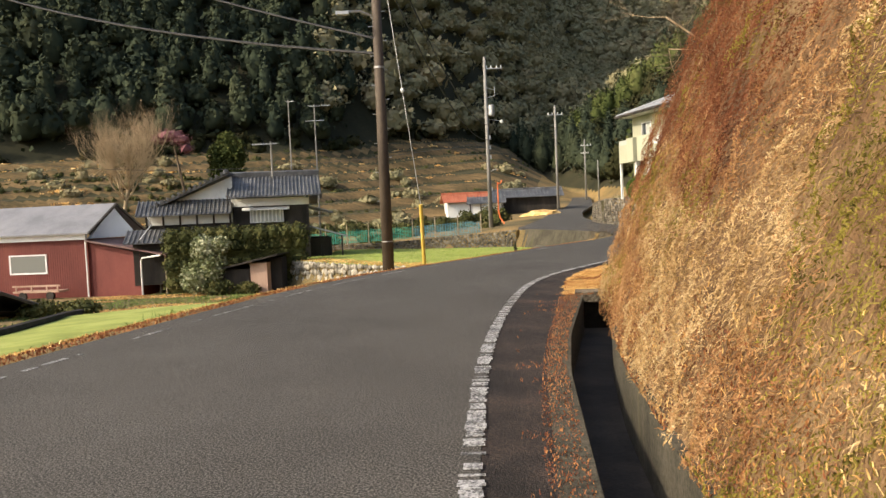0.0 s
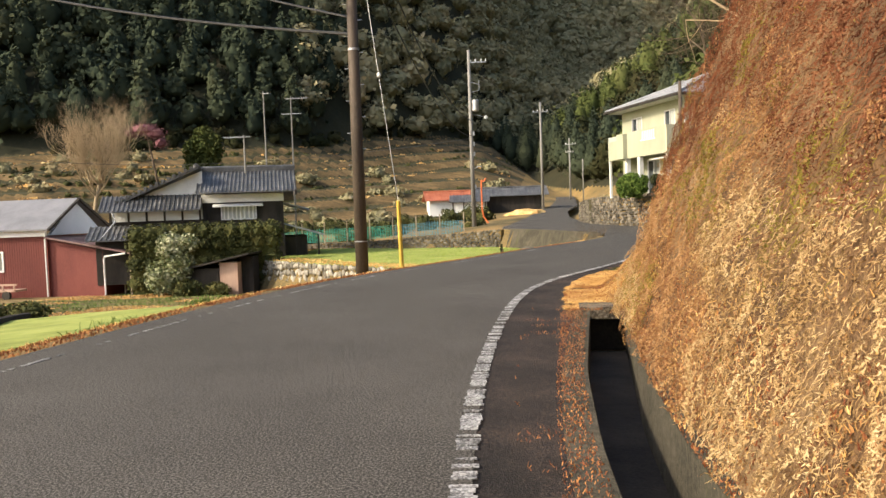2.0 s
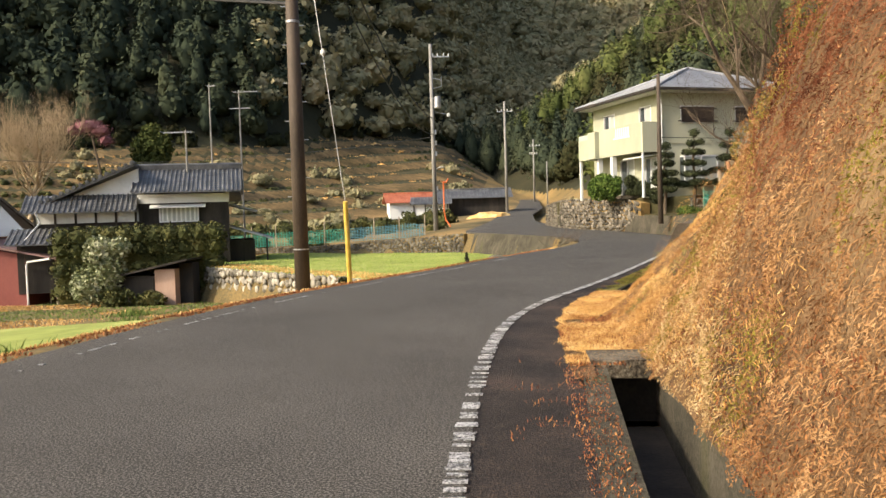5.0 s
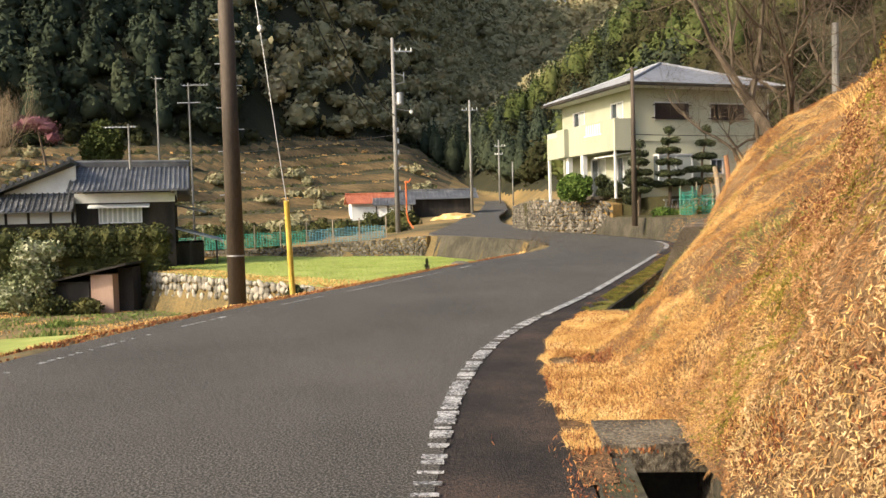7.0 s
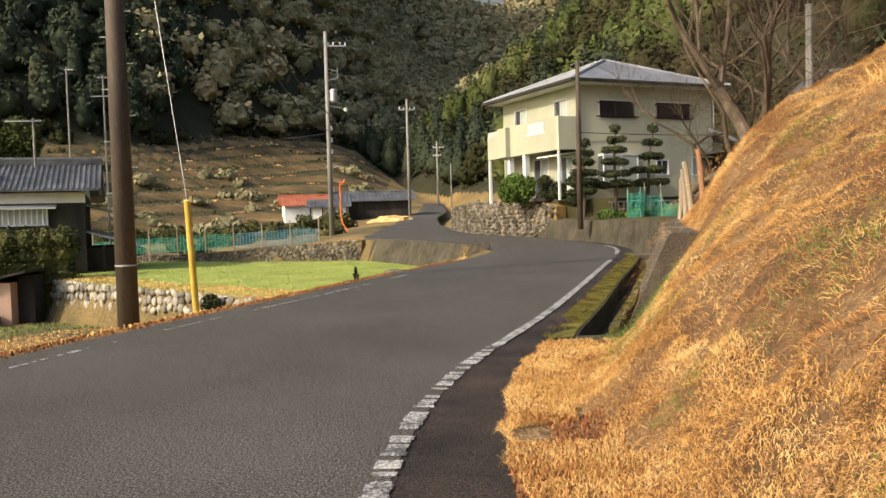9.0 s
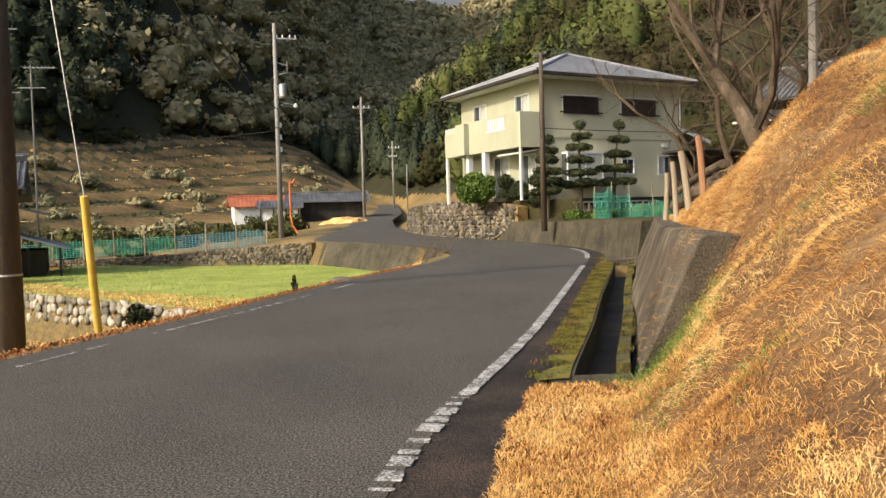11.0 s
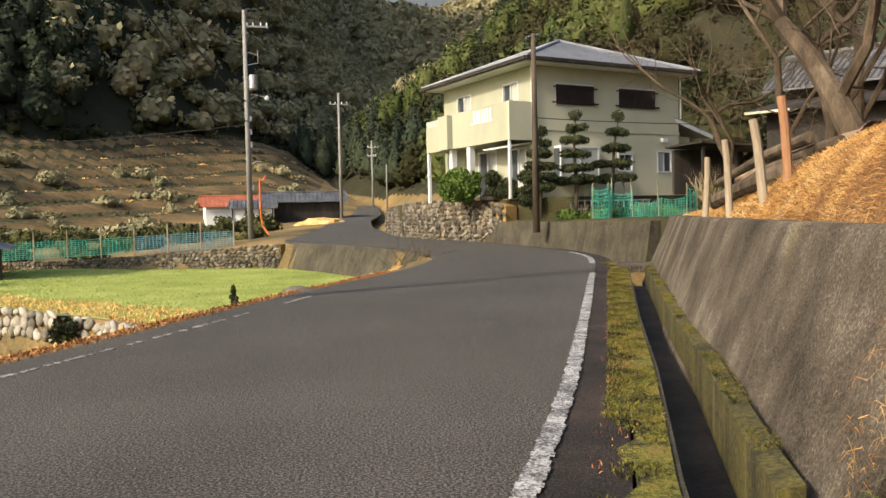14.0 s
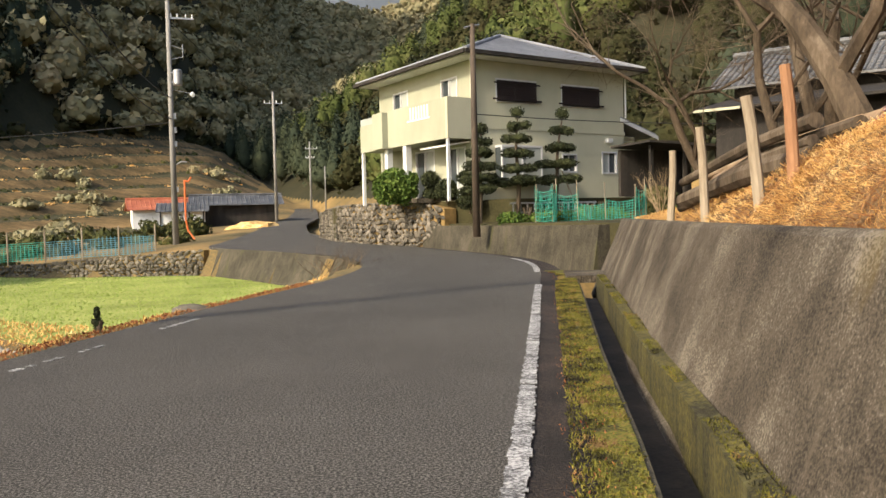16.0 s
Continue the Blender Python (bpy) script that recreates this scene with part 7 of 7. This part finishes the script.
tx = np.r_[r.uniform(-34, -6, 60), r.uniform(-70, -36, 40)]
ty = np.r_[r.uniform(62, 84, 60), r.uniform(50, 72, 40)]
wood("garden_bushes", tx, ty, 1.0, 1.5, "ball", HEDGE_LEAF, "dark garden bushes behind the net fence", 173, 220, 0.12)
r = R(174)
tx = np.r_[r.uniform(1.5, 6, 14), r.uniform(-5, -1, 6)]
ty = np.r_[r.uniform(66, 92, 14), r.uniform(93, 100, 6)]
k = (tx > EDGE(ty) + 1.2) | (tx < LEFT(ty) - 1.2)
wood("roadside_bushes", tx[k], ty[k], 1.0, 1.4, "ball", BROADLEAF, "brown and green bushes beside the far road", 175, 240, 0.12)
mound = put("grass_mound", Shape().rock((0, 0, 0), (2.2, 3.0, 0.7), R(176), 3), STRAW, m=pose(-2.9, 84, 0.55))
tagged(mound, "mound of dry golden grass beside the far road", "mound", kind="structure")

for i, (x, y, z, w_) in enumerate(((1.30, 3.95, 0.16, 0.12), (1.33, 3.70, 0.12, 0.16), (1.38, 3.45, 0.12, 0.14), (1.43, 3.2, 0.10, 0.15), (1.27, 4.2, 0.1, 0.09))):
    tagged(put("bank_stone", Shape().rock((0, 0, 0), (w_, w_ * 1.1, w_ * 0.8), R(190 + i), 2), STONE, m=pose(x, y, z, 0, 0, i * 40), smooth=True), "grey stone showing at the foot of the bank", "stone", "stones at the bank's foot")
# small things on the field side
bd_ = put("boulder", Shape().rock((0, 0, 0), (0.3, 0.2, 0.13), R(180), 2), STONE_DARK, m=pose(-0.75, 29.2, -0.10, 0, 0, 20), smooth=True)
tagged(bd_, "dark boulder in the grass beside the road", "boulder")
st_ = bush("small_fir", -1.5, 27.2, float(land(-1.5, 27.2)), [((0, 0, 0.09), (0.06, 0.06, 0.08)), ((0, 0, 0.2), (0.03, 0.03, 0.07))], GARDEN_LEAF, 140, 0.018, 181, "tiny dark conifer seedling on the verge", 0.12)
bush("wall_plant", -6.6, 35.2, -1.75, [((0, 0, 0.35), (0.3, 0.28, 0.4))], GARDEN_LEAF, 600, 0.05, 182, "dark green plant growing at the stone wall")

# ---- dry stone walls, stone by stone ----
stone_wall("field_wall", [(-16.95, 46.35), (-11.3, 40.7), (-5.7, 34.9), (-3.3, 31.5)], [-2.35, -2.0, -1.65, -1.2], [-1.06, -1.06, -1.04, -1.0], 0.36, "pale dry stone wall holding the green field", STONE, 201, 280, EARTH)
stone_wall("field_back_wall", [(-3.35, 53.2), (-9.9, 55.5), (-13.6, 57.9), (-24.0, 62.0)][::-1], [-1.12, -1.12, -1.12, -1.15], [-0.85, -0.62, -0.38, 0.05], 0.21, "dark rubble wall behind the green field", STONE_DARK, 202, 290, EARTH)
stone_wall("plot_wall", [(1.9, 63.5), (2.6, 57.6), (4.0, 51.9), (5.3, 48.55), (6.0, 46.9)], [0.1, 0.05, 0.0, 0.0, 0.9], [1.6, 1.86, 1.86, 1.80, 1.5], 0.25, "mossy rubble stone wall below the pale house", STONE_DARK, 203, 290, EARTH)
for ob, material in pieces:
    ob.data.materials.append(material) if not ob.data.materials else None
    ob.material_slots[0].link = "OBJECT"
    ob.material_slots[0].material = material
